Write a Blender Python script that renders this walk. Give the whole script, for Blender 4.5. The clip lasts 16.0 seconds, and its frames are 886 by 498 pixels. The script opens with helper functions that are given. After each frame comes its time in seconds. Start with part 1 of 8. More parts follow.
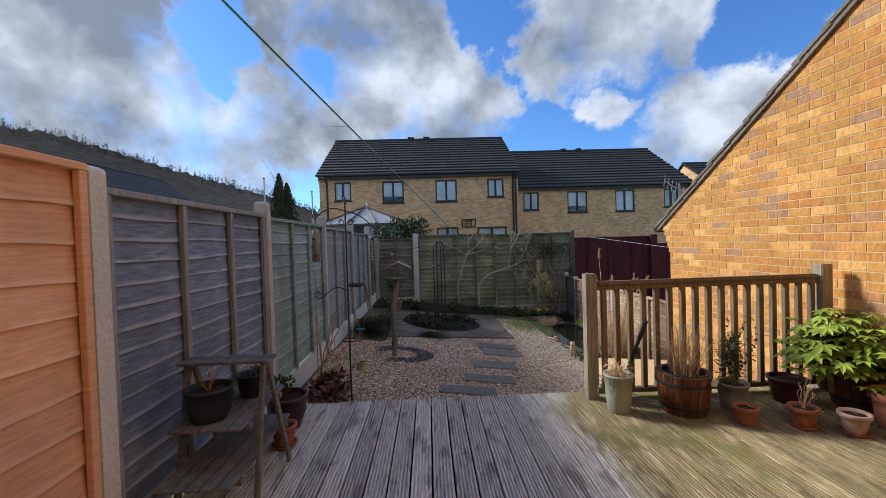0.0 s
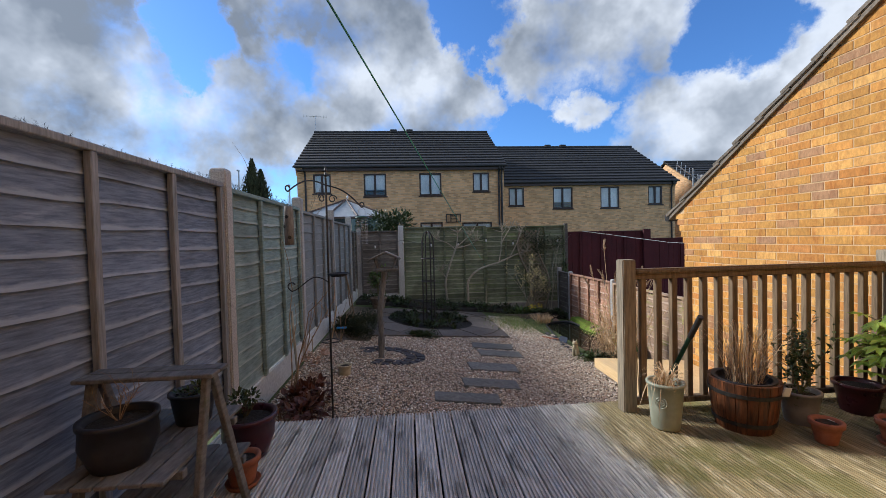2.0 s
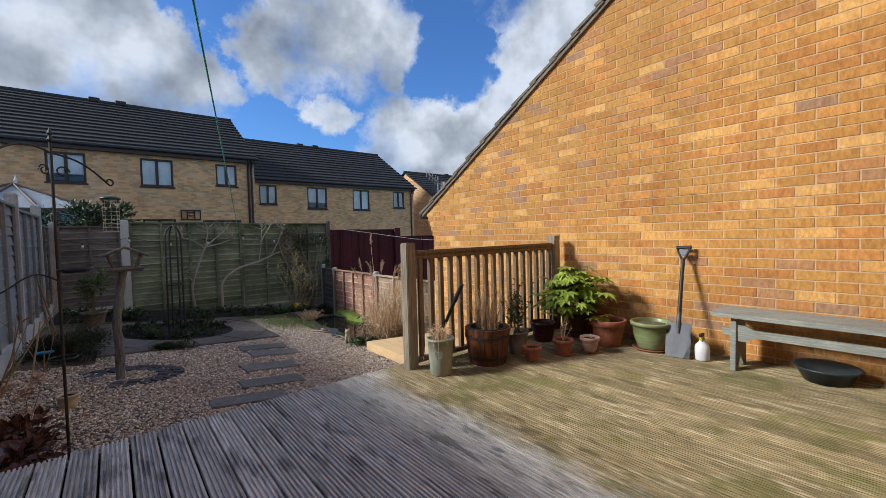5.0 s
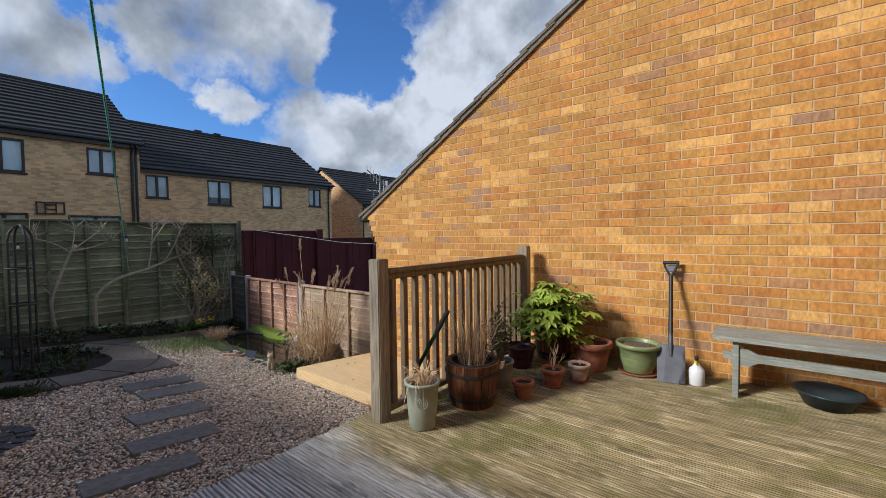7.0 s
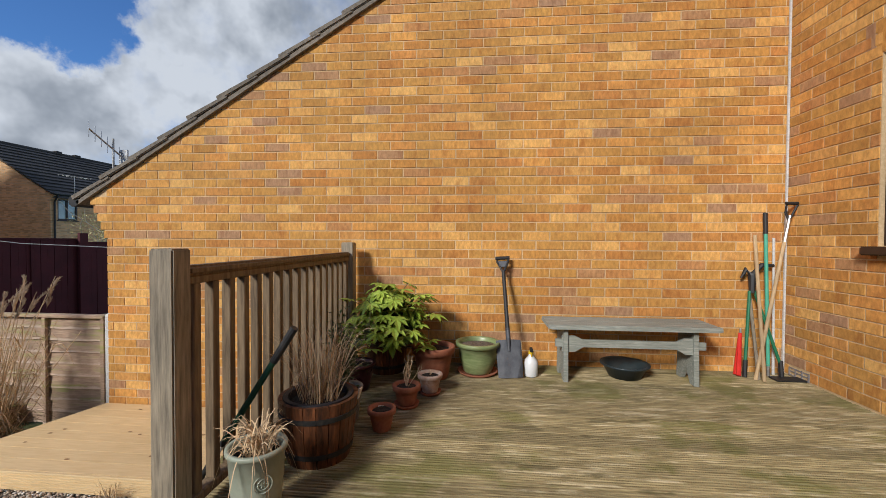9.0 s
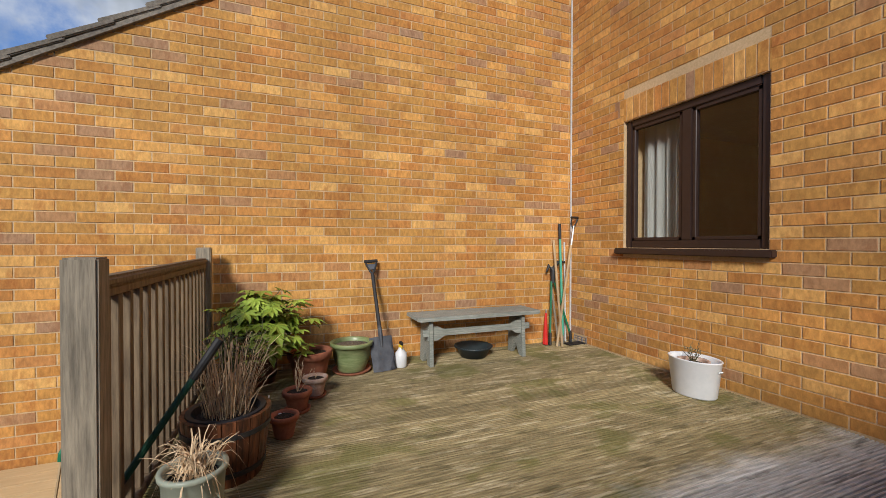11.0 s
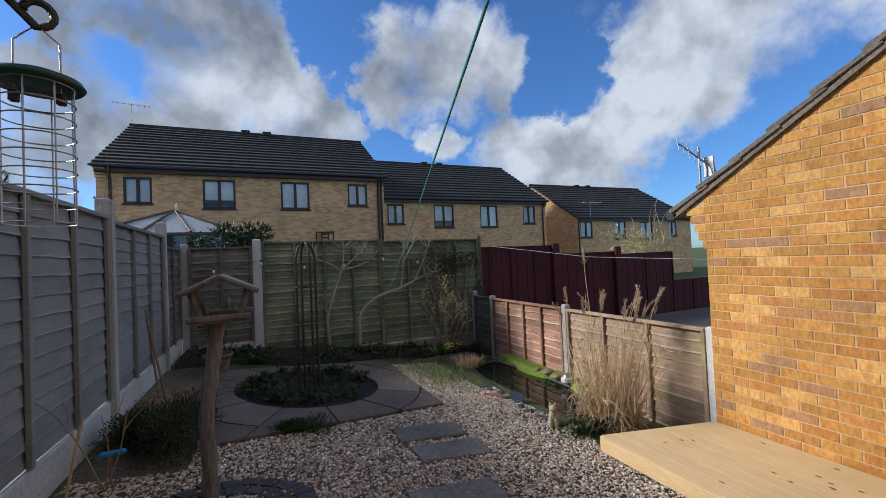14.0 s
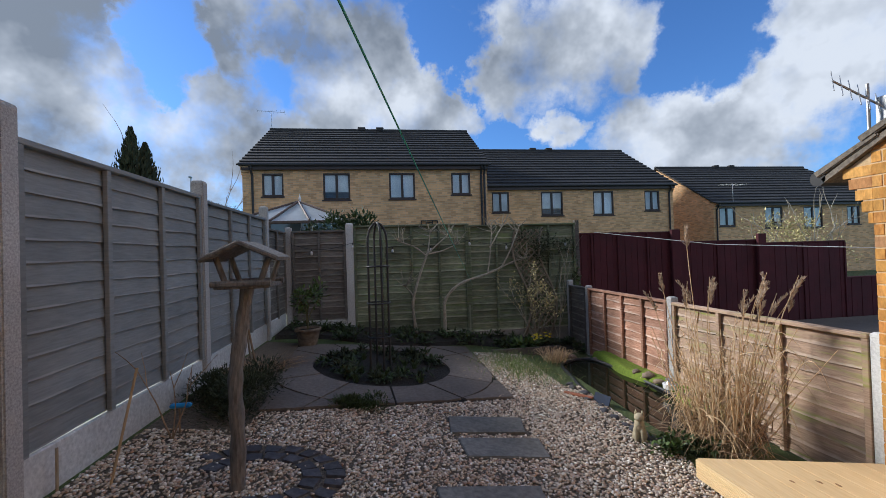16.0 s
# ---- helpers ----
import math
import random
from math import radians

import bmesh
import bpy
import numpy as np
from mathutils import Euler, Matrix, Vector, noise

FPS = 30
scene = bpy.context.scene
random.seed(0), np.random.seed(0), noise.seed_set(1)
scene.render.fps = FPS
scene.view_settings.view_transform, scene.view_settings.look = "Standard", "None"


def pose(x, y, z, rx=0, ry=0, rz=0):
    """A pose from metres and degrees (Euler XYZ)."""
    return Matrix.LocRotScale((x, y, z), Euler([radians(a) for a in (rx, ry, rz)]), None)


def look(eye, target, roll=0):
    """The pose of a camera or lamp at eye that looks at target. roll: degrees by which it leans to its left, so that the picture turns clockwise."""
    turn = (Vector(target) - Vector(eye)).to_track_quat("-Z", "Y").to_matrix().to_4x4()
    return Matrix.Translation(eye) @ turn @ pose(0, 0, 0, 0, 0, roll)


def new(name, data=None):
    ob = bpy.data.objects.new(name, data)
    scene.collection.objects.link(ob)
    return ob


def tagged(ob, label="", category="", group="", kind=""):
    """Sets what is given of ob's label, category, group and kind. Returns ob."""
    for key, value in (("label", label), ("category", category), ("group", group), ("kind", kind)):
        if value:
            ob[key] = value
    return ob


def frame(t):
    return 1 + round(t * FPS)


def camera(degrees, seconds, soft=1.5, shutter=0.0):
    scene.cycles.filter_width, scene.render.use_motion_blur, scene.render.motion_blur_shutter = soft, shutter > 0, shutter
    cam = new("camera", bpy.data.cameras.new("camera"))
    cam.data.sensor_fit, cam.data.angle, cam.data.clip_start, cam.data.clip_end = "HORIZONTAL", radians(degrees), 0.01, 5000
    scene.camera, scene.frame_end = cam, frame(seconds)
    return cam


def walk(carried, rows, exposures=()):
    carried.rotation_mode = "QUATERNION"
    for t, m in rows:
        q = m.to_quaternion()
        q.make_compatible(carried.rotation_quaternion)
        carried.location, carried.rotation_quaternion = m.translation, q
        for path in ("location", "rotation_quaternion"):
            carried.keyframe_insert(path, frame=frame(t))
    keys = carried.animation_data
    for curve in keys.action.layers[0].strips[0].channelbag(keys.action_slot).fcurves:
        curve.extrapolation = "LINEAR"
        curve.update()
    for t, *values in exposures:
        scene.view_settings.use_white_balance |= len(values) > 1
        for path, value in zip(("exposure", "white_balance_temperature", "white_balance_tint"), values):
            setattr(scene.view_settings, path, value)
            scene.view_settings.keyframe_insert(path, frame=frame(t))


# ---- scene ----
cam = camera(95.5, 16.0, soft=0.6)
PATH = [
    (0, (0.348, 0.466, 1.338), (0.42, 2.464, 1.298), -1.8),
    (0.5, (0.394, 0.595, 1.33), (0.465, 2.594, 1.292), -1.6),
    (1, (0.362, 0.709, 1.316), (0.437, 2.707, 1.269), -1.6),
    (1.5, (0.293, 0.948, 1.238), (0.385, 2.946, 1.191), -1.5),
    (2, (0.196, 1.115, 1.202), (0.366, 3.107, 1.151), -1.4),
    (2.5, (0.113, 1.192, 1.157), (0.44, 3.165, 1.108), -1.1),
    (3, (-0.01, 1.146, 1.139), (0.563, 3.062, 1.095), -0.9),
    (3.5, (-0.12, 0.979, 1.1), (0.722, 2.793, 1.064), -0.5),
    (4, (-0.207, 0.886, 1.061), (0.85, 2.583, 1.02), -0.6),
    (4.2, (-0.234, 0.882, 1.055), (0.882, 2.541, 1.007), -0.9),
    (6.5, (-0.090, 1.635, 1.191), (1.381, 2.987, 1.106), -1.0),
    (7, (-0.070, 1.841, 1.189), (1.497, 3.081, 1.110), -0.7),
    (7.5, (0.060, 2.099, 1.145), (1.731, 3.196, 1.078), -0.5),
    (8, (0.186, 2.281, 1.146), (1.978, 3.169, 1.086), -0.2),
    (8.5, (0.247, 2.456, 1.121), (2.159, 3.041, 1.065), 0.1),
    (9, (0.315, 2.633, 1.063), (2.307, 2.810, 1.022), 0.3),
    (9.5, (0.323, 2.722, 1.051), (2.307, 2.475, 1.020), 0.8),
    (9.7, (0.269, 2.760, 1.061), (2.225, 2.342, 1.035), 0.8),
    (10.75, (0.15, 3.08, 1.07), (2.0, 2.32, 1.045), 0.2),
    (11.8, (0.034, 3.428, 1.091), (2.026, 3.253, 1.086), -0.7),
    (12, (0.079, 3.482, 1.101), (2.074, 3.621, 1.097), -0.9),
    (12.5, (0.050, 3.606, 1.111), (1.862, 4.453, 1.119), -1.7),
    (13, (0.008, 3.645, 1.088), (1.484, 4.991, 1.1145), -2.0),
    (13.5, (0.048, 3.718, 1.051), (1.171, 5.372, 1.093), -2.5),
    (14, (0.124, 3.742, 1.094), (0.936, 5.569, 1.14), -2.6),
    (14.5, (0.246, 3.691, 1.087), (0.82, 5.606, 1.132), -2.4),
    (15, (0.398, 3.603, 1.026), (0.817, 5.558, 1.068), -2.2),
    (15.5, (0.564, 3.703, 0.983), (0.902, 5.674, 1.018), -2.0),
    (16, (0.67, 3.908, 0.957), (0.941, 5.889, 0.983), -1.8),
]
EXPOSURE = [(0.0, 0.54, 5950, 9), (2.5, 0.52, 5950, 9), (4.0, 0.42, 5950, 9), (7.0, 0.27, 5950, 9), (9.0, 0.14, 6100, 9), (12.0, 0.12, 6000, 9), (13.0, 0.17, 5950, 9), (14.5, 0.28, 5950, 9), (16.0, 0.40, 5950, 9)]
walk(cam, [(t, look(eye, target, roll)) for t, eye, target, roll in PATH], EXPOSURE)

# ---- world, sun ----
SUN = Vector((-1.0, 0.6, 0.66)).normalized()
sun_el = math.asin(SUN.z)
sun_az = math.atan2(SUN.x, SUN.y)
world = bpy.data.worlds.new("world")
scene.world = world
world.use_nodes = True
wn, wl = world.node_tree.nodes, world.node_tree.links
wn.clear()


def wnode(kind, **kw):
    n = wn.new(kind)
    for k, v in kw.items():
        if k == "op":
            n.operation = v
        else:
            n.inputs[k].default_value = v
    return n


def wmath(op, a, b=None, clamp=False):
    n = wn.new("ShaderNodeMath")
    n.operation, n.use_clamp = op, clamp
    for i, v in enumerate((a, b)):
        if v is None:
            continue
        if isinstance(v, (int, float)):
            n.inputs[i].default_value = v
        else:
            wl.new(v, n.inputs[i])
    return n.outputs[0]


sky = wn.new("ShaderNodeTexSky")
sky.sky_type, sky.sun_disc = "NISHITA", False
sky.sun_elevation, sky.sun_rotation = sun_el, sun_az
sky.air_density, sky.dust_density, sky.ozone_density = 1.0, 0.3, 3.0
coord = wn.new("ShaderNodeTexCoord")
# warped direction for the clouds' ragged edges
warp = wnode("ShaderNodeTexNoise", Scale=6.0, Detail=7.0, Roughness=0.62)
wl.new(coord.outputs["Generated"], warp.inputs["Vector"])
sub = wn.new("ShaderNodeVectorMath")
sub.operation = "SUBTRACT"
wl.new(warp.outputs["Color"], sub.inputs[0])
sub.inputs[1].default_value = (0.5, 0.5, 0.5)
scl = wn.new("ShaderNodeVectorMath")
scl.operation = "SCALE"
wl.new(sub.outputs[0], scl.inputs[0])
scl.inputs["Scale"].default_value = 0.30
add = wn.new("ShaderNodeVectorMath")
add.operation = "ADD"
wl.new(coord.outputs["Generated"], add.inputs[0])
wl.new(scl.outputs[0], add.inputs[1])
nrm = wn.new("ShaderNodeVectorMath")
nrm.operation = "NORMALIZE"
wl.new(add.outputs[0], nrm.inputs[0])
# cumulus banks: bearing (clockwise from the garden's axis), height, half width, in degrees
BANKS = [(-52, 24, 17), (-40, 14, 15), (-38, 29, 9), (-27, 13, 10), (-18, 15, 8), (-22, 20, 6), (-12, 15, 6), (-20, 29, 6), (-12, 28, 4), (-4, 27, 8), (-5, 20, 7), (3, 17, 8), (9, 19, 4),
         (19, 24, 8), (27, 26, 8), (34, 25, 6), (24, 15, 3), (33, 14, 6), (38, 11, 8), (44, 13, 8), (50, 17, 8), (57, 22, 9), (65, 27, 11), (73, 31, 13),
         (88, 34, 18), (-20, 48, 14), (22, 58, 12), (115, 30, 25), (155, 28, 28), (-150, 30, 30), (-110, 35, 28), (180, 60, 28), (90, 65, 20), (-75, 45, 16)]
# blue gaps between them
GAPS = [(-27, 24.5, 4.5), (10, 27, 5), (42, 23, 5), (16, 16, 4)]
total = None
for az, el, width in BANKS + GAPS:
    a, e = radians(az), radians(el)
    dot = wn.new("ShaderNodeVectorMath")
    dot.operation = "DOT_PRODUCT"
    wl.new(nrm.outputs[0], dot.inputs[0])
    dot.inputs[1].default_value = (math.sin(a) * math.cos(e), math.cos(a) * math.cos(e), math.sin(e))
    edge = math.cos(radians(width))
    m = wn.new("ShaderNodeMapRange")
    m.inputs["From Min"].default_value, m.inputs["From Max"].default_value = edge - (1 - edge) * 0.45, edge + (1 - edge) * 0.75
    wl.new(dot.outputs["Value"], m.inputs["Value"])
    if (az, el, width) in GAPS:
        total = wmath("SUBTRACT", total, m.outputs[0])
    else:
        total = m.outputs[0] if total is None else wmath("MAXIMUM", total, m.outputs[0])
puff = wnode("ShaderNodeTexNoise", Scale=5.0, Detail=12.0, Roughness=0.60)
wl.new(coord.outputs["Generated"], puff.inputs["Vector"])
cover = wmath("ADD", wmath("MULTIPLY", total, 0.80), wmath("MULTIPLY", wmath("SUBTRACT", puff.outputs["Fac"], 0.5), 1.9))
ramp = wn.new("ShaderNodeMapRange")
ramp.interpolation_type = "SMOOTHSTEP"
ramp.inputs["From Min"].default_value, ramp.inputs["From Max"].default_value = 0.14, 0.88
wl.new(cover, ramp.inputs["Value"])
# the sides turned to the sun are white, thick bodies and far sides grey
shift = wn.new("ShaderNodeVectorMath")
shift.operation = "ADD"
wl.new(coord.outputs["Generated"], shift.inputs[0])
shift.inputs[1].default_value = (-0.035, 0.0, 0.075)
puff2 = wnode("ShaderNodeTexNoise", Scale=4.2, Detail=5.0, Roughness=0.55)
wl.new(shift.outputs[0], puff2.inputs["Vector"])
puff3 = wnode("ShaderNodeTexNoise", Scale=4.2, Detail=5.0, Roughness=0.55)
wl.new(coord.outputs["Generated"], puff3.inputs["Vector"])
relief = wmath("MULTIPLY", wmath("SUBTRACT", puff2.outputs["Fac"], puff3.outputs["Fac"]), 2.6)
thick = wmath("MULTIPLY", wmath("SUBTRACT", cover, 0.45), 0.42)
shade = wnode("ShaderNodeTexNoise", Scale=2.3, Detail=5.0, Roughness=0.5)
wl.new(coord.outputs["Generated"], shade.inputs["Vector"])
dark = wmath("ADD", wmath("ADD", thick, relief), wmath("MULTIPLY", wmath("SUBTRACT", shade.outputs["Fac"], 0.42), 0.85))
# clouds towards the sun are seen from their shaded side
toward = wn.new("ShaderNodeVectorMath")
toward.operation = "DOT_PRODUCT"
wl.new(coord.outputs["Generated"], toward.inputs[0])
toward.inputs[1].default_value = SUN
dark = wmath("ADD", dark, wmath("MULTIPLY", wmath("SUBTRACT", toward.outputs["Value"], 0.25), 0.38))
body = wn.new("ShaderNodeValToRGB")
body.color_ramp.elements[0].position, body.color_ramp.elements[0].color = 0.06, (1.22, 1.26, 1.33, 1)
body.color_ramp.elements[1].position, body.color_ramp.elements[1].color = 0.92, (0.36, 0.41, 0.49, 1)
mid_ = body.color_ramp.elements.new(0.48)
mid_.color = (0.70, 0.75, 0.83, 1)
wl.new(wmath("ADD", dark, 0.24), body.inputs["Fac"])
bgs = wnode("ShaderNodeBackground", Strength=0.095)
tint = wn.new("ShaderNodeMix")
tint.data_type, tint.blend_type = "RGBA", "MULTIPLY"
tint.inputs["Factor"].default_value = 1.0
tint.inputs["B"].default_value = (0.66, 0.94, 1.30, 1)
wl.new(sky.outputs[0], tint.inputs["A"])
wl.new(tint.outputs["Result"], bgs.inputs["Color"])
bgc = wnode("ShaderNodeBackground", Strength=0.95)
wl.new(body.outputs["Color"], bgc.inputs["Color"])
# clouds shine where the sun stands behind them
near = wn.new("ShaderNodeVectorMath")
near.operation = "DOT_PRODUCT"
wl.new(coord.outputs["Generated"], near.inputs[0])
near.inputs[1].default_value = SUN
glow = wmath("POWER", wmath("MAXIMUM", near.outputs["Value"], 0.0), 10.0)
wl.new(wmath("ADD", wmath("MULTIPLY", glow, 0.10), 0.47), bgc.inputs["Strength"])
mix = wn.new("ShaderNodeMixShader")
wl.new(ramp.outputs[0], mix.inputs[0])
wl.new(bgs.outputs[0], mix.inputs[1])
wl.new(bgc.outputs[0], mix.inputs[2])
wout = wn.new("ShaderNodeOutputWorld")
wl.new(mix.outputs[0], wout.inputs["Surface"])

sun = new("sun", bpy.data.lights.new("sun", "SUN"))
sun.data.energy, sun.data.angle, sun.data.color = 3.3, radians(11.0), (1.0, 0.93, 0.82)
sun.matrix_world = look(SUN * 60, (0, 0, 0))

# ---- materials ----
def material(name, c1, c2, scale=20.0, stretch=(1, 1, 1), rough=0.8, bump=0.25, vary=0.25, big=0.35, big_scale=1.3, metallic=0.0, spots=None, spot_amount=0.5,
             spot_scale=3.0, depth=0.004, extra=None, coat=0.0):
    """A surface of two colours in grain, with larger blotches, variation from piece to piece and an optional third colour in patches."""
    mt = bpy.data.materials.new(name)
    mt.use_nodes = True
    nt = mt.node_tree
    nn, ll = nt.nodes, nt.links
    bs = nn["Principled BSDF"]
    geo = nn.new("ShaderNodeNewGeometry")
    mp = nn.new("ShaderNodeMapping")
    mp.inputs["Scale"].default_value = stretch
    ll.new(geo.outputs["Position"], mp.inputs["Vector"])
    fine = nn.new("ShaderNodeTexNoise")
    fine.inputs["Scale"].default_value, fine.inputs["Detail"].default_value, fine.inputs["Roughness"].default_value = scale, 6, 0.65
    ll.new(mp.outputs[0], fine.inputs["Vector"])
    cr = nn.new("ShaderNodeValToRGB")
    cr.color_ramp.elements[0].position, cr.color_ramp.elements[0].color = 0.33, (*c1, 1)
    cr.color_ramp.elements[1].position, cr.color_ramp.elements[1].color = 0.68, (*c2, 1)
    ll.new(fine.outputs["Fac"], cr.inputs["Fac"])
    col = cr.outputs["Color"]
    large = nn.new("ShaderNodeTexNoise")
    large.inputs["Scale"].default_value, large.inputs["Detail"].default_value = big_scale, 4
    ll.new(geo.outputs["Position"], large.inputs["Vector"])
    if spots:
        sp = nn.new("ShaderNodeTexNoise")
        sp.inputs["Scale"].default_value, sp.inputs["Detail"].default_value, sp.inputs["Roughness"].default_value = spot_scale, 8, 0.7
        ll.new(mp.outputs[0], sp.inputs["Vector"])
        mr = nn.new("ShaderNodeMapRange")
        mr.inputs["From Min"].default_value, mr.inputs["From Max"].default_value = 0.72 - 0.4 * spot_amount, 0.9 - 0.4 * spot_amount
        ll.new(sp.outputs["Fac"], mr.inputs["Value"])
        mx = nn.new("ShaderNodeMix")
        mx.data_type = "RGBA"
        mx.inputs["B"].default_value = (*spots, 1)
        ll.new(mr.outputs[0], mx.inputs["Factor"])
        ll.new(col, mx.inputs["A"])
        col = mx.outputs["Result"]
    # value: blotches, and each piece a little different
    info = nn.new("ShaderNodeObjectInfo")
    s = nn.new("ShaderNodeMath")
    s.operation = "ADD"
    ll.new(info.outputs["Random"], s.inputs[0])
    ll.new(geo.outputs["Random Per Island"], s.inputs[1])
    fr = nn.new("ShaderNodeMath")
    fr.operation = "FRACT"
    ll.new(s.outputs[0], fr.inputs[0])
    v1 = nn.new("ShaderNodeMapRange")
    v1.inputs["To Min"].default_value, v1.inputs["To Max"].default_value = 1 - vary, 1 + vary
    ll.new(fr.outputs[0], v1.inputs["Value"])
    v2 = nn.new("ShaderNodeMapRange")
    v2.inputs["From Min"].default_value, v2.inputs["From Max"].default_value = 0.3, 0.7
    v2.inputs["To Min"].default_value, v2.inputs["To Max"].default_value = 1 - big, 1 + big
    ll.new(large.outputs["Fac"], v2.inputs["Value"])
    vm = nn.new("ShaderNodeMath")
    vm.operation = "MULTIPLY"
    ll.new(v1.outputs[0], vm.inputs[0])
    ll.new(v2.outputs[0], vm.inputs[1])
    hs = nn.new("ShaderNodeHueSaturation")
    ll.new(vm.outputs[0], hs.inputs["Value"])
    ll.new(col, hs.inputs["Color"])
    if extra:
        extra(nn, ll, hs, fr.outputs[0], geo)
    ll.new(hs.outputs["Color"], bs.inputs["Base Color"])
    bs.inputs["Metallic"].default_value = metallic
    bs.inputs["Coat Weight"].default_value = coat
    rg = nn.new("ShaderNodeMapRange")
    rg.inputs["To Min"].default_value, rg.inputs["To Max"].default_value = max(0.02, rough - 0.12), min(1.0, rough + 0.12)
    ll.new(fine.outputs["Fac"], rg.inputs["Value"])
    ll.new(rg.outputs[0], bs.inputs["Roughness"])
    if bump:
        bp = nn.new("ShaderNodeBump")
        bp.inputs["Strength"].default_value, bp.inputs["Distance"].default_value = bump, depth
        ll.new(fine.outputs["Fac"], bp.inputs["Height"])
        ll.new(bp.outputs[0], bs.inputs["Normal"])
    return mt


def ramp_by_piece(stops):
    """Replaces the grain's hue by a colour drawn piece by piece, the grain staying as value."""
    def go(nn, ll, hs, rnd, geo):
        cr = nn.new("ShaderNodeValToRGB")
        cr.color_ramp.interpolation = "LINEAR"
        els = cr.color_ramp.elements
        while len(els) < len(stops):
            els.new(0.5)
        for e, (p, c) in zip(els, stops):
            e.position, e.color = p, (*c, 1)
        ll.new(rnd, cr.inputs["Fac"])
        mx = nn.new("ShaderNodeMix")
        mx.data_type, mx.blend_type = "RGBA", "MULTIPLY"
        mx.inputs["Factor"].default_value = 1.0
        src = hs.inputs["Color"].links[0].from_socket
        ll.new(src, mx.inputs["A"])
        ll.new(cr.outputs["Color"], mx.inputs["B"])
        ll.new(mx.outputs["Result"], hs.inputs["Color"])
    return go


BRICK_STOPS = [(0.0, (0.64, 0.335, 0.085)), (0.2, (0.70, 0.385, 0.10)), (0.40, (0.62, 0.31, 0.075)), (0.54, (0.52, 0.235, 0.06)), (0.66, (0.75, 0.455, 0.15)), (0.78, (0.66, 0.345, 0.09)), (0.88, (0.54, 0.245, 0.065)), (0.945, (0.42, 0.235, 0.11)), (1.0, (0.36, 0.22, 0.13))]
M = {}
M["brick"] = material("buff brick", (0.66, 0.60, 0.54), (1.08, 1.04, 1.0), 38, rough=0.9, bump=0.7, vary=0.20, big=0.12, spots=(0.62, 0.46, 0.37), spot_amount=0.50, spot_scale=11, extra=ramp_by_piece(BRICK_STOPS), stretch=(1, 1.1, 0.5))
M["mortar"] = material("mortar", (0.50, 0.345, 0.18), (0.65, 0.47, 0.275), 60, rough=0.95, bump=0.4, vary=0.0, big=0.2)


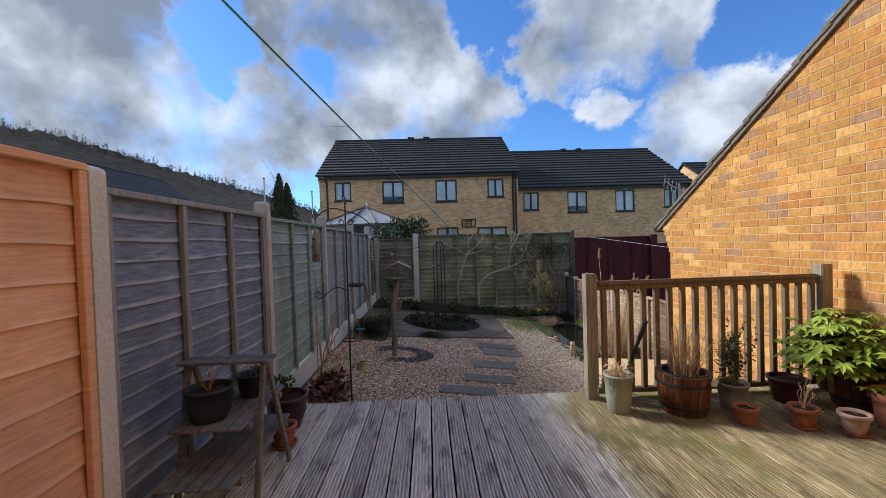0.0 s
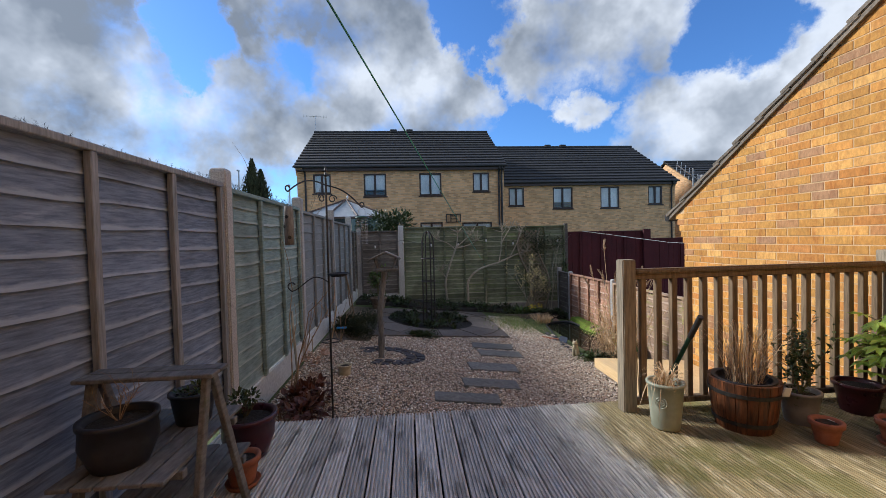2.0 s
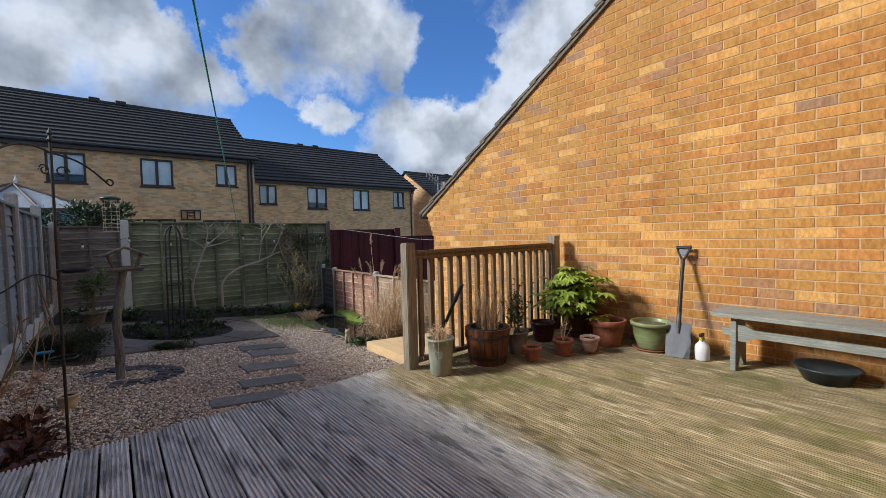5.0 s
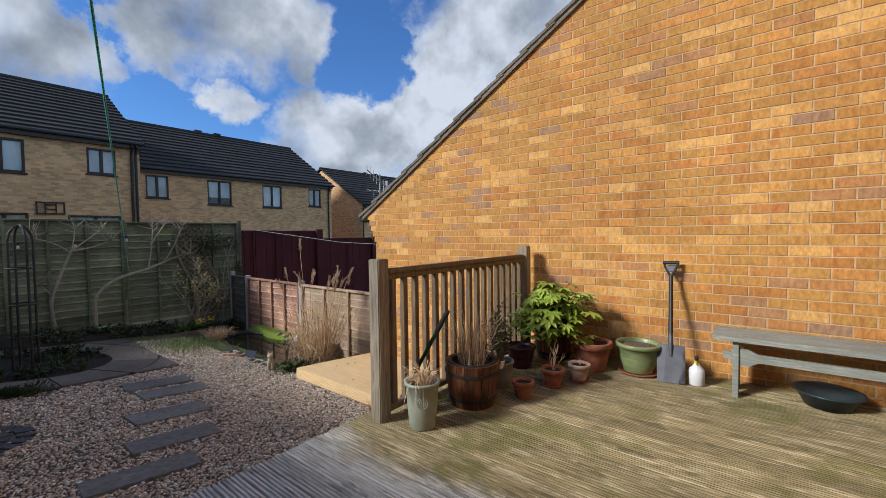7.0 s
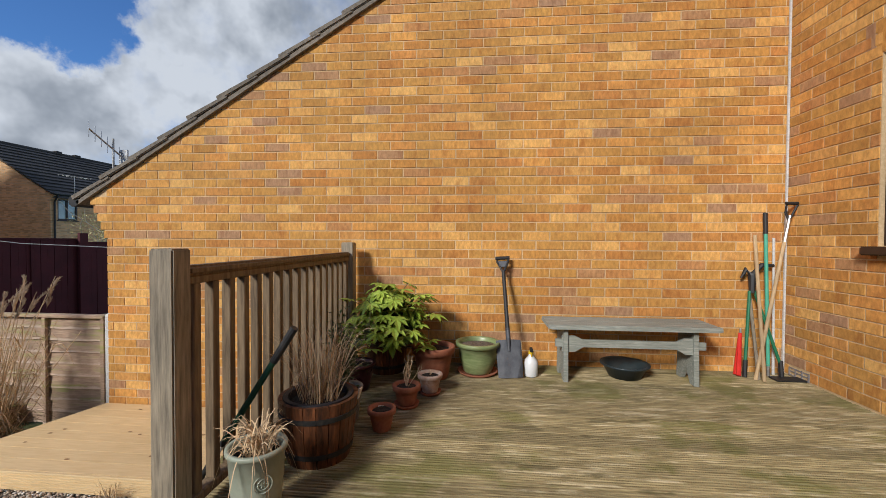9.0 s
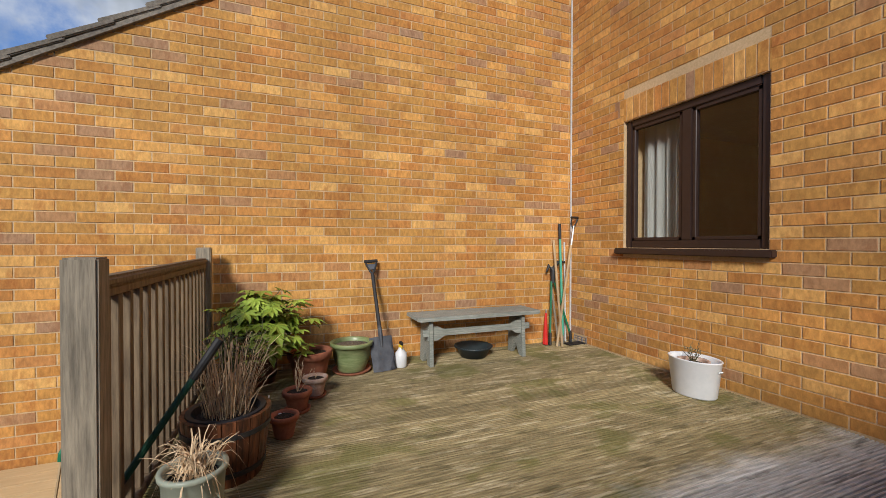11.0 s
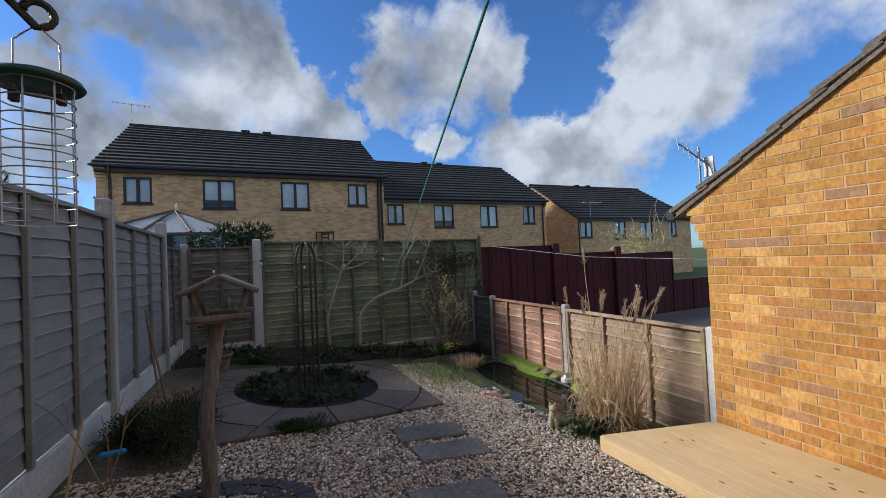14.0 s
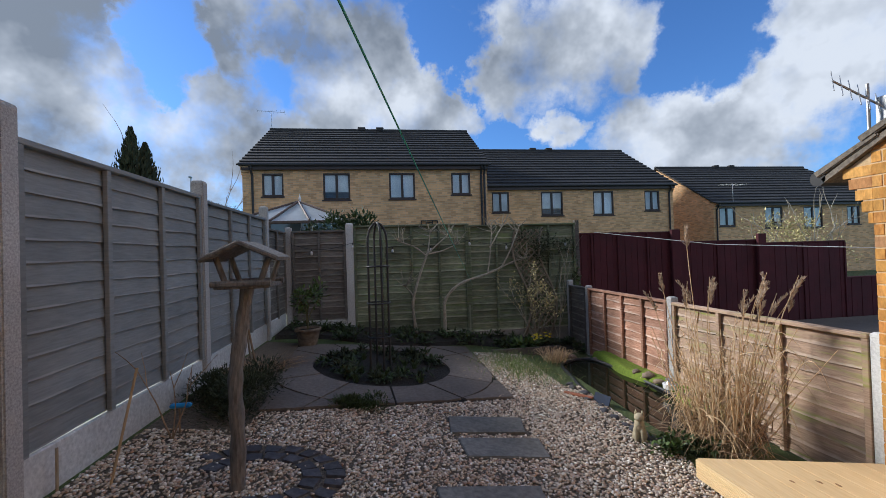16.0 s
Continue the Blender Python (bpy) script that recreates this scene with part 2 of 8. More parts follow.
def deck_mat():
    """Grooved softwood: silver grey by the fence, damp, mossy and worn pale in streaks towards the brick wall; the
    tones meet along the fence's shadow, whose edge is part of the colour.
    """
    mt = bpy.data.materials.new("weathered decking")
    mt.use_nodes = True
    nn, ll = mt.node_tree.nodes, mt.node_tree.links
    bs = nn["Principled BSDF"]
    geo, info = nn.new("ShaderNodeNewGeometry"), nn.new("ShaderNodeObjectInfo")
    sep = nn.new("ShaderNodeSeparateXYZ")
    ll.new(geo.outputs["Position"], sep.inputs[0])
    # each board takes its own stretch of grain
    off = nn.new("ShaderNodeCombineXYZ")
    mul = nn.new("ShaderNodeMath")
    mul.operation, mul.inputs[1].default_value = "MULTIPLY", 37.0
    ll.new(info.outputs["Random"], mul.inputs[0])
    for k in ("Y", "Z"):
        ll.new(mul.outputs[0], off.inputs[k])
    vec = nn.new("ShaderNodeVectorMath")
    vec.operation = "ADD"
    ll.new(geo.outputs["Position"], vec.inputs[0])
    ll.new(off.outputs[0], vec.inputs[1])

    def grain(stretch, scale, detail, src=vec):
        mp, nz = nn.new("ShaderNodeMapping"), nn.new("ShaderNodeTexNoise")
        mp.inputs["Scale"].default_value = stretch
        ll.new(src.outputs["Position"] if src is geo else src.outputs[0], mp.inputs["Vector"])
        ll.new(mp.outputs[0], nz.inputs["Vector"])
        nz.inputs["Scale"].default_value, nz.inputs["Detail"].default_value, nz.inputs["Roughness"].default_value = scale, detail, 0.62
        return nz.outputs["Fac"]

    def span(v, lo, hi, smooth=True):
        mr = nn.new("ShaderNodeMapRange")
        mr.interpolation_type = "SMOOTHSTEP" if smooth else "LINEAR"
        mr.inputs["From Min"].default_value, mr.inputs["From Max"].default_value = lo, hi
        ll.new(v, mr.inputs["Value"])
        return mr.outputs[0]

    def blend(fac, a, b):
        mx = nn.new("ShaderNodeMix")
        mx.data_type = "RGBA"
        ll.new(fac, mx.inputs["Factor"])
        for sock, v in (("A", a), ("B", b)):
            if isinstance(v, tuple):
                mx.inputs[sock].default_value = (*v, 1)
            else:
                ll.new(v, mx.inputs[sock])
        return mx.outputs["Result"]

    def calc(op, a, b):
        n = nn.new("ShaderNodeMath")
        n.operation = op
        for i, v in enumerate((a, b)):
            if isinstance(v, (int, float)):
                n.inputs[i].default_value = v
            else:
                ll.new(v, n.inputs[i])
        return n.outputs[0]
    fine = grain((26, 1.6, 26), 4.0, 6)
    worn = grain((17, 2.0, 17), 1.6, 8)
    stain = grain((7, 1.6, 7), 1.6, 7)
    patch = grain((1.2, 0.8, 1), 1.7, 6, geo)
    green = grain((1.0, 0.7, 1), 2.6, 7, geo)
    grey = blend(span(fine, 0.32, 0.68), (0.41, 0.398, 0.368), (0.77, 0.745, 0.70))
    grey = blend(span(stain, 0.53, 0.64), grey, (0.27, 0.26, 0.24))
    moss = blend(span(fine, 0.30, 0.70), (0.17, 0.132, 0.062), (0.41, 0.325, 0.168))
    moss = blend(calc("MULTIPLY", span(calc("ADD", worn, calc("MULTIPLY", calc("SUBTRACT", patch, 0.5), 0.30)), 0.54, 0.64), 0.75), moss, (0.57, 0.475, 0.30))
    moss = blend(calc("MULTIPLY", span(green, 0.51, 0.62), 0.60), moss, (0.125, 0.125, 0.022))
    moss = blend(calc("MULTIPLY", span(stain, 0.56, 0.68), 0.8), moss, (0.10, 0.080, 0.034))
    # moss starts at the fence's shadow edge, so the colour repeats that edge too
    where = span(calc("ADD", sep.outputs["X"], calc("MULTIPLY", calc("SUBTRACT", patch, 0.5), 0.8)), 1.22, 1.52)
    hs = nn.new("ShaderNodeHueSaturation")
    ll.new(blend(where, grey, moss), hs.inputs["Color"])
    v1 = nn.new("ShaderNodeMapRange")
    v1.inputs["To Min"].default_value, v1.inputs["To Max"].default_value = 0.80, 1.20
    ll.new(info.outputs["Random"], v1.inputs["Value"])
    ll.new(v1.outputs[0], hs.inputs["Value"])
    ll.new(hs.outputs[0], bs.inputs["Base Color"])
    rg = nn.new("ShaderNodeMapRange")
    rg.inputs["To Min"].default_value, rg.inputs["To Max"].default_value = 0.60, 0.95
    ll.new(fine, rg.inputs["Value"])
    ll.new(rg.outputs[0], bs.inputs["Roughness"])
    bp = nn.new("ShaderNodeBump")
    bp.inputs["Strength"].default_value, bp.inputs["Distance"].default_value = 0.5, 0.003
    ll.new(fine, bp.inputs["Height"])
    ll.new(bp.outputs[0], bs.inputs["Normal"])
    return mt


M["deck"] = deck_mat()
M["under"] = material("near-black block under deck", (0.015, 0.013, 0.01), (0.03, 0.026, 0.02), 20, rough=0.95, vary=0)
M["new_wood"] = material("new pine", (0.66, 0.47, 0.24), (0.76, 0.57, 0.32), 9, stretch=(7, 0.6, 7), rough=0.6, bump=0.2, vary=0.04, big=0.1, spots=(0.30, 0.15, 0.06), spot_amount=0.12, spot_scale=5)
M["rail_wood"] = material("brown stained timber", (0.095, 0.064, 0.037), (0.24, 0.17, 0.10), 12, stretch=(5, 5, 0.5), rough=0.75, bump=0.4, vary=0.15, big=0.2, spots=(0.065, 0.046, 0.03), spot_amount=0.3)
M["post_wood"] = material("grey weathered post", (0.15, 0.125, 0.092), (0.37, 0.31, 0.225), 12, stretch=(6, 6, 0.5), rough=0.8, bump=0.6, vary=0.1, big=0.2, spots=(0.08, 0.066, 0.05), spot_amount=0.3, spot_scale=4)
M["concrete"] = material("concrete post", (0.28, 0.27, 0.27), (0.56, 0.545, 0.53), 90, rough=0.92, bump=0.5, vary=0.08, big=0.2, spots=(0.16, 0.15, 0.14), spot_amount=0.3, spot_scale=14)
M["concrete_pale"] = material("pale concrete", (0.50, 0.50, 0.49), (0.70, 0.70, 0.69), 60, rough=0.9, bump=0.6, vary=0.05, big=0.15, spots=(0.34, 0.33, 0.32), spot_amount=0.34, spot_scale=26)
M["gravelboard"] = material("mossy concrete board", (0.44, 0.45, 0.45), (0.68, 0.69, 0.68), 40, rough=0.9, bump=0.4, vary=0.08, big=0.2, spots=(0.16, 0.19, 0.12), spot_amount=0.3, spot_scale=3)


def pale_edge(tone, reach=0.045, amount=0.8):
    """Paint worn off along the lower edge of each lapped board, in broken streaks; the lap's light edge is painted in
    with it.
    """
    def go(nn, ll, hs, rnd, geo):
        tc, sp = nn.new("ShaderNodeTexCoord"), nn.new("ShaderNodeSeparateXYZ")
        ll.new(tc.outputs["Object"], sp.inputs[0])
        mp, nz = nn.new("ShaderNodeMapping"), nn.new("ShaderNodeTexNoise")
        mp.inputs["Scale"].default_value = (2.2, 2.2, 9)
        ll.new(geo.outputs["Position"], mp.inputs["Vector"])
        ll.new(mp.outputs[0], nz.inputs["Vector"])
        nz.inputs["Scale"].default_value, nz.inputs["Detail"].default_value, nz.inputs["Roughness"].default_value = 2.4, 7, 0.65
        wob = nn.new("ShaderNodeMath")
        wob.operation, wob.inputs[1].default_value = "MULTIPLY_ADD", reach * 2.6
        ll.new(nz.outputs["Fac"], wob.inputs[0])
        wob.inputs[2].default_value = -reach * 1.3
        ad = nn.new("ShaderNodeMath")
        ad.operation = "ADD"
        ll.new(sp.outputs["Z"], ad.inputs[0])
        ll.new(wob.outputs[0], ad.inputs[1])
        mr = nn.new("ShaderNodeMapRange")
        mr.inputs["From Min"].default_value, mr.inputs["From Max"].default_value = reach, reach * 0.35
        mr.inputs["To Max"].default_value = amount
        ll.new(ad.outputs[0], mr.inputs["Value"])
        mx = nn.new("ShaderNodeMix")
        mx.data_type = "RGBA"
        ll.new(mr.outputs[0], mx.inputs["Factor"])
        ll.new(hs.inputs["Color"].links[0].from_socket, mx.inputs["A"])
        mx.inputs["B"].default_value = (*tone, 1)
        ll.new(mx.outputs["Result"], hs.inputs["Color"])
    return go


def fence_mat(name, c1, c2, spots=None, amount=0.3, vary=0.15, big=0.3, worn=None, reach=0.04):
    return material(name, c1, c2, 10, stretch=(0.8, 0.8, 9), rough=0.85, bump=0.5, vary=vary, big=big, big_scale=2.2, spots=spots, spot_amount=amount, spot_scale=2.5,
                    extra=pale_edge(worn, reach) if worn else None)


M["panel_orange"] = fence_mat("orange stained fence", (0.66, 0.36, 0.21), (0.84, 0.52, 0.345), (0.36, 0.15, 0.07), 0.16, 0.10, 0.12, (0.86, 0.58, 0.41), 0.025)
M["panel_purple"] = fence_mat("faded purple grey fence", (0.095, 0.125, 0.19), (0.225, 0.28, 0.385), (0.31, 0.36, 0.46), 0.28, 0.14, 0.25, (0.37, 0.43, 0.53), 0.022)
M["batten_grey"] = material("grey brown batten", (0.17, 0.18, 0.195), (0.36, 0.37, 0.39), 12, stretch=(6, 6, 0.5), rough=0.8, bump=0.5, vary=0.1, big=0.2)
M["panel_green"] = fence_mat("faded green fence", (0.15, 0.215, 0.21), (0.30, 0.385, 0.375), (0.11, 0.145, 0.135), 0.3, 0.14, 0.25, (0.40, 0.47, 0.46), 0.018)
M["panel_grey"] = fence_mat("slate grey painted fence", (0.185, 0.195, 0.20), (0.255, 0.265, 0.268), (0.13, 0.138, 0.14), 0.25, 0.10, 0.14, (0.34, 0.35, 0.355), 0.010)
M["panel_brown"] = fence_mat("dark brown fence", (0.075, 0.066, 0.060), (0.19, 0.17, 0.15), (0.09, 0.105, 0.055), 0.35, 0.2, 0.3, (0.27, 0.25, 0.22), 0.025)
M["panel_mossgreen"] = fence_mat("mossy olive fence", (0.085, 0.10, 0.065), (0.23, 0.25, 0.16), (0.11, 0.17, 0.045), 0.50, 0.25, 0.35, (0.33, 0.34, 0.25), 0.03)
M["panel_red"] = fence_mat("red brown low fence", (0.24, 0.115, 0.07), (0.47, 0.265, 0.185), (0.60, 0.45, 0.37), 0.36, 0.2, 0.3, (0.66, 0.50, 0.41), 0.024)
M["panel_tan"] = fence_mat("tan weathered low fence", (0.28, 0.185, 0.125), (0.52, 0.37, 0.27), (0.25, 0.28, 0.055), 0.50, 0.18, 0.3, (0.64, 0.50, 0.40), 0.024)
M["maroon"] = fence_mat("maroon painted fence", (0.056, 0.008, 0.013), (0.082, 0.012, 0.019), (0.042, 0.006, 0.010), 0.3, 0.05, 0.2)
M["stone_grey"] = material("grey stone paving", (0.13, 0.125, 0.112), (0.25, 0.24, 0.215), 25, rough=0.85, bump=0.5, vary=0.16, big=0.3, spots=(0.32, 0.30, 0.26), spot_amount=0.32, spot_scale=9)
M["slab"] = material("buff grey slab", (0.115, 0.092, 0.076), (0.20, 0.165, 0.140), 30, rough=0.85, bump=0.4, vary=0.22, big=0.25, spots=(0.10, 0.09, 0.08), spot_amount=0.35, spot_scale=4)
M["soil"] = material("dark soil", (0.010, 0.008, 0.006), (0.034, 0.027, 0.020), 35, rough=0.95, bump=1.0, vary=0.2, big=0.3, depth=0.02)
GRAVEL_STOPS = [(0.0, (0.60, 0.52, 0.43)), (0.25, (0.42, 0.34, 0.26)), (0.45, (0.74, 0.68, 0.60)), (0.6, (0.30, 0.20, 0.15)), (0.75, (0.52, 0.40, 0.30)), (0.9, (0.22, 0.19, 0.17)), (1.0, (0.85, 0.81, 0.76))]
M["gravel"] = material("pea gravel", (1.10, 1.11, 1.10), (1.54, 1.55, 1.54), 60, rough=0.8, bump=0.2, vary=0.15, big=0.12, extra=ramp_by_piece(GRAVEL_STOPS))
M["gravel_bed"] = material("gravel bed", (0.06, 0.047, 0.034), (0.24, 0.19, 0.14), 55, rough=0.95, bump=1.0, vary=0, big=0.2, depth=0.02)
M["grass"] = material("lawn", (0.05, 0.075, 0.02), (0.10, 0.13, 0.04), 30, rough=0.9, bump=0.8, vary=0, big=0.3, depth=0.03)
M["rooftile"] = material("dark roof tile", (0.022, 0.021, 0.022), (0.050, 0.047, 0.047), 30, rough=0.75, bump=0.3, vary=0.12, big=0.15)
M["verge_tile"] = material("lichened concrete tile", (0.10, 0.085, 0.068), (0.24, 0.205, 0.165), 40, rough=0.9, bump=0.6, vary=0.2, big=0.25, spots=(0.34, 0.32, 0.27), spot_amount=0.25, spot_scale=12)
M["brown_pvc"] = material("dark brown window frame", (0.030, 0.016, 0.013), (0.040, 0.022, 0.018), 20, rough=0.4, bump=0.05, vary=0.05, big=0.05)
M["black_pvc"] = material("black gutter", (0.018, 0.018, 0.02), (0.03, 0.03, 0.032), 20, rough=0.45, bump=0.05, vary=0.05, big=0.05)
M["white"] = material("white plastic", (0.74, 0.75, 0.76), (0.82, 0.82, 0.82), 15, rough=0.45, bump=0.05, vary=0.03, big=0.05)
M["metal_black"] = material("black iron", (0.012, 0.012, 0.013), (0.035, 0.033, 0.032), 40, rough=0.5, bump=0.2, vary=0.05, big=0.1)
M["steel"] = material("galvanised steel", (0.35, 0.36, 0.37), (0.55, 0.56, 0.57), 40, rough=0.4, bump=0.1, vary=0.05, big=0.1, metallic=0.9)


def glass_mat(name, tint_color, rough=0.03):
    mt = bpy.data.materials.new(name)
    mt.use_nodes = True
    bs = mt.node_tree.nodes["Principled BSDF"]
    bs.inputs["Base Color"].default_value = (*tint_color, 1)
    bs.inputs["Roughness"].default_value = rough
    bs.inputs["IOR"].default_value = 1.5
    bs.inputs["Specular IOR Level"].default_value = 1.0
    return mt


def clear_glass(name):
    """Window glass: clear, with the gloss that its angle gives."""
    mt = bpy.data.materials.new(name)
    mt.use_nodes = True
    nt = mt.node_tree
    nn, ll = nt.nodes, nt.links
    nn.clear()
    out = nn.new("ShaderNodeOutputMaterial")
    tr = nn.new("ShaderNodeBsdfTransparent")
    tr.inputs[0].default_value = (0.86, 0.89, 0.88, 1)
    gl = nn.new("ShaderNodeBsdfGlossy")
    gl.inputs["Roughness"].default_value = 0.02
    fz = nn.new("ShaderNodeFresnel")
    fz.inputs["IOR"].default_value = 1.75
    mx = nn.new("ShaderNodeMixShader")
    ll.new(fz.outputs[0], mx.inputs[0])
    ll.new(tr.outputs[0], mx.inputs[1])
    ll.new(gl.outputs[0], mx.inputs[2])
    ll.new(mx.outputs[0], out.inputs["Surface"])
    return mt


M["glass"] = clear_glass("window glass")
M["glass_far"] = glass_mat("dark reflecting pane", (0.05, 0.06, 0.065))


# ---- mesh helpers ----
def finish(name, bm, mt, parent=None, smooth=False):
    me = bpy.data.meshes.new(name)
    bm.normal_update()
    if smooth:
        for f in bm.faces:
            f.smooth = True
    bm.to_mesh(me)
    bm.free()
    if mt:
        me.materials.append(mt)
    ob = new(name, me)
    if parent:
        ob.parent = parent
    return ob


def part(name, bm, mt, parent, label="", smooth=False):
    ob = finish(name, bm, mt, parent, smooth)
    if label:
        ob["label"] = label
    return ob


def thing(name, label, category, group="", kind="", loc=(0, 0, 0), rz=0.0):
    ob = new(name)
    ob.empty_display_size = 0.05
    ob.matrix_world = pose(*loc, 0, 0, rz)
    return tagged(ob, label, category, group, kind)


def quads(verts, faces):
    bm = bmesh.new()
    vs = [bm.verts.new(v) for v in verts]
    for f in faces:
        bm.faces.new([vs[i] for i in f])
    return bm


def box(x0, y0, z0, x1, y1, z1, bevel=0.0, bm=None, seg=1):
    own = bm is None
    b = bmesh.new()
    bmesh.ops.create_cube(b, size=1, matrix=Matrix.Translation(((x0 + x1) / 2, (y0 + y1) / 2, (z0 + z1) / 2)) @ Matrix.Diagonal((x1 - x0, y1 - y0, z1 - z0, 1)))
    if bevel:
        bmesh.ops.bevel(b, geom=list(b.edges), offset=bevel, segments=seg, affect="EDGES", clamp_overlap=True)
    if own:
        return b
    join(bm, b)
    return bm


def join(bm, other, m=None):
    if m is not None:
        bmesh.ops.transform(other, matrix=m, verts=other.verts)
    me = bpy.data.meshes.new("tmp")
    other.to_mesh(me)
    other.free()
    bm.from_mesh(me)
    bpy.data.meshes.remove(me)
    return bm


def lathe(profile, n=24, bm=None, centre=(0, 0, 0), squash=(1, 1)):
    """Turns a profile of (radius, height) round the z axis."""
    bm = bm or bmesh.new()
    rings = []
    for r, z in profile:
        if r < 1e-5:
            rings.append([bm.verts.new((centre[0], centre[1], centre[2] + z))])
        else:
            rings.append([bm.verts.new((centre[0] + r * squash[0] * math.cos(2 * math.pi * i / n), centre[1] + r * squash[1] * math.sin(2 * math.pi * i / n), centre[2] + z)) for i in range(n)])
    for a, b in zip(rings, rings[1:]):
        for i in range(n):
            j = (i + 1) % n
            if len(a) == 1 and len(b) == 1:
                continue
            if len(a) == 1:
                bm.faces.new((a[0], b[j], b[i]))
            elif len(b) == 1:
                bm.faces.new((a[i], a[j], b[0]))
            else:
                bm.faces.new((a[i], a[j], b[j], b[i]))
    return bm


def tube(points, radius, sides=6, bm=None, cap=True):
    """A pipe through the points; radius is one number or one a point."""
    bm = bm or bmesh.new()
    pts = [Vector(p) for p in points]
    rad = radius if isinstance(radius, (list, tuple)) else [radius] * len(pts)
    rings = []
    up = Vector((0.13, 0.31, 0.94))
    for i, p in enumerate(pts):
        d = (pts[min(i + 1, len(pts) - 1)] - pts[max(i - 1, 0)])
        d = d.normalized() if d.length > 1e-9 else Vector((0, 0, 1))
        u = d.cross(up)
        if u.length < 1e-3:
            u = d.cross(Vector((1, 0, 0)))
        u.normalize()
        v = d.cross(u)
        rings.append([bm.verts.new(p + rad[i] * (math.cos(2 * math.pi * k / sides) * u + math.sin(2 * math.pi * k / sides) * v)) for k in range(sides)])
    for a, b in zip(rings, rings[1:]):
        for k in range(sides):
            bm.faces.new((a[k], a[(k + 1) % sides], b[(k + 1) % sides], b[k]))
    if cap and sides > 2:
        bm.faces.new(rings[0][::-1])
        bm.faces.new(rings[-1])
    return bm


def prism(outline, axis, a, b):
    """Extrudes a flat outline along an axis ("x": outline is y, z; "y": x, z; "z": x, y)."""
    bm = bmesh.new()

    def at(p, v):
        return {"x": (v, p[0], p[1]), "y": (p[0], v, p[1]), "z": (p[0], p[1], v)}[axis]
    r0 = [bm.verts.new(at(p, a)) for p in outline]
    r1 = [bm.verts.new(at(p, b)) for p in outline]
    n = len(outline)
    for i in range(n):
        bm.faces.new((r0[i], r0[(i + 1) % n], r1[(i + 1) % n], r1[i]))
    bm.faces.new(r0[::-1])
    bm.faces.new(r1)
    bmesh.ops.recalc_face_normals(bm, faces=bm.faces)
    return bm


def shared(name, me, m, parent=None):
    ob = new(name, me)
    if parent:
        ob.parent = parent
    ob.matrix_local = m
    return ob


def mesh_of(bm, name, mt, smooth=False):
    me = bpy.data.meshes.new(name)
    if smooth:
        for f in bm.faces:
            f.smooth = True
    bm.to_mesh(me)
    bm.free()
    me.materials.append(mt)
    return me

# ---- ground ----
def gz(x):
    """Height of the garden's ground, which falls towards the brick building."""
    return -0.325 - 0.115 * max(-1.2, min(4.2, x))


xs = [-900, -120, -30, -1.2] + [-1.0 + 0.4 * i for i in range(13)] + [4.2, 30, 120, 900]
ys = [-900, -100, -12, 3.4, 6, 8, 11.2, 40, 150, 900]
bm = bmesh.new()
grid = [[bm.verts.new((x, y, gz(x))) for x in xs] for y in ys]
for r0, r1 in zip(grid, grid[1:]):
    for i in range(len(xs) - 1):
        bm.faces.new((r0[i], r0[i + 1], r1[i + 1], r1[i]))
ground = tagged(finish("ground", bm, M["grass"]), "rough grass and soil reaching to the horizon", "ground", kind="structure")

# gravel bed over the middle of the garden
bm = bmesh.new()
pts = [(-1.05, 3.6), (2.75, 3.6), (2.75, 7.4), (2.6, 9.6), (1.6, 9.9), (-1.05, 9.9)]
f = bm.faces.new([bm.verts.new((x, y, gz(x) + 0.004)) for x, y in pts])
gravel_bed = tagged(finish("gravel_bed", bm, M["gravel_bed"]), "sandy bed under pale brown garden gravel", "ground", kind="structure")

# ---- deck ----
DECK_X0, DECK_X1, DECK_Y0, DECK_Y1 = -1.04, 3.81, 0.15, 3.88
PITCH = 0.1245


def board_mesh(length, mt, name, width=0.1135, thick=0.027, grooves=5):
    prof = [(-width / 2, 0), (-width / 2, thick - 0.003), (-width / 2 + 0.003, thick)]
    g = (width - 0.016) / grooves
    for i in range(grooves):
        x = -width / 2 + 0.008 + g * i
        prof += [(x + g * 0.22, thick), (x + g * 0.34, thick - 0.013), (x + g * 0.66, thick - 0.013), (x + g * 0.78, thick)]
    prof += [(width / 2 - 0.003, thick), (width / 2, thick - 0.003), (width / 2, 0)]
    return mesh_of(prism(prof, "y", 0, length), name, mt)


deck = thing("deck", "grooved softwood decking, silvery grey and mossy green", "decking", kind="structure")
# near-black block added below the boards, so the gaps between them read black
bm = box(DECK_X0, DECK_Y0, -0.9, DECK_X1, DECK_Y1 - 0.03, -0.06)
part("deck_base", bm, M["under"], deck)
board = board_mesh(DECK_Y1 - DECK_Y0, M["deck"], "board")
rng = random.Random(4)
n_boards = int((DECK_X1 - DECK_X0) / PITCH)
for i in range(n_boards + 1):
    x = DECK_X0 + PITCH * (i + 0.5)
    shared("board", board, pose(x, DECK_Y0 + rng.uniform(-0.006, 0.006), -0.027 + rng.uniform(-0.0015, 0.0015), 0, rng.uniform(-0.3, 0.3), 0), deck)
part("fascia_board", box(DECK_X0, DECK_Y1 - 0.03, -0.17, 1.6, DECK_Y1 - 0.008, -0.03, 0.003), M["deck"], deck)


# ---- brick walls ----
BL, BH, JOINT, COURSE = 0.221, 0.069, 0.010, 0.079


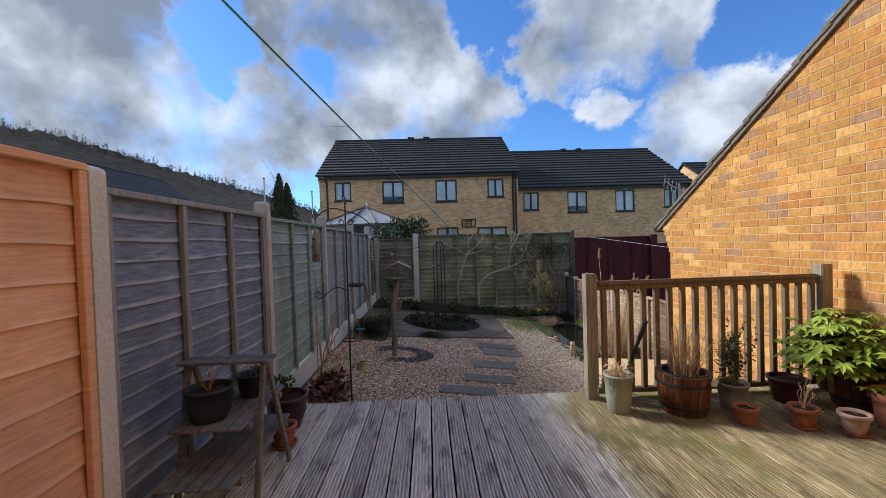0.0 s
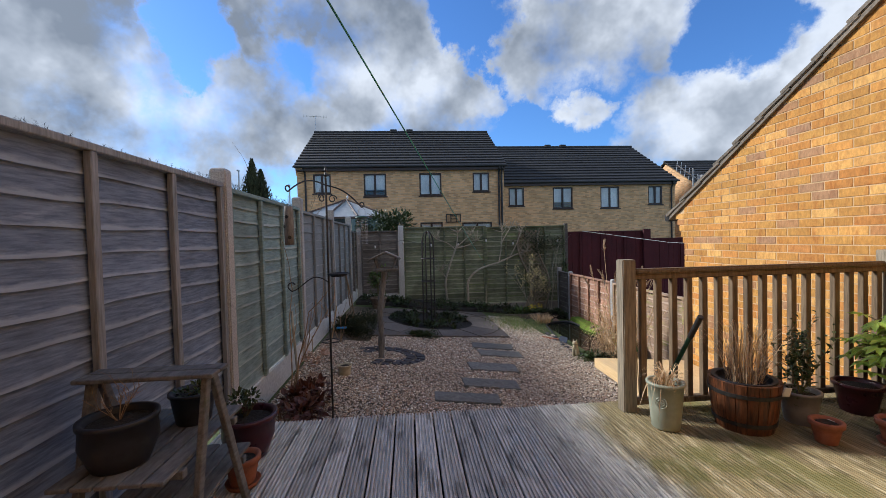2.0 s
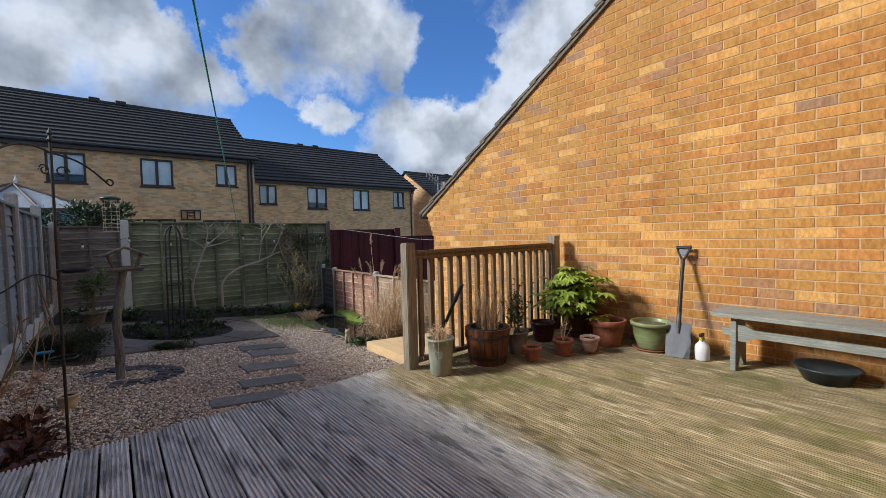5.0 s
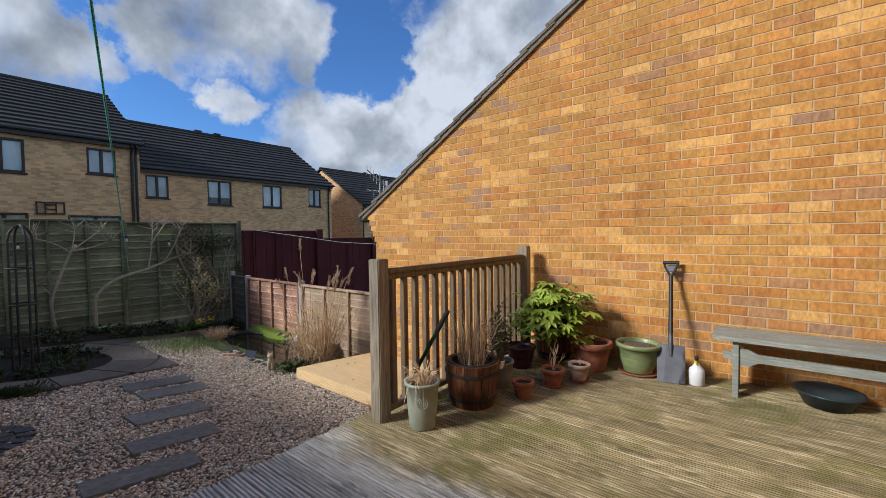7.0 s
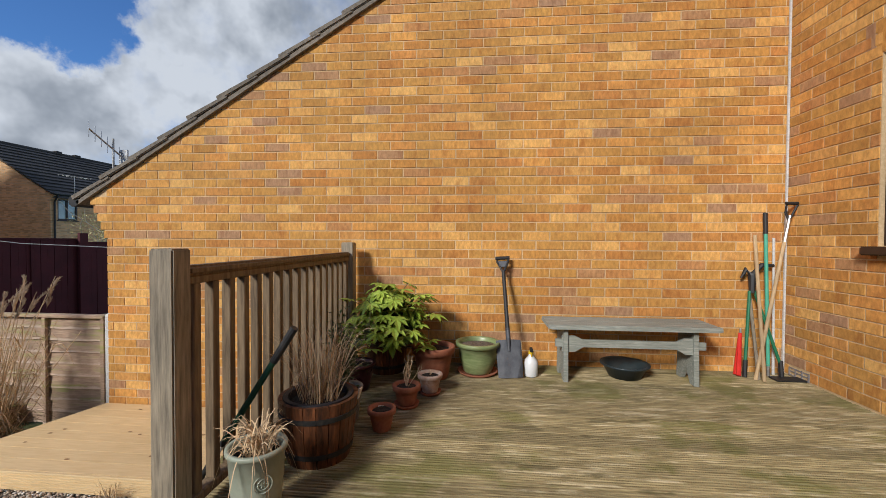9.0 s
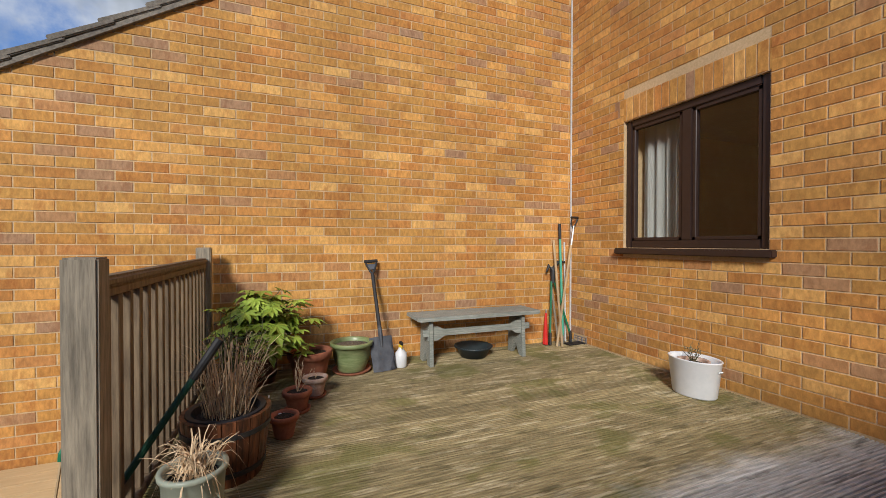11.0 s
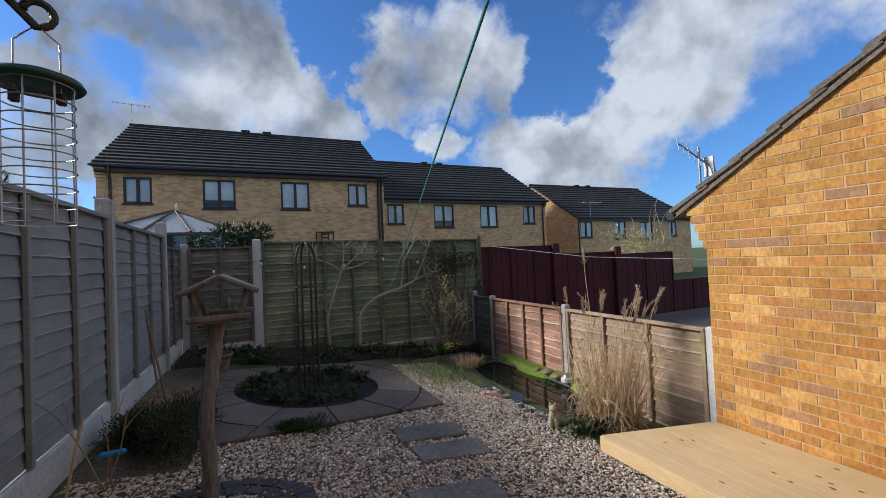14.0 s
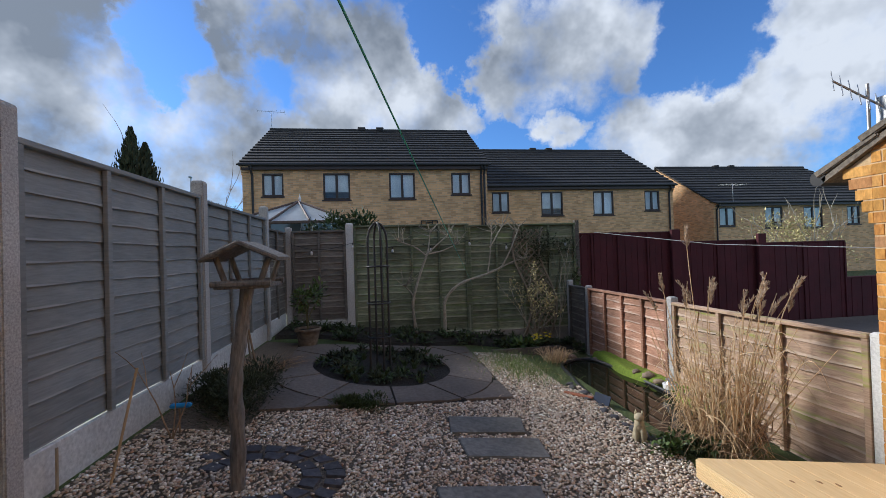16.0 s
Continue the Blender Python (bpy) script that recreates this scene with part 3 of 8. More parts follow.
def clip(poly, a, b, c):
    """The part of a convex outline where a*u + b*v <= c."""
    out = []
    for i, p in enumerate(poly):
        q = poly[(i + 1) % len(poly)]
        dp, dq = a * p[0] + b * p[1] - c, a * q[0] + b * q[1] - c
        if dp <= 0:
            out.append(p)
        if (dp < 0 < dq) or (dq < 0 < dp):
            s = dp / (dp - dq)
            out.append((p[0] + s * (q[0] - p[0]), p[1] + s * (q[1] - p[1])))
    return out


def courses(u0, u1, v0, v1, cuts=(), holes=(), origin=None):
    """Outlines of stretcher-bond bricks over a wall."""
    rows = int(math.ceil((v1 - v0) / COURSE))
    for r in range(rows):
        v = v0 + r * COURSE
        u = (u0 if origin is None else origin) - ((BL + JOINT) / 2 if r % 2 else 0.0)
        while u < u1:
            a, b = max(u, u0), min(u + BL, u1)
            u += BL + JOINT
            if b - a < 0.02:
                continue
            spans = [(a, b)]
            for h0, h1, g0, g1 in holes:
                if v + BH > g0 and v < g1:
                    nxt = []
                    for s0, s1 in spans:
                        if s1 <= h0 or s0 >= h1:
                            nxt.append((s0, s1))
                        else:
                            if s0 < h0 - 0.02:
                                nxt.append((s0, h0))
                            if s1 > h1 + 0.02:
                                nxt.append((h1, s1))
                    spans = nxt
            for s0, s1 in spans:
                poly = [(s0, v), (s1, v), (s1, min(v + BH, v1)), (s0, min(v + BH, v1))]
                for cu in cuts:
                    poly = clip(poly, *cu)
                    if len(poly) < 3:
                        break
                if len(poly) >= 3:
                    yield poly, (s0, v, abs(s1 - s0 - BL) < 1e-6 and len(poly) == 4 and not cuts or (len(poly) == 4 and abs(s1 - s0 - BL) < 1e-6 and abs(poly[2][1] - v - BH) < 1e-6 and abs(poly[3][1] - v - BH) < 1e-6))


def brick_solid(poly, place, depth, proud, out_v, out_f):
    """Adds one chamfered brick to lists of vertices and faces. place(u, v, w) gives the world point, w outwards."""
    n = len(poly)
    cu, cv = sum(p[0] for p in poly) / n, sum(p[1] for p in poly) / n
    base = len(out_v)
    rings = []
    for w, k in ((-depth, 0.0), (proud - 0.0015, 0.0), (proud, 0.003)):
        ring = []
        for u, v in poly:
            du, dv = cu - u, cv - v
            L = math.hypot(du, dv) or 1
            out_v.append(place(u + du / L * k, v + dv / L * k, w))
            ring.append(len(out_v) - 1)
        rings.append(ring)
    for a, b in zip(rings, rings[1:]):
        for i in range(n):
            out_f.append((a[i], a[(i + 1) % n], b[(i + 1) % n], b[i]))
    out_f.append(tuple(rings[-1]))


def brick_stuff(name, bricks, place, parent, mt, seed, depth=0.02):
    rr = random.Random(seed)
    v, f = [], []
    for poly in bricks:
        brick_solid(poly, place, depth, rr.uniform(-0.0008, 0.0012), v, f)
    me = bpy.data.meshes.new(name)
    me.from_pydata(v, [], f)
    me.materials.append(mt)
    me.update()
    ob = new(name, me)
    ob.parent = parent
    b = bmesh.new()
    b.from_mesh(me)
    bmesh.ops.recalc_face_normals(b, faces=b.faces)
    b.to_mesh(me)
    b.free()
    ob["kind"] = "stuff"
    return ob


WALL_X = 3.82
SLOPE = 0.615


def verge(y):
    return 1.47 + SLOPE * (6.27 - y)


# the brick building beside the garden: its side wall, with the mortar as a body behind the bricks
wall_east = thing("wall_east", "sunlit orange buff brick side wall under a sloping verge", "wall", kind="structure")
out = [(0.15, -0.9), (6.12, -0.9), (6.12, 1.06), (6.28, 1.45), (0.15, verge(0.15) - 0.01)]
part("mortar", prism(out, "x", WALL_X + 0.004, WALL_X + 0.25), M["mortar"], wall_east)
side_cut = [(SLOPE, 1.0, 1.47 + SLOPE * 6.27 - 0.005)]
near_bricks, far_bricks = [], []
for poly, (u, v, whole) in courses(0.15, 6.13, -0.903, 5.3, side_cut, origin=0.0705):
    (near_bricks if whole and 1.75 < u < 4.5 and -0.05 < v < 1.88 else far_bricks).append(poly)
# corbelled kneeler below the eaves
for k in range(5):
    far_bricks.append([(6.13, 1.072 + 0.079 * k), (6.16 + 0.035 * k, 1.072 + 0.079 * k), (6.16 + 0.035 * k, 1.141 + 0.079 * k), (6.13, 1.141 + 0.079 * k)])
brick_stuff("bricks", far_bricks, lambda u, v, w: (WALL_X - w, u, v), wall_east, M["brick"], 3)
part("cavity_end", box(WALL_X + 0.02, 6.12, -0.9, WALL_X + 0.5, 6.14, 1.5), M["mortar"], wall_east)
part("far_wall", box(10.0, 0.15, -0.9, 10.2, 6.12, 1.4), M["mortar"], wall_east)
part("end_wall", box(WALL_X + 0.25, 5.9, -0.9, 10.2, 6.12, 1.4), M["mortar"], wall_east)

# house wall behind the deck, with its window
HOUSE_Y = 0.15
WIN = (1.82, 3.06, 1.045, 2.24)
wall_south = thing("wall_south", "buff and brown brick house wall beside the deck", "wall", kind="structure")
hx0, hx1 = -1.6, 3.815
for x0, x1, z0, z1 in ((hx0, WIN[0], -0.9, 5.2), (WIN[1], hx1, -0.9, 5.2), (WIN[0], WIN[1], -0.9, WIN[2]), (WIN[0], WIN[1], WIN[3], 5.2)):
    part("mortar", box(x0, HOUSE_Y - 0.28, z0, x1, HOUSE_Y - 0.004, z1), M["mortar"], wall_south)
hb = [p for p, _ in courses(hx0, hx1, 0.013, 5.15, (), [(WIN[0] - 0.005, WIN[1] + 0.005, WIN[2] - 0.08, WIN[3] + 0.225), (3.55, 3.76, 0.0, 0.075)])]
x = WIN[0] - 0.06
while x < WIN[1] + 0.07:
    hb.append([(x, WIN[3] + 0.005), (x + 0.065, WIN[3] + 0.005), (x + 0.065, WIN[3] + 0.215), (x, WIN[3] + 0.215)])
    x += 0.075
brick_stuff("bricks", hb, lambda u, v, w: (u, HOUSE_Y + w, v), wall_south, M["brick"], 8)
part("corner_sealant", box(3.795, HOUSE_Y + 0.002, 0.0, 3.817, HOUSE_Y + 0.016, 5.1, 0.004), M["concrete_pale"], wall_south, "pale mortar fillet in the corner")

window_1 = thing("window_1", "dark brown framed house window with a net curtain inside", "window", kind="structure")
w0, w1, z0, z1 = WIN
for a in ((w0, z0, w0 + 0.065, z1), (w1 - 0.065, z0, w1, z1), (w0 + 0.065, z0, w1 - 0.065, z0 + 0.065), (w0 + 0.065, z1 - 0.065, w1 - 0.065, z1), ((w0 + w1) / 2 - 0.045, z0 + 0.065, (w0 + w1) / 2 + 0.045, z1 - 0.065)):
    part("window_frame", box(a[0], HOUSE_Y - 0.10, a[1], a[2], HOUSE_Y - 0.03, a[3], 0.008, seg=2), M["brown_pvc"], window_1)
mid = (w0 + w1) / 2
for a in ((w0 + 0.065, mid - 0.045), (mid + 0.045, w1 - 0.065)):
    for b in ((a[0], z0 + 0.065, a[0] + 0.03, z1 - 0.065), (a[1] - 0.03, z0 + 0.065, a[1], z1 - 0.065), (a[0], z0 + 0.065, a[1], z0 + 0.095), (a[0], z1 - 0.095, a[1], z1 - 0.065)):
        part("sash", box(b[0], HOUSE_Y - 0.085, b[1], b[2], HOUSE_Y - 0.04, b[3], 0.004), M["brown_pvc"], window_1)
    pane = part("pane", quads([(a[0] + 0.03, HOUSE_Y - 0.064, z0 + 0.095), (a[1] - 0.03, HOUSE_Y - 0.064, z0 + 0.095), (a[1] - 0.03, HOUSE_Y - 0.064, z1 - 0.095), (a[0] + 0.03, HOUSE_Y - 0.064, z1 - 0.095)], [(0, 3, 2, 1)]), M["glass"], window_1)
    pane.visible_shadow = False
part("window_sill", box(w0 - 0.05, HOUSE_Y - 0.10, z0 - 0.06, w1 + 0.06, HOUSE_Y + 0.06, z0 - 0.004, 0.008, seg=2), M["brown_pvc"], window_1)

# the room behind the window
M["room"] = material("dim room wall", (0.30, 0.26, 0.21), (0.36, 0.31, 0.25), 6, rough=0.9, vary=0, big=0.1)
room = thing("room", "dim plastered room behind the window", "room", kind="structure")
rx0, rx1, ry = 0.6, 3.6, -3.2
part("room_floor", box(rx0, ry, 0.10, rx1, HOUSE_Y - 0.3, 0.15), M["room"], room)
part("room_ceiling", box(rx0, ry, 2.4, rx1, HOUSE_Y - 0.3, 2.45), M["room"], room)
part("room_back", box(rx0, ry - 0.05, 0.15, rx1, ry, 2.4), M["room"], room)
part("room_side", box(rx0 - 0.05, ry, 0.15, rx0, HOUSE_Y - 0.3, 2.4), M["room"], room)
part("room_side", box(rx1, ry, 0.15, rx1 + 0.05, HOUSE_Y - 0.3, 2.4), M["room"], room)
M["curtain"] = material("white net curtain", (0.68, 0.68, 0.66), (0.78, 0.78, 0.76), 30, stretch=(3, 3, 0.3), rough=0.9, bump=0.2, vary=0, big=0.1)
bm = bmesh.new()
prev = None
for i in range(41):
    x = 2.60 + 0.40 * i / 40
    y = HOUSE_Y - 0.19 + 0.020 * math.sin(i * 0.62) + 0.006 * math.sin(i * 1.7)
    cur = [bm.verts.new((x, y, z0 + 0.05)), bm.verts.new((x, y, z1 + 0.05))]
    if prev:
        bm.faces.new((prev[0], cur[0], cur[1], prev[1]))
    prev = cur
bmesh.ops.solidify(bm, geom=bm.faces[:], thickness=0.003)
tagged(finish("curtain", bm, M["curtain"], smooth=True), "white net curtain hanging inside the window", "curtain")

# roof of the building: courses of lapped tiles with verge tiles at its edge
roof = thing("roof", "lichened brown concrete tile roof with a dark soffit", "roof", kind="structure")
ang = math.atan(SLOPE)
cy, sy = math.cos(ang), math.sin(ang)
tile_len, lap, thick = 0.42, 0.34, 0.022
n_course = 24


def roof_pt(s, h):
    """s metres up the slope from the eaves, h above the plane of the rafters."""
    return (6.40 - s * cy + h * sy, verge(6.40) + 0.035 + s * sy + h * cy)


rng = random.Random(12)
for i in range(n_course):
    s = i * lap - 0.02
    a, b, c, d = roof_pt(s, 0.030), roof_pt(s + tile_len, 0.002), roof_pt(s + tile_len, 0.002 + thick), roof_pt(s, 0.030 + thick)
    part("tile_course", prism([a, b, c, d], "x", WALL_X + 0.09, 10.3), M["verge_tile"], roof)
    # verge tile with a rounded, mortared end
    e = rng.uniform(-0.008, 0.008)
    a, b, c, d = roof_pt(s - 0.01, 0.018 + e), roof_pt(s + tile_len, -0.008), roof_pt(s + tile_len, 0.006 + thick), roof_pt(s - 0.01, 0.045 + thick + e)
    bm = prism([a, b, c, d], "x", WALL_X - 0.045 + rng.uniform(-0.008, 0.006), WALL_X + 0.10)
    bmesh.ops.bevel(bm, geom=list(bm.edges), offset=0.007, segments=2, affect="EDGES")
    part("verge_tile", bm, M["verge_tile"], roof)
under = [roof_pt(-0.02, -0.035), roof_pt(8.2, -0.035), roof_pt(8.2, 0.0), roof_pt(-0.02, 0.0)]
part("undercloak", prism(under, "x", WALL_X - 0.03, WALL_X + 0.3), M["verge_tile"], roof, "grey undercloak strip")
part("soffit", prism([roof_pt(0, -0.03), roof_pt(8.2, -0.03), roof_pt(8.2, -0.01), roof_pt(0, -0.01)], "x", WALL_X + 0.3, 10.3), M["black_pvc"], roof)
bm = tube([(WALL_X - 0.03, 6.44, verge(6.40) + 0.03), (10.2, 6.44, verge(6.40) + 0.03)], 0.055, 12)
part("gutter", bm, M["black_pvc"], roof, "black half-round gutter")


# ---- fences ----
def slat_mesh(length, height, mt, seed, thick=0.020, wave=0.006):
    """A lapped board with a wavy sawn lower edge; local x along, z up, front towards -y."""
    rr = random.Random(seed)
    n = 12
    bm = bmesh.new()
    prev = None
    ph = rr.uniform(0, 6)
    for i in range(n + 1):
        x = length * i / n
        dz = wave * math.sin(x * 5.2 + ph) + wave * 0.6 * math.sin(x * 11 + ph * 2) + rr.uniform(-0.002, 0.002)
        dy = 0.002 * math.sin(x * 3.7 + ph)
        cur = [bm.verts.new((x, -0.002, height + 0.012)), bm.verts.new((x, -thick + dy, dz)), bm.verts.new((x, -0.001, dz + 0.004))]
        if prev:
            for a, b in ((0, 1), (1, 2), (2, 0)):
                bm.faces.new((prev[a], cur[a], cur[b], prev[b]))
        else:
            bm.faces.new(cur)
        prev = cur
    bm.faces.new(prev[::-1])
    bmesh.ops.recalc_face_normals(bm, faces=bm.faces)
    return mesh_of(bm, "slat", mt)


def fence(name, label):
    return thing(name, label, "fence")


def lap_panel(label, loc, rz, length, height, mt, n, battens, parent, seed=1, batten_mt=None, wave=0.005, thick=0.020):
    """A waney lap fence panel; loc is its lower corner, it runs along local x and shows its face to -y."""
    bmt = batten_mt or mt
    p = part("panel", box(0, 0.0, 0, length, 0.012, height), bmt, parent, label)
    p.matrix_local = pose(*loc, 0, 0, rz)
    h = height / n
    meshes = [slat_mesh(length, h, mt, seed * 7 + k, thick, wave) for k in range(4)]
    rr = random.Random(seed)
    for i in range(n):
        shared("slat", meshes[rr.randrange(4)], pose(0, rr.uniform(-0.002, 0.002), i * h, 0, rr.uniform(-0.15, 0.15), 0), p)
    for k in range(battens):
        x = (length - 0.04) * k / (battens - 1)
        part("batten", box(x, -0.050, -0.005, x + 0.04, -0.020, height - 0.01, 0.003), bmt, p)
    part("top_rail", box(0, -0.054, height - 0.01, length, 0.02, height + 0.022, 0.004), bmt, p)
    return p


def concrete_post(label, x, y, z0, z1, sx=0.095, sy=0.11, mt=None, parent=None, cap=0.03):
    bm = bmesh.new()
    ring = []
    for z, k in ((z0, 1), (z1 - cap, 1), (z1 - cap * 0.3, 0.86), (z1, 0.6)):
        ring.append([bm.verts.new((sx / 2 * k * a, sy / 2 * k * b, z)) for a, b in ((-1, -1), (1, -1), (1, 1), (-1, 1))])
    for a, b in zip(ring, ring[1:]):
        for i in range(4):
            bm.faces.new((a[i], a[(i + 1) % 4], b[(i + 1) % 4], b[i]))
    bm.faces.new(ring[-1])
    bm.faces.new(ring[0][::-1])
    bmesh.ops.bevel(bm, geom=[e for e in bm.edges if abs(e.verts[0].co.z - e.verts[1].co.z) > 0.2], offset=0.008, segments=2, affect="EDGES")
    ob = part("post", bm, mt or M["concrete"], parent, label)
    ob.location = (x, y, 0)
    return ob


LX = -1.10
POSTS = [2.23, 4.06, 6.01, 8.02, 10.03]
left_fence = fence("fence", "tall lap panel fence with concrete posts and mixed paint")
concrete_post("pale speckled concrete post", LX + 0.005, 2.22, -0.4, 1.70, 0.12, 0.105, M["concrete_pale"], left_fence)
for y in POSTS[1:]:
    concrete_post("", LX, y, -0.4, 1.73, 0.11, 0.10, None, left_fence)
PX = LX - 0.01
lap_panel("new orange stained panel", (PX + 0.02, 0.18, 0.02), 90, POSTS[0] - 0.055 - 0.18, 1.66, M["panel_orange"], 11, 2, left_fence, 21, wave=0.006, thick=0.018)
lap_panel("faded purple grey panel", (PX, POSTS[0] + 0.055, 0.0), 90, 1.72, 1.60, M["panel_purple"], 15, 4, left_fence, 22, M["batten_grey"], wave=0.005, thick=0.016)
lap_panel("faded green panel", (PX, POSTS[1] + 0.055, 0.05), 90, 1.84, 1.53, M["panel_green"], 14, 4, left_fence, 23)
lap_panel("slate grey painted panel", (PX, POSTS[2] + 0.055, 0.05), 90, 1.90, 1.51, M["panel_grey"], 13, 4, left_fence, 24, wave=0.004)
lap_panel("slate grey painted panel", (PX, POSTS[3] + 0.055, 0.04), 90, 1.90, 1.49, M["panel_grey"], 13, 4, left_fence, 25, wave=0.003)
lap_panel("dark grey short panel", (PX, POSTS[4] + 0.055, 0.02), 90, 1.02, 1.38, M["panel_brown"], 12, 3, left_fence, 26)
for i, y in enumerate(POSTS[1:]):
    L = (1.84, 1.90, 1.90, 1.02)[i]
    part("gravel_board", box(LX - 0.025, y + 0.055, -0.36, LX + 0.02, y + 0.055 + L, 0.038, 0.006), M["gravelboard"], left_fence, "pale mossy concrete gravel board")

BY = 11.12
back_fence = fence("fence", "mossy olive and brown lap fence at the garden's end")
concrete_post("", -1.02, BY + 0.02, -0.4, 1.50, parent=back_fence)
concrete_post("pale concrete post", 0.01, BY, -0.5, 1.55, 0.13, 0.10, M["concrete_pale"], back_fence)
lap_panel("dark brown panel", (-0.96, BY, -0.12), 0, 0.90, 1.53, M["panel_brown"], 14, 3, back_fence, 31)
part("gravel_board", box(-0.96, BY - 0.03, -0.5, -0.06, BY + 0.02, -0.125, 0.006), M["gravelboard"], back_fence, "pale concrete gravel board")
lap_panel("mossy olive panel", (0.08, BY, -0.42), 0, 2.02, 1.90, M["panel_mossgreen"], 16, 5, back_fence, 32)
lap_panel("mossy olive panel", (2.12, BY, -0.45), 0, 2.05, 1.90, M["panel_mossgreen"], 16, 5, back_fence, 33)
part("gravel_board", box(0.08, BY - 0.022, -0.95, 2.08, BY + 0.02, -0.43, 0.005), M["panel_brown"], back_fence, "dark damp timber gravel board")
part("gravel_board", box(2.14, BY - 0.022, -0.95, 4.165, BY + 0.02, -0.46, 0.005), M["panel_brown"], back_fence, "dark damp timber gravel board")
part("post", box(2.085, BY - 0.05, -0.6, 2.135, BY + 0.03, 1.50, 0.004), M["panel_mossgreen"], back_fence, "mossy timber post")
part("post", box(4.17, BY - 0.04, -0.85, 4.25, BY + 0.04, 1.52, 0.004), M["panel_brown"], back_fence, "dark timber post")

# low fence in front of the neighbour's yard
FX = 3.93
low_fence = fence("fence", "low red brown and tan lap fence beside the pond")
for y, z1, mt in ((6.19, 0.34, "concrete_pale"), (8.20, 0.38, "concrete"), (10.17, 0.37, "concrete"), (10.86, 0.42, "concrete")):
    concrete_post("", FX, y, -0.85, z1, 0.09, 0.09, M[mt], low_fence)
lap_panel("tan weathered panel with mossy streaks", (FX, 8.15, -0.76), -90, 1.91, 1.06, M["panel_tan"], 9, 4, low_fence, 41)
lap_panel("red brown panel", (FX, 10.12, -0.76), -90, 1.87, 1.07, M["panel_red"], 9, 5, low_fence, 42)
lap_panel("dark short panel", (FX, 10.815, -0.76), -90, 0.60, 1.07, M["panel_brown"], 9, 2, low_fence, 43)

# maroon fence of the neighbouring yard
MY = 12.0
maroon_fence = fence("fence", "tall maroon painted boarded fence of the next yard")
x = 4.30
for k, (w, top) in enumerate(((1.3, 1.30), (1.28, 1.29), (2.1, 1.06), (2.3, 0.98), (1.7, 0.12), (1.8, 0.05))):
    p = part("panel", box(0, 0.012, 0, w, 0.02, top + 0.94), M["maroon"], maroon_fence)
    p.location = (x, MY, -0.95)
    nb = max(8, int(w / 0.14))
    for j in range(nb):
        part("plank", box(w * j / nb + 0.002, -0.012 - 0.006 * (j % 2), 0, w * (j + 1) / nb - 0.002, 0.012, top + 0.95, 0.003), M["maroon"], p)
    part("top_rail", box(0, -0.03, top + 0.93, w, 0.03, top + 0.965, 0.004), M["maroon"], p)
    for j in range(3):
        part("batten", box(w * j / 2 - (0.045 if j == 2 else 0), -0.045, 0, w * j / 2 + (0 if j == 2 else 0.045), -0.018, top + 0.93, 0.003), M["maroon"], p)
    x += w
for x, top in ((9.0, 1.20), (6.88, 1.34)):
    part("post", box(x - 0.1, MY - 0.12, -0.95, x + 0.1, MY - 0.05, top, 0.006), M["maroon"], maroon_fence)
tagged(finish("patio_ground", box(4.4, 6.3, -0.9, 17.0, 11.9, -0.785), M["slab"]), "grey paved neighbouring yard", "pavement", kind="structure")

# ---- houses beyond the garden ----
def far_brick(name, c1, c2, mort):
    mt = bpy.data.materials.new(name)
    mt.use_nodes = True
    nn, ll = mt.node_tree.nodes, mt.node_tree.links
    bs = nn["Principled BSDF"]
    geo = nn.new("ShaderNodeNewGeometry")
    sep = nn.new("ShaderNodeSeparateXYZ")
    ll.new(geo.outputs["Position"], sep.inputs[0])
    s = nn.new("ShaderNodeMath")
    s.operation = "ADD"
    ll.new(sep.outputs["X"], s.inputs[0])
    ll.new(sep.outputs["Y"], s.inputs[1])
    cmb = nn.new("ShaderNodeCombineXYZ")
    ll.new(s.outputs[0], cmb.inputs["X"])
    ll.new(sep.outputs["Z"], cmb.inputs["Y"])
    bt = nn.new("ShaderNodeTexBrick")
    bt.inputs["Scale"].default_value = 1.0
    bt.inputs["Brick Width"].default_value, bt.inputs["Row Height"].default_value, bt.inputs["Mortar Size"].default_value = 0.225, 0.075, 0.006
    bt.inputs["Color1"].default_value, bt.inputs["Color2"].default_value, bt.inputs["Mortar"].default_value = (*c1, 1), (*c2, 1), (*mort, 1)
    bt.inputs["Bias"].default_value = -0.2
    ll.new(cmb.outputs[0], bt.inputs["Vector"])
    ns = nn.new("ShaderNodeTexNoise")
    ns.inputs["Scale"].default_value, ns.inputs["Detail"].default_value = 1.6, 6
    ll.new(geo.outputs["Position"], ns.inputs["Vector"])
    mr = nn.new("ShaderNodeMapRange")
    mr.inputs["To Min"].default_value, mr.inputs["To Max"].default_value = 0.7, 1.3
    ll.new(ns.outputs["Fac"], mr.inputs["Value"])
    hs = nn.new("ShaderNodeHueSaturation")
    ll.new(mr.outputs[0], hs.inputs["Value"])
    ll.new(bt.outputs["Color"], hs.inputs["Color"])
    ll.new(hs.outputs["Color"], bs.inputs["Base Color"])
    bs.inputs["Roughness"].default_value = 0.9
    bp = nn.new("ShaderNodeBump")
    bp.inputs["Strength"].default_value, bp.inputs["Distance"].default_value = 0.4, 0.006
    ll.new(bt.outputs["Fac"], bp.inputs["Height"])
    bp.invert = True
    ll.new(bp.outputs[0], bs.inputs["Normal"])
    return mt


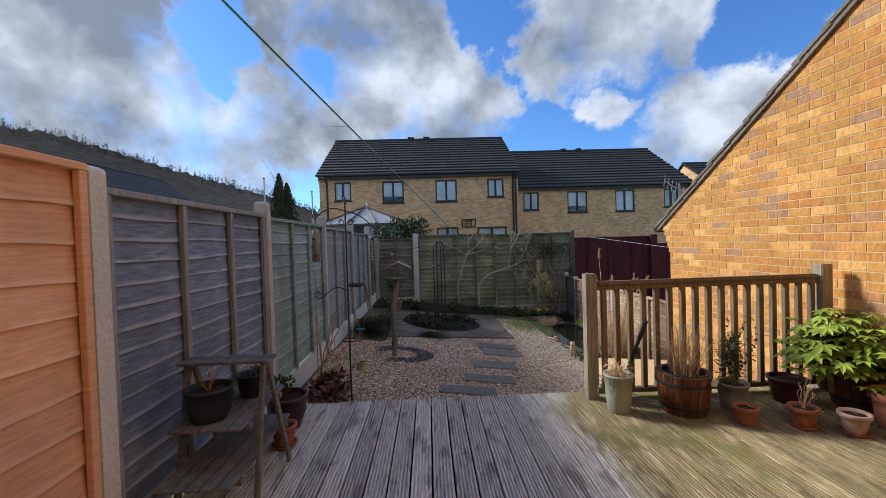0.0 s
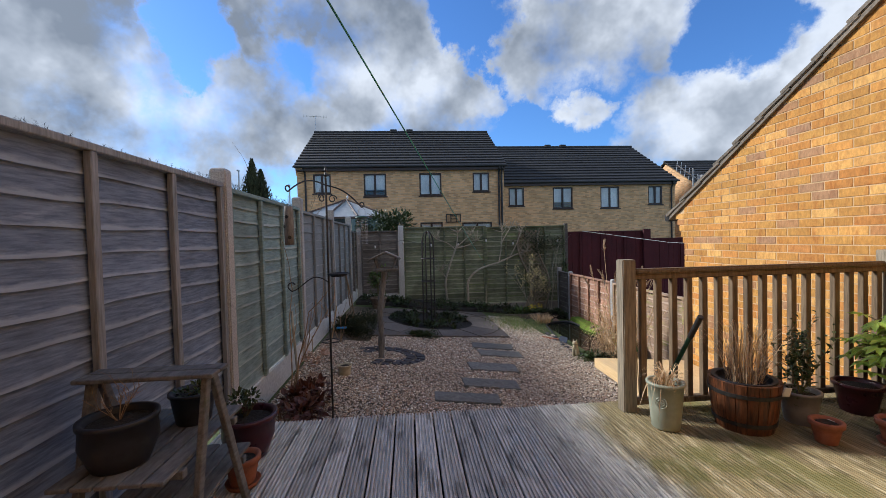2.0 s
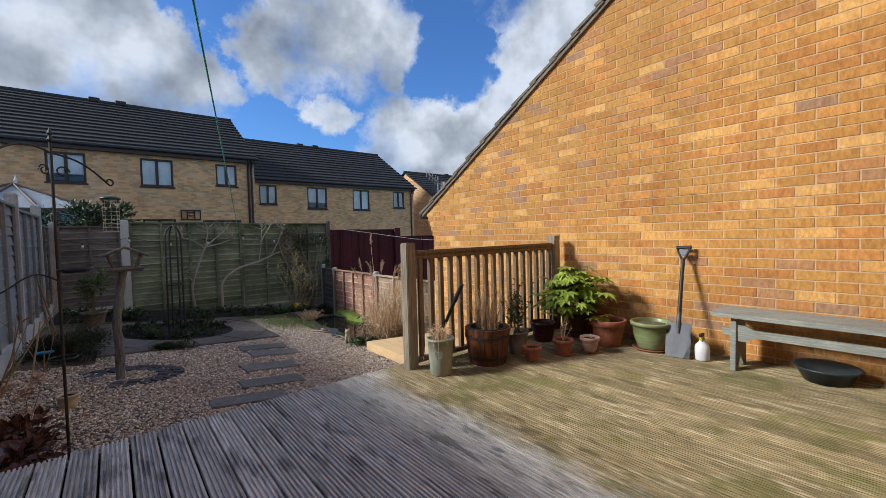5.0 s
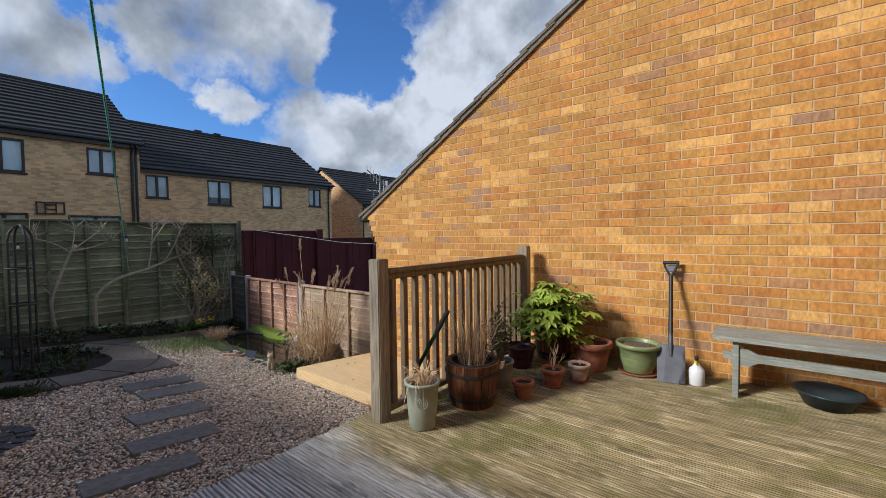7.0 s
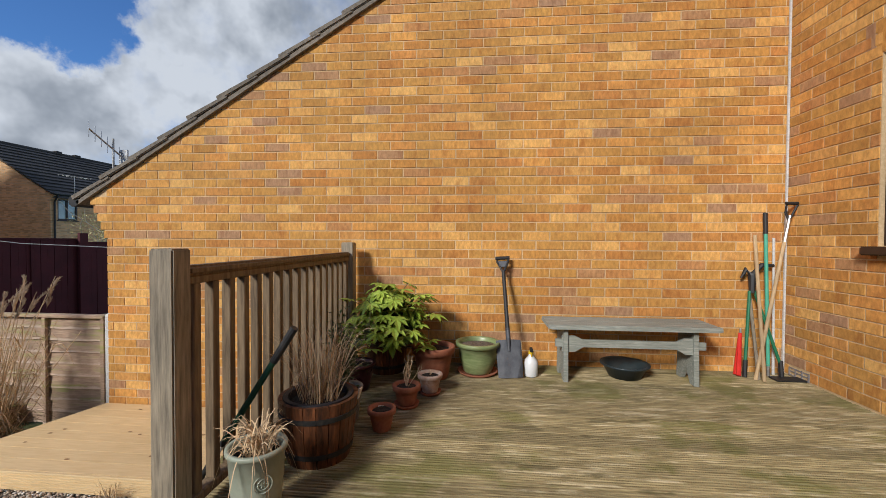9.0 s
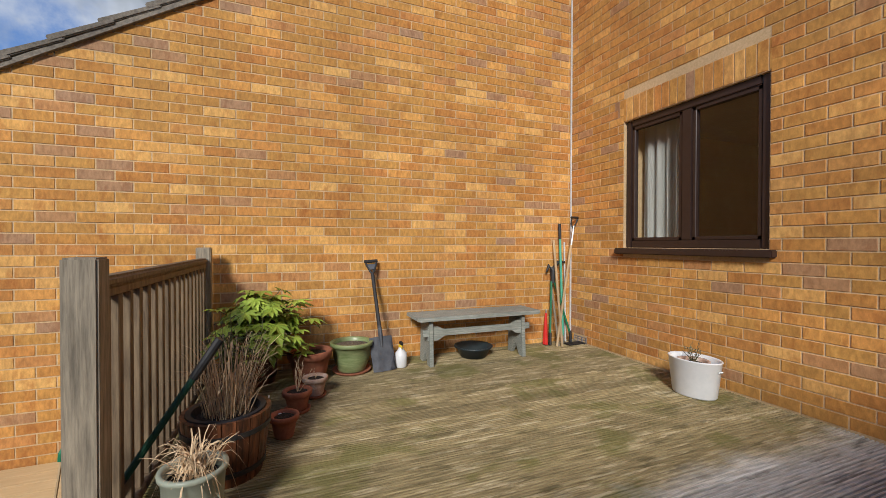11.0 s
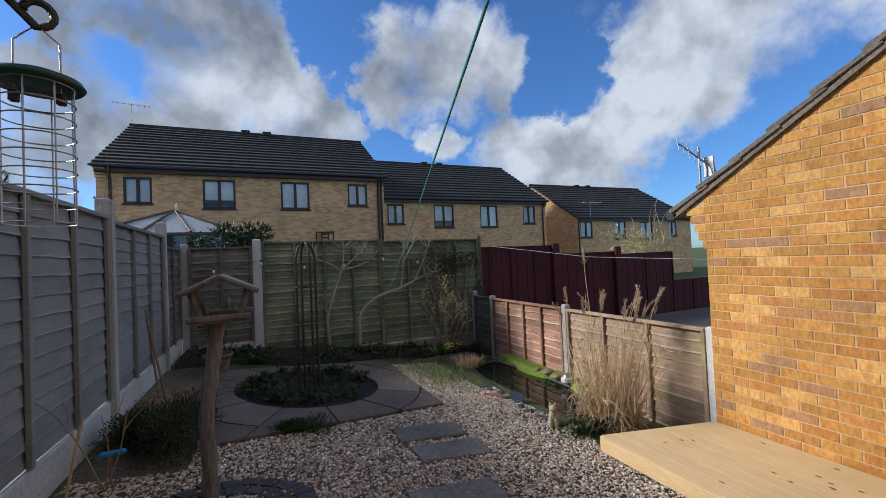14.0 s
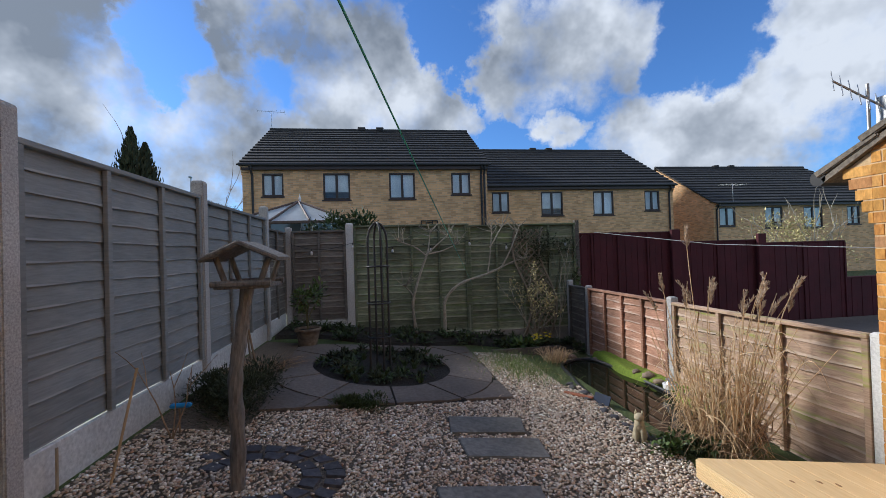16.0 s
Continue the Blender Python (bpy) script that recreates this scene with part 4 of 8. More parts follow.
M["house_brick"] = far_brick("buff house brick", (0.78, 0.49, 0.25), (0.44, 0.25, 0.125), (0.56, 0.44, 0.31))
M["blind"] = material("pale sheet", (0.74, 0.79, 0.84), (0.86, 0.90, 0.93), 6, stretch=(4, 1, 0.5), rough=0.8, bump=0.1, vary=0.15, big=0.2)


def house(label, x0, x1, y, eaves, ridge_y, ridge_z, base, windows, doors=(), n_course=14, pipes=(), vents=(), side_pipe=True):
    h = thing("house", label, "house", "houses behind the gardens", loc=(0, 0, 0))
    back = 2 * ridge_y - y
    # front wall: one sheet of cells round its openings, made thick
    ops = sorted(list(windows) + list(doors))
    us = sorted({x0, x1, *[o[0] for o in ops], *[o[1] for o in ops]})
    vs = sorted({base, eaves, *[o[2] for o in ops], *[o[3] for o in ops]})
    bm = bmesh.new()
    made = {}
    for i in range(len(us) - 1):
        for j in range(len(vs) - 1):
            cu, cv = (us[i] + us[i + 1]) / 2, (vs[j] + vs[j + 1]) / 2
            if any(o[0] < cu < o[1] and o[2] < cv < o[3] for o in ops):
                continue
            ring = []
            for a, b in ((i, j), (i + 1, j), (i + 1, j + 1), (i, j + 1)):
                if (a, b) not in made:
                    made[(a, b)] = bm.verts.new((us[a], y, vs[b]))
                ring.append(made[(a, b)])
            bm.faces.new(ring)
    ext = bmesh.ops.extrude_face_region(bm, geom=bm.faces[:])
    bmesh.ops.translate(bm, verts=[v for v in ext["geom"] if isinstance(v, bmesh.types.BMVert)], vec=(0, 0.25, 0))
    bmesh.ops.recalc_face_normals(bm, faces=bm.faces)
    wall = part("wall", bm, M["house_brick"], h, "buff brick front wall")
    for gx in (x0, x1 - 0.25):
        o = [(y + 0.25, base), (back, base), (back, eaves), (ridge_y, ridge_z - 0.1), (y + 0.25, eaves + 0.1)]
        part("gable", prism(o, "x", gx, gx + 0.25), M["house_brick"], h)
    part("back_wall", box(x0 + 0.25, back - 0.25, base, x1 - 0.25, back, eaves), M["house_brick"], h)
    part("ceiling", box(x0 + 0.25, y + 0.26, eaves - 0.1, x1 - 0.25, back - 0.3, eaves - 0.02), M["blind"], h)
    # pale bluish sheets added behind the panes, which take on their tone
    for k, (a, b, z0, z1) in enumerate(ops):
        cover = (0.0, 0.30, 0.0, 0.0, 0.12)[k % 5]
        part("blind", box(a, y + 0.11, z0 + (z1 - z0) * cover, b, y + 0.12, z1), M["blind"], h, "pale sheet behind the window panes")
    # corbelled kneelers at the eaves
    for gx, s in ((x0, -1), (x1, 1)):
        bm = bmesh.new()
        for k in range(4):
            box(min(gx, gx + s * 0.02), y - 0.05 * (k + 1), eaves - 0.42 + 0.09 * k, max(gx, gx - s * 0.3), y, eaves - 0.34 + 0.09 * k, bm=bm)
        part("kneeler", bm, M["house_brick"], h)
    # roof in lapped courses
    ov = 0.28
    sl = math.atan2(ridge_z - eaves, ridge_y - y)
    run = math.hypot(ridge_z - eaves, ridge_y - y) + ov
    roof_ = part("roof", tube([(x0 - 0.12, ridge_y, ridge_z + 0.08), (x1 + 0.12, ridge_y, ridge_z + 0.08)], 0.11, 10), M["rooftile"], h, "dark brown interlocking tile roof")
    for side in (1, -1):
        for i in range(n_course):
            s0, s1 = run * i / n_course - ov, run * (i + 1) / n_course - ov + 0.08
            pr = []
            for s, hh in ((s0, 0.07), (s1, 0.02), (s1, 0.06), (s0, 0.13)):
                yy = y + s * math.cos(sl) - hh * math.sin(sl)
                zz = eaves + s * math.sin(sl) + hh * math.cos(sl)
                pr.append((yy if side > 0 else 2 * ridge_y - yy, zz))
            part("tile_course", prism(pr, "x", x0 - 0.12, x1 + 0.12), M["rooftile"], roof_)
    for vx in vents:
        part("ridge_vent", box(vx - 0.2, ridge_y - 0.14, ridge_z + 0.05, vx + 0.2, ridge_y + 0.14, ridge_z + 0.26, 0.03), M["rooftile"], roof_)
    part("fascia", box(x0 + 0.02, y - 0.20, eaves - 0.24, x1 - 0.02, y - 0.17, eaves - 0.02), M["brown_pvc"], h, "dark brown fascia board")
    part("soffit", box(x0 + 0.02, y - 0.17, eaves - 0.24, x1 - 0.02, y, eaves - 0.21), M["brown_pvc"], h)
    part("gutter", tube([(x0 - 0.05, y - 0.26, eaves - 0.05), (x1 + 0.05, y - 0.26, eaves - 0.05)], 0.06, 10), M["black_pvc"], h)
    for px in pipes:
        part("downpipe", tube([(px, y - 0.25, eaves - 0.08), (px, y - 0.24, eaves - 0.18), (px, y - 0.07, eaves - 0.45), (px, y - 0.06, base)], 0.045, 8), M["black_pvc"], h)
    for k, (a, b, z0, z1) in enumerate(ops):
        w = part("window", box(a, y + 0.045, z0, b, y + 0.05, z0 + 0.02), M["brown_pvc"], h, "dark brown framed casement window")
        fr = 0.07
        for q in ((a, z0, a + fr, z1), (b - fr, z0, b, z1), (a + fr, z0, b - fr, z0 + fr), (a + fr, z1 - fr, b - fr, z1), ((a + b) / 2 - 0.05, z0 + fr, (a + b) / 2 + 0.05, z1 - fr)):
            part("frame", box(q[0], y + 0.02, q[1], q[2], y + 0.09, q[3], 0.008), M["brown_pvc"], w)
        part("sill", box(a - 0.05, y - 0.05, z0 - 0.06, b + 0.05, y + 0.1, z0 - 0.002, 0.008), M["brown_pvc"], w)
        for q in ((a + fr, (a + b) / 2 - 0.05), ((a + b) / 2 + 0.05, b - fr)):
            part("pane", quads([(q[0], y + 0.06, z0 + fr), (q[1], y + 0.06, z0 + fr), (q[1], y + 0.06, z1 - fr), (q[0], y + 0.06, z1 - fr)], [(0, 1, 2, 3)]), M["glass"], w).visible_shadow = False
    return h


BASE = -1.0
h1 = house("two-storey buff brick terraced house with a dark tiled roof", -5.0, 5.0, 20.83, 4.78, 25.4, 7.50, BASE,
           [(-4.26, -3.43, 3.49, 4.42), (-1.88, -0.80, 3.33, 4.42), (0.80, 1.88, 3.33, 4.42), (3.43, 4.26, 3.49, 4.42)],
           [(0.80, 1.90, 0.7, 2.02), (2.86, 4.36, -0.4, 1.98)], 14, (-4.6, 4.72, 4.86), (-0.52, 0.43))
h2 = house("lower buff brick terraced house with a dark tiled roof", 5.25, 15.7, 23.35, 4.28, 28.1, 7.18, BASE,
           [(5.86, 6.75, 2.94, 3.96), (8.41, 9.57, 2.75, 3.96), (11.21, 12.34, 2.73, 3.96), (14.08, 14.94, 2.91, 3.96)], [], 14, (15.45,), (9.84, 10.9))
h3 = house("far buff brick terraced house with a dark tiled roof", 19.1, 30.5, 24.5, 3.42, 29.2, 6.32, BASE - 0.5,
           [(19.45, 20.5, 2.05, 3.13), (22.4, 23.6, 1.88, 3.13), (25.0, 26.3, 1.85, 3.10), (28.0, 28.9, 2.0, 3.1)], [], 14, (19.25,), (23.6, 24.8))


def aerial(label, base, mast, boom, n, turn, size=0.45):
    a = thing("tv_aerial", label, "aerial", "rooftop aerials", loc=base, rz=turn)
    part("mast", tube([(0, 0, 0), (0, 0, mast)], 0.014 if mast > 0.7 else 0.012, 8), M["steel"], a)
    part("boom", tube([(-boom / 2, 0, mast * 0.94), (boom / 2, 0, mast * 0.94)], 0.009, 6), M["steel"], a)
    for i in range(n):
        x = -boom / 2 + boom * i / (n - 1)
        part("element", tube([(x, -size / 2 * (0.7 + 0.3 * i / n), mast * 0.94), (x, size / 2 * (0.7 + 0.3 * i / n), mast * 0.94)], 0.005, 5), M["steel"], a)
    return a


aerial("grey television aerial on the ridge of the house", (-5.05, 25.4, 7.5), 1.1, 1.3, 8, 10, 0.6)
aerial("grey television aerial against the far roof", (19.9, 24.0, 3.4), 1.0, 1.4, 7, 0, 0.6)

# conservatory with a white glazed roof
M["poly_roof"] = material("white polycarbonate", (0.66, 0.70, 0.74), (0.76, 0.79, 0.82), 5, rough=0.35, bump=0.02, vary=0.06, big=0.06)
cons = thing("conservatory", "conservatory with a white polycarbonate hipped roof", "conservatory", loc=(-2.35, 18.6, 0))
apex0, apex1 = Vector((-0.05, 0.0, 2.95)), Vector((0.05, 2.0, 2.95))
cor = [Vector((-1.75, -1.6, 2.14)), Vector((1.75, -1.6, 2.14)), Vector((1.75, 2.1, 2.14)), Vector((-1.75, 2.1, 2.14))]
for tri in ((cor[0], cor[1], apex0), (cor[1], cor[2], apex1, apex0), (cor[3], cor[0], apex0, apex1)):
    bm = bmesh.new()
    bm.faces.new([bm.verts.new(p) for p in tri])
    bmesh.ops.solidify(bm, geom=bm.faces[:], thickness=0.03)
    part("roof_panel", bm, M["poly_roof"], cons)
M["conserv_bar"] = material("brown glazing bar", (0.09, 0.055, 0.04), (0.14, 0.09, 0.07), 10, rough=0.5, vary=0.05)
for a, b in ((cor[0], apex0), (cor[1], apex0), (apex0, apex1), (cor[0].lerp(cor[1], 0.33), apex0), (cor[0].lerp(cor[1], 0.67), apex0), (cor[0].lerp(cor[3], 0.5), apex0.lerp(apex1, 0.5)), (cor[1].lerp(cor[2], 0.5), apex0.lerp(apex1, 0.5))):
    part("glazing_bar", tube([a + Vector((0, 0, 0.03)), b + Vector((0, 0, 0.03))], 0.035, 6), M["conserv_bar"], cons)
part("finial", lathe([(0.0, 0.0), (0.05, 0.0), (0.03, 0.06), (0.05, 0.12), (0.02, 0.2), (0.0, 0.32)], 10, centre=(0, 0, 2.95)), M["white"], cons)
part("eaves_beam", box(-1.78, -1.66, 2.06, 1.78, -1.56, 2.15, 0.01), M["conserv_bar"], cons)
for x0, x1 in ((-1.75, -0.6), (-0.6, 0.6), (0.6, 1.75)):
    part("glazed_side", box(x0 + 0.03, -1.63, -0.5, x1 - 0.03, -1.59, 2.06), M["glass_far"], cons)
for x0 in (-1.75, -0.6, 0.6, 1.75):
    part("post", box(x0 - 0.04, -1.66, -0.5, x0 + 0.04, -1.56, 2.06, 0.006), M["conserv_bar"], cons)
for sx in (-1.75, 1.75):
    part("glazed_side", box(sx - 0.02, -1.56, -0.5, sx + 0.02, 2.1, 2.06), M["glass_far"], cons)

# neighbour's dark roof and the wooded hill beyond
nh = thing("house", "neighbouring house under a dark tiled roof", "house", "houses behind the gardens")
nroof = part("roof", tube([(-18.5, 2.0, 6.25), (-18.5, 30.0, 6.25)], 0.12, 8), M["rooftile"], nh)
x_e, x_r, z_e, z_r = -13.5, -18.5, 2.6, 6.2
for i in range(15):
    a, b = i / 15, (i + 1) / 15 + 0.01
    o = []
    for s, hh in ((a, 0.05), (b, 0.02), (b, 0.07), (a, 0.11)):
        o.append((x_e + (x_r - x_e) * s, z_e + (z_r - z_e) * s + hh))
    part("tile_course", prism(o, "y", 2.0, 30.0), M["rooftile"], nroof)
part("wall", box(-22.5, 2.3, -0.5, -13.9, 29.7, 2.65), M["house_brick"], nh)
part("roof_back", prism([(-18.5, 6.25), (-23.5, 2.6), (-23.4, 2.5), (-18.5, 6.1)], "y", 2.0, 30.0), M["rooftile"], nh)

M["hill"] = material("wooded winter hill", (0.062, 0.054, 0.045), (0.115, 0.102, 0.083), 0.35, rough=1.0, bump=0.5, vary=0, big=0.3, big_scale=0.02, depth=1.0)
M["hill"].node_tree.nodes["Principled BSDF"].inputs["Specular IOR Level"].default_value = 0.0
bm = bmesh.new()
rows = []
for j in range(14):
    d = j / 13
    row = []
    for i in range(240):
        az = radians(-95 + 90 * i / 239)
        dist = 120 + 190 * d
        hgt = 58 * math.sin(min(1, d * 1.25) * math.pi / 2) * max(0.0, min(1.0, (-2 - math.degrees(az)) / 40)) ** 0.8
        hgt += 2.5 * noise.noise(Vector((math.sin(az) * dist * 0.03, math.cos(az) * dist * 0.03, 1.0))) * d
        if d > 0.5:
            hgt += 2.2 * noise.noise(Vector((i * 0.9, j * 3.1, 4.0))) + 1.2 * noise.noise(Vector((i * 2.3, j * 1.7, 9.0)))
        row.append(bm.verts.new((math.sin(az) * dist, math.cos(az) * dist, hgt - 2)))
    rows.append(row)
for a, b in zip(rows, rows[1:]):
    for i in range(239):
        bm.faces.new((a[i], a[i + 1], b[i + 1], b[i]))
crest = [(v.co.copy(), j) for j in range(6, 14) for v in rows[j]]
tagged(finish("hill", bm, M["hill"], smooth=True), "brown wooded hillside in winter behind the houses", "hill", kind="structure")
# leafless woods over the hill: thin trunks with upswept twigs
rr = random.Random(909)
bm = bmesh.new()
for k in range(2600):
    p, j = rr.choice(crest)
    p = p + Vector((rr.uniform(-2, 2), rr.uniform(-2, 2), -0.5))
    if p.z < 3:
        continue
    H = rr.uniform(2.0, 5.5) * rr.random() ** 0.4
    right = Vector((p.y, -p.x, 0)).normalized()
    stems_ = [(p, p + Vector((0, 0, H)) + right * rr.uniform(-0.5, 0.5), 0.07)]
    for i in range(16):
        q = p + Vector((0, 0, H * rr.uniform(0.25, 0.85)))
        stems_.append((q, q + right * rr.uniform(-1, 1) * H * 0.45 + Vector((0, 0, H * rr.uniform(0.05, 0.30))), 0.06))
    for a_, b_, w_ in stems_:
        bm.faces.new([bm.verts.new(v) for v in (a_ - right * w_, a_ + right * w_, b_)])
tagged(finish("woods", bm, M["hill"]), "bare brown winter woods on the hillside", "woods", kind="stuff")

# ---- more materials ----
M["terracotta"] = material("terracotta", (0.27, 0.090, 0.048), (0.39, 0.150, 0.080), 25, rough=0.85, bump=0.25, vary=0.1, big=0.2, spots=(0.42, 0.27, 0.19), spot_amount=0.18, spot_scale=9)
M["terracotta_white"] = material("lime-bloomed terracotta", (0.42, 0.24, 0.16), (0.62, 0.50, 0.42), 12, rough=0.9, bump=0.25, vary=0.1, big=0.2, spots=(0.70, 0.64, 0.58), spot_amount=0.45, spot_scale=7)
M["glaze_sage"] = material("sage green glaze", (0.30, 0.33, 0.26), (0.38, 0.41, 0.33), 18, rough=0.4, bump=0.08, vary=0.03, big=0.12)
M["glaze_green"] = material("green glaze", (0.16, 0.21, 0.08), (0.30, 0.35, 0.17), 9, stretch=(1, 1, 5), rough=0.35, bump=0.1, vary=0.03, big=0.15)
M["glaze_purple"] = material("dark purple glaze", (0.040, 0.010, 0.018), (0.075, 0.018, 0.030), 12, rough=0.3, bump=0.05, vary=0.03, big=0.15)
M["black_plastic"] = material("black plastic", (0.012, 0.013, 0.018), (0.026, 0.028, 0.036), 25, rough=0.5, bump=0.05, vary=0.05, big=0.1)
M["grey_plastic"] = material("grey plastic pot", (0.20, 0.20, 0.20), (0.28, 0.28, 0.28), 15, rough=0.5, bump=0.05, vary=0.05, big=0.1)
M["barrel"] = material("varnished oak stave", (0.022, 0.009, 0.005), (0.20, 0.070, 0.026), 9, stretch=(5, 5, 0.7), rough=0.5, bump=0.3, vary=0.25, big=0.3, spots=(0.02, 0.010, 0.006), spot_amount=0.45, spot_scale=4)
M["straw"] = material("dry straw", (0.44, 0.30, 0.165), (0.74, 0.56, 0.36), 30, rough=0.8, bump=0.1, vary=0.3, big=0.15)
M["straw_dark"] = material("withered brown stem", (0.19, 0.125, 0.075), (0.36, 0.25, 0.155), 30, rough=0.85, bump=0.1, vary=0.3, big=0.15)
M["fatsia"] = material("glossy fatsia leaf", (0.20, 0.31, 0.03), (0.43, 0.53, 0.085), 10, rough=0.35, bump=0.15, vary=0.3, big=0.2)
M["leaf_dark"] = material("dark evergreen leaf", (0.025, 0.045, 0.012), (0.065, 0.10, 0.028), 14, rough=0.5, bump=0.1, vary=0.35, big=0.2)
M["leaf_mid"] = material("mid green leaf", (0.05, 0.09, 0.02), (0.11, 0.17, 0.045), 14, rough=0.55, bump=0.1, vary=0.35, big=0.2)
M["stem"] = material("green brown stem", (0.10, 0.085, 0.04), (0.17, 0.15, 0.07), 20, rough=0.8, bump=0.2, vary=0.1)
M["bark"] = material("grey brown bark", (0.22, 0.195, 0.15), (0.46, 0.42, 0.34), 20, stretch=(3, 3, 0.7), rough=0.9, bump=0.6, vary=0.08, big=0.25, spots=(0.30, 0.30, 0.24), spot_amount=0.25, spot_scale=8)
M["bench"] = material("grey green painted bench", (0.22, 0.235, 0.205), (0.38, 0.395, 0.345), 10, stretch=(9, 0.8, 9), rough=0.8, bump=0.7, vary=0.1, big=0.2, spots=(0.47, 0.45, 0.39), spot_amount=0.42, spot_scale=5)
M["blade"] = material("spade steel", (0.062, 0.066, 0.078), (0.11, 0.115, 0.13), 15, rough=0.55, bump=0.1, vary=0.03, big=0.25, metallic=0.25, spots=(0.16, 0.10, 0.06), spot_amount=0.2, spot_scale=6)
M["black_grip"] = material("black grip", (0.012, 0.012, 0.013), (0.022, 0.022, 0.024), 30, rough=0.55, bump=0.1, vary=0.05)
M["teal_handle"] = material("mint green handle", (0.07, 0.36, 0.24), (0.10, 0.44, 0.30), 20, rough=0.5, bump=0.05, vary=0.03, big=0.05)
M["green_handle"] = material("dark green handle", (0.01, 0.13, 0.06), (0.02, 0.18, 0.085), 20, rough=0.45, bump=0.05, vary=0.03, big=0.05)
M["bottle_green"] = material("very dark green sleeve", (0.006, 0.045, 0.026), (0.010, 0.07, 0.04), 20, rough=0.45, bump=0.05, vary=0.03, big=0.05)
M["red_handle"] = material("red handle", (0.55, 0.015, 0.012), (0.66, 0.03, 0.02), 20, rough=0.45, bump=0.05, vary=0.03, big=0.05)
M["pale_wood"] = material("worn pale handle", (0.34, 0.23, 0.12), (0.52, 0.38, 0.22), 12, stretch=(5, 5, 0.5), rough=0.7, bump=0.2, vary=0.1)
M["bottle"] = material("translucent white bottle", (0.72, 0.73, 0.74), (0.80, 0.80, 0.80), 10, rough=0.4, bump=0.02, vary=0.02, big=0.04)
M["yellow"] = material("yellow plastic", (0.72, 0.50, 0.02), (0.80, 0.58, 0.04), 10, rough=0.4, bump=0.02, vary=0.02, big=0.04)
M["navy_plastic"] = material("dark blue grey plastic", (0.022, 0.034, 0.040), (0.036, 0.052, 0.060), 15, rough=0.4, bump=0.05, vary=0.03, big=0.08)
M["shelf"] = material("weathered slat", (0.085, 0.086, 0.085), (0.20, 0.20, 0.197), 12, stretch=(4, 1, 4), rough=0.85, bump=0.5, vary=0.15, big=0.2, spots=(0.10, 0.12, 0.07), spot_amount=0.35, spot_scale=4)


# ---- plants ----
def blade(bm, root, tip, width, droop, rr, seg=4):
    """A narrow folded blade from root to tip, bending over."""
    root, tip = Vector(root), Vector(tip)
    side = (tip - root).cross(Vector((0, 0, 1)))
    if side.length < 1e-4:
        side = Vector((1, 0, 0))
    side.normalize()
    side = Matrix.Rotation(rr.uniform(-0.9, 0.9), 3, (tip - root).normalized()) @ side
    prev = None
    for i in range(seg + 1):
        t = i / seg
        p = root.lerp(tip, t) + Vector((0, 0, 1)) * droop * math.sin(t * math.pi) * 0.6 - Vector((0, 0, droop * t * t * 0.4))
        w = width * (1 - t) ** 0.7 * 0.5 + 0.0004
        cur = [bm.verts.new(p - side * w), bm.verts.new(p + Vector((0, 0, w * 0.5))), bm.verts.new(p + side * w)]
        if prev:
            bm.faces.new((prev[0], prev[1], cur[1], cur[0]))
            bm.faces.new((prev[1], prev[2], cur[2], cur[1]))
        prev = cur


def tuft(n, radius, height, spread, width, seed, droop=0.05, base=0.0):
    rr = random.Random(seed)
    bm = bmesh.new()
    for _ in range(n):
        a, r = rr.uniform(0, 2 * math.pi), radius * math.sqrt(rr.random())
        b, s = a + rr.uniform(-0.9, 0.9), spread * rr.random()
        root = (r * math.cos(a), r * math.sin(a), base)
        tip = (r * math.cos(a) + s * math.cos(b), r * math.sin(a) + s * math.sin(b), base + height * rr.uniform(0.45, 1.0))
        blade(bm, root, tip, width, droop * rr.uniform(0.3, 1.5), rr)
    return bm


def leaf(bm, at, along, normal, length, width):
    """A pointed leaf folded along its rib."""
    a = Vector(along).normalized()
    n = Vector(normal)
    s = a.cross(n)
    if s.length < 1e-4:
        s = a.cross(Vector((1, 0, 0.2)))
    s.normalize()
    n = s.cross(a)
    at = Vector(at)
    rib = [bm.verts.new(at), bm.verts.new(at + a * length * 0.5 - n * length * 0.04), bm.verts.new(at + a * length - n * length * 0.16)]
    for k in (-1, 1):
        e = bm.verts.new(at + a * length * 0.32 + s * k * width * 0.5 + n * width * 0.10)
        e2 = bm.verts.new(at + a * length * 0.68 + s * k * width * 0.38 + n * width * 0.03)
        if k < 0:
            bm.faces.new((rib[0], rib[1], e))
            bm.faces.new((rib[1], e2, e))
            bm.faces.new((rib[1], rib[2], e2))
        else:
            bm.faces.new((rib[0], e, rib[1]))
            bm.faces.new((rib[1], e, e2))
            bm.faces.new((rib[1], e2, rib[2]))


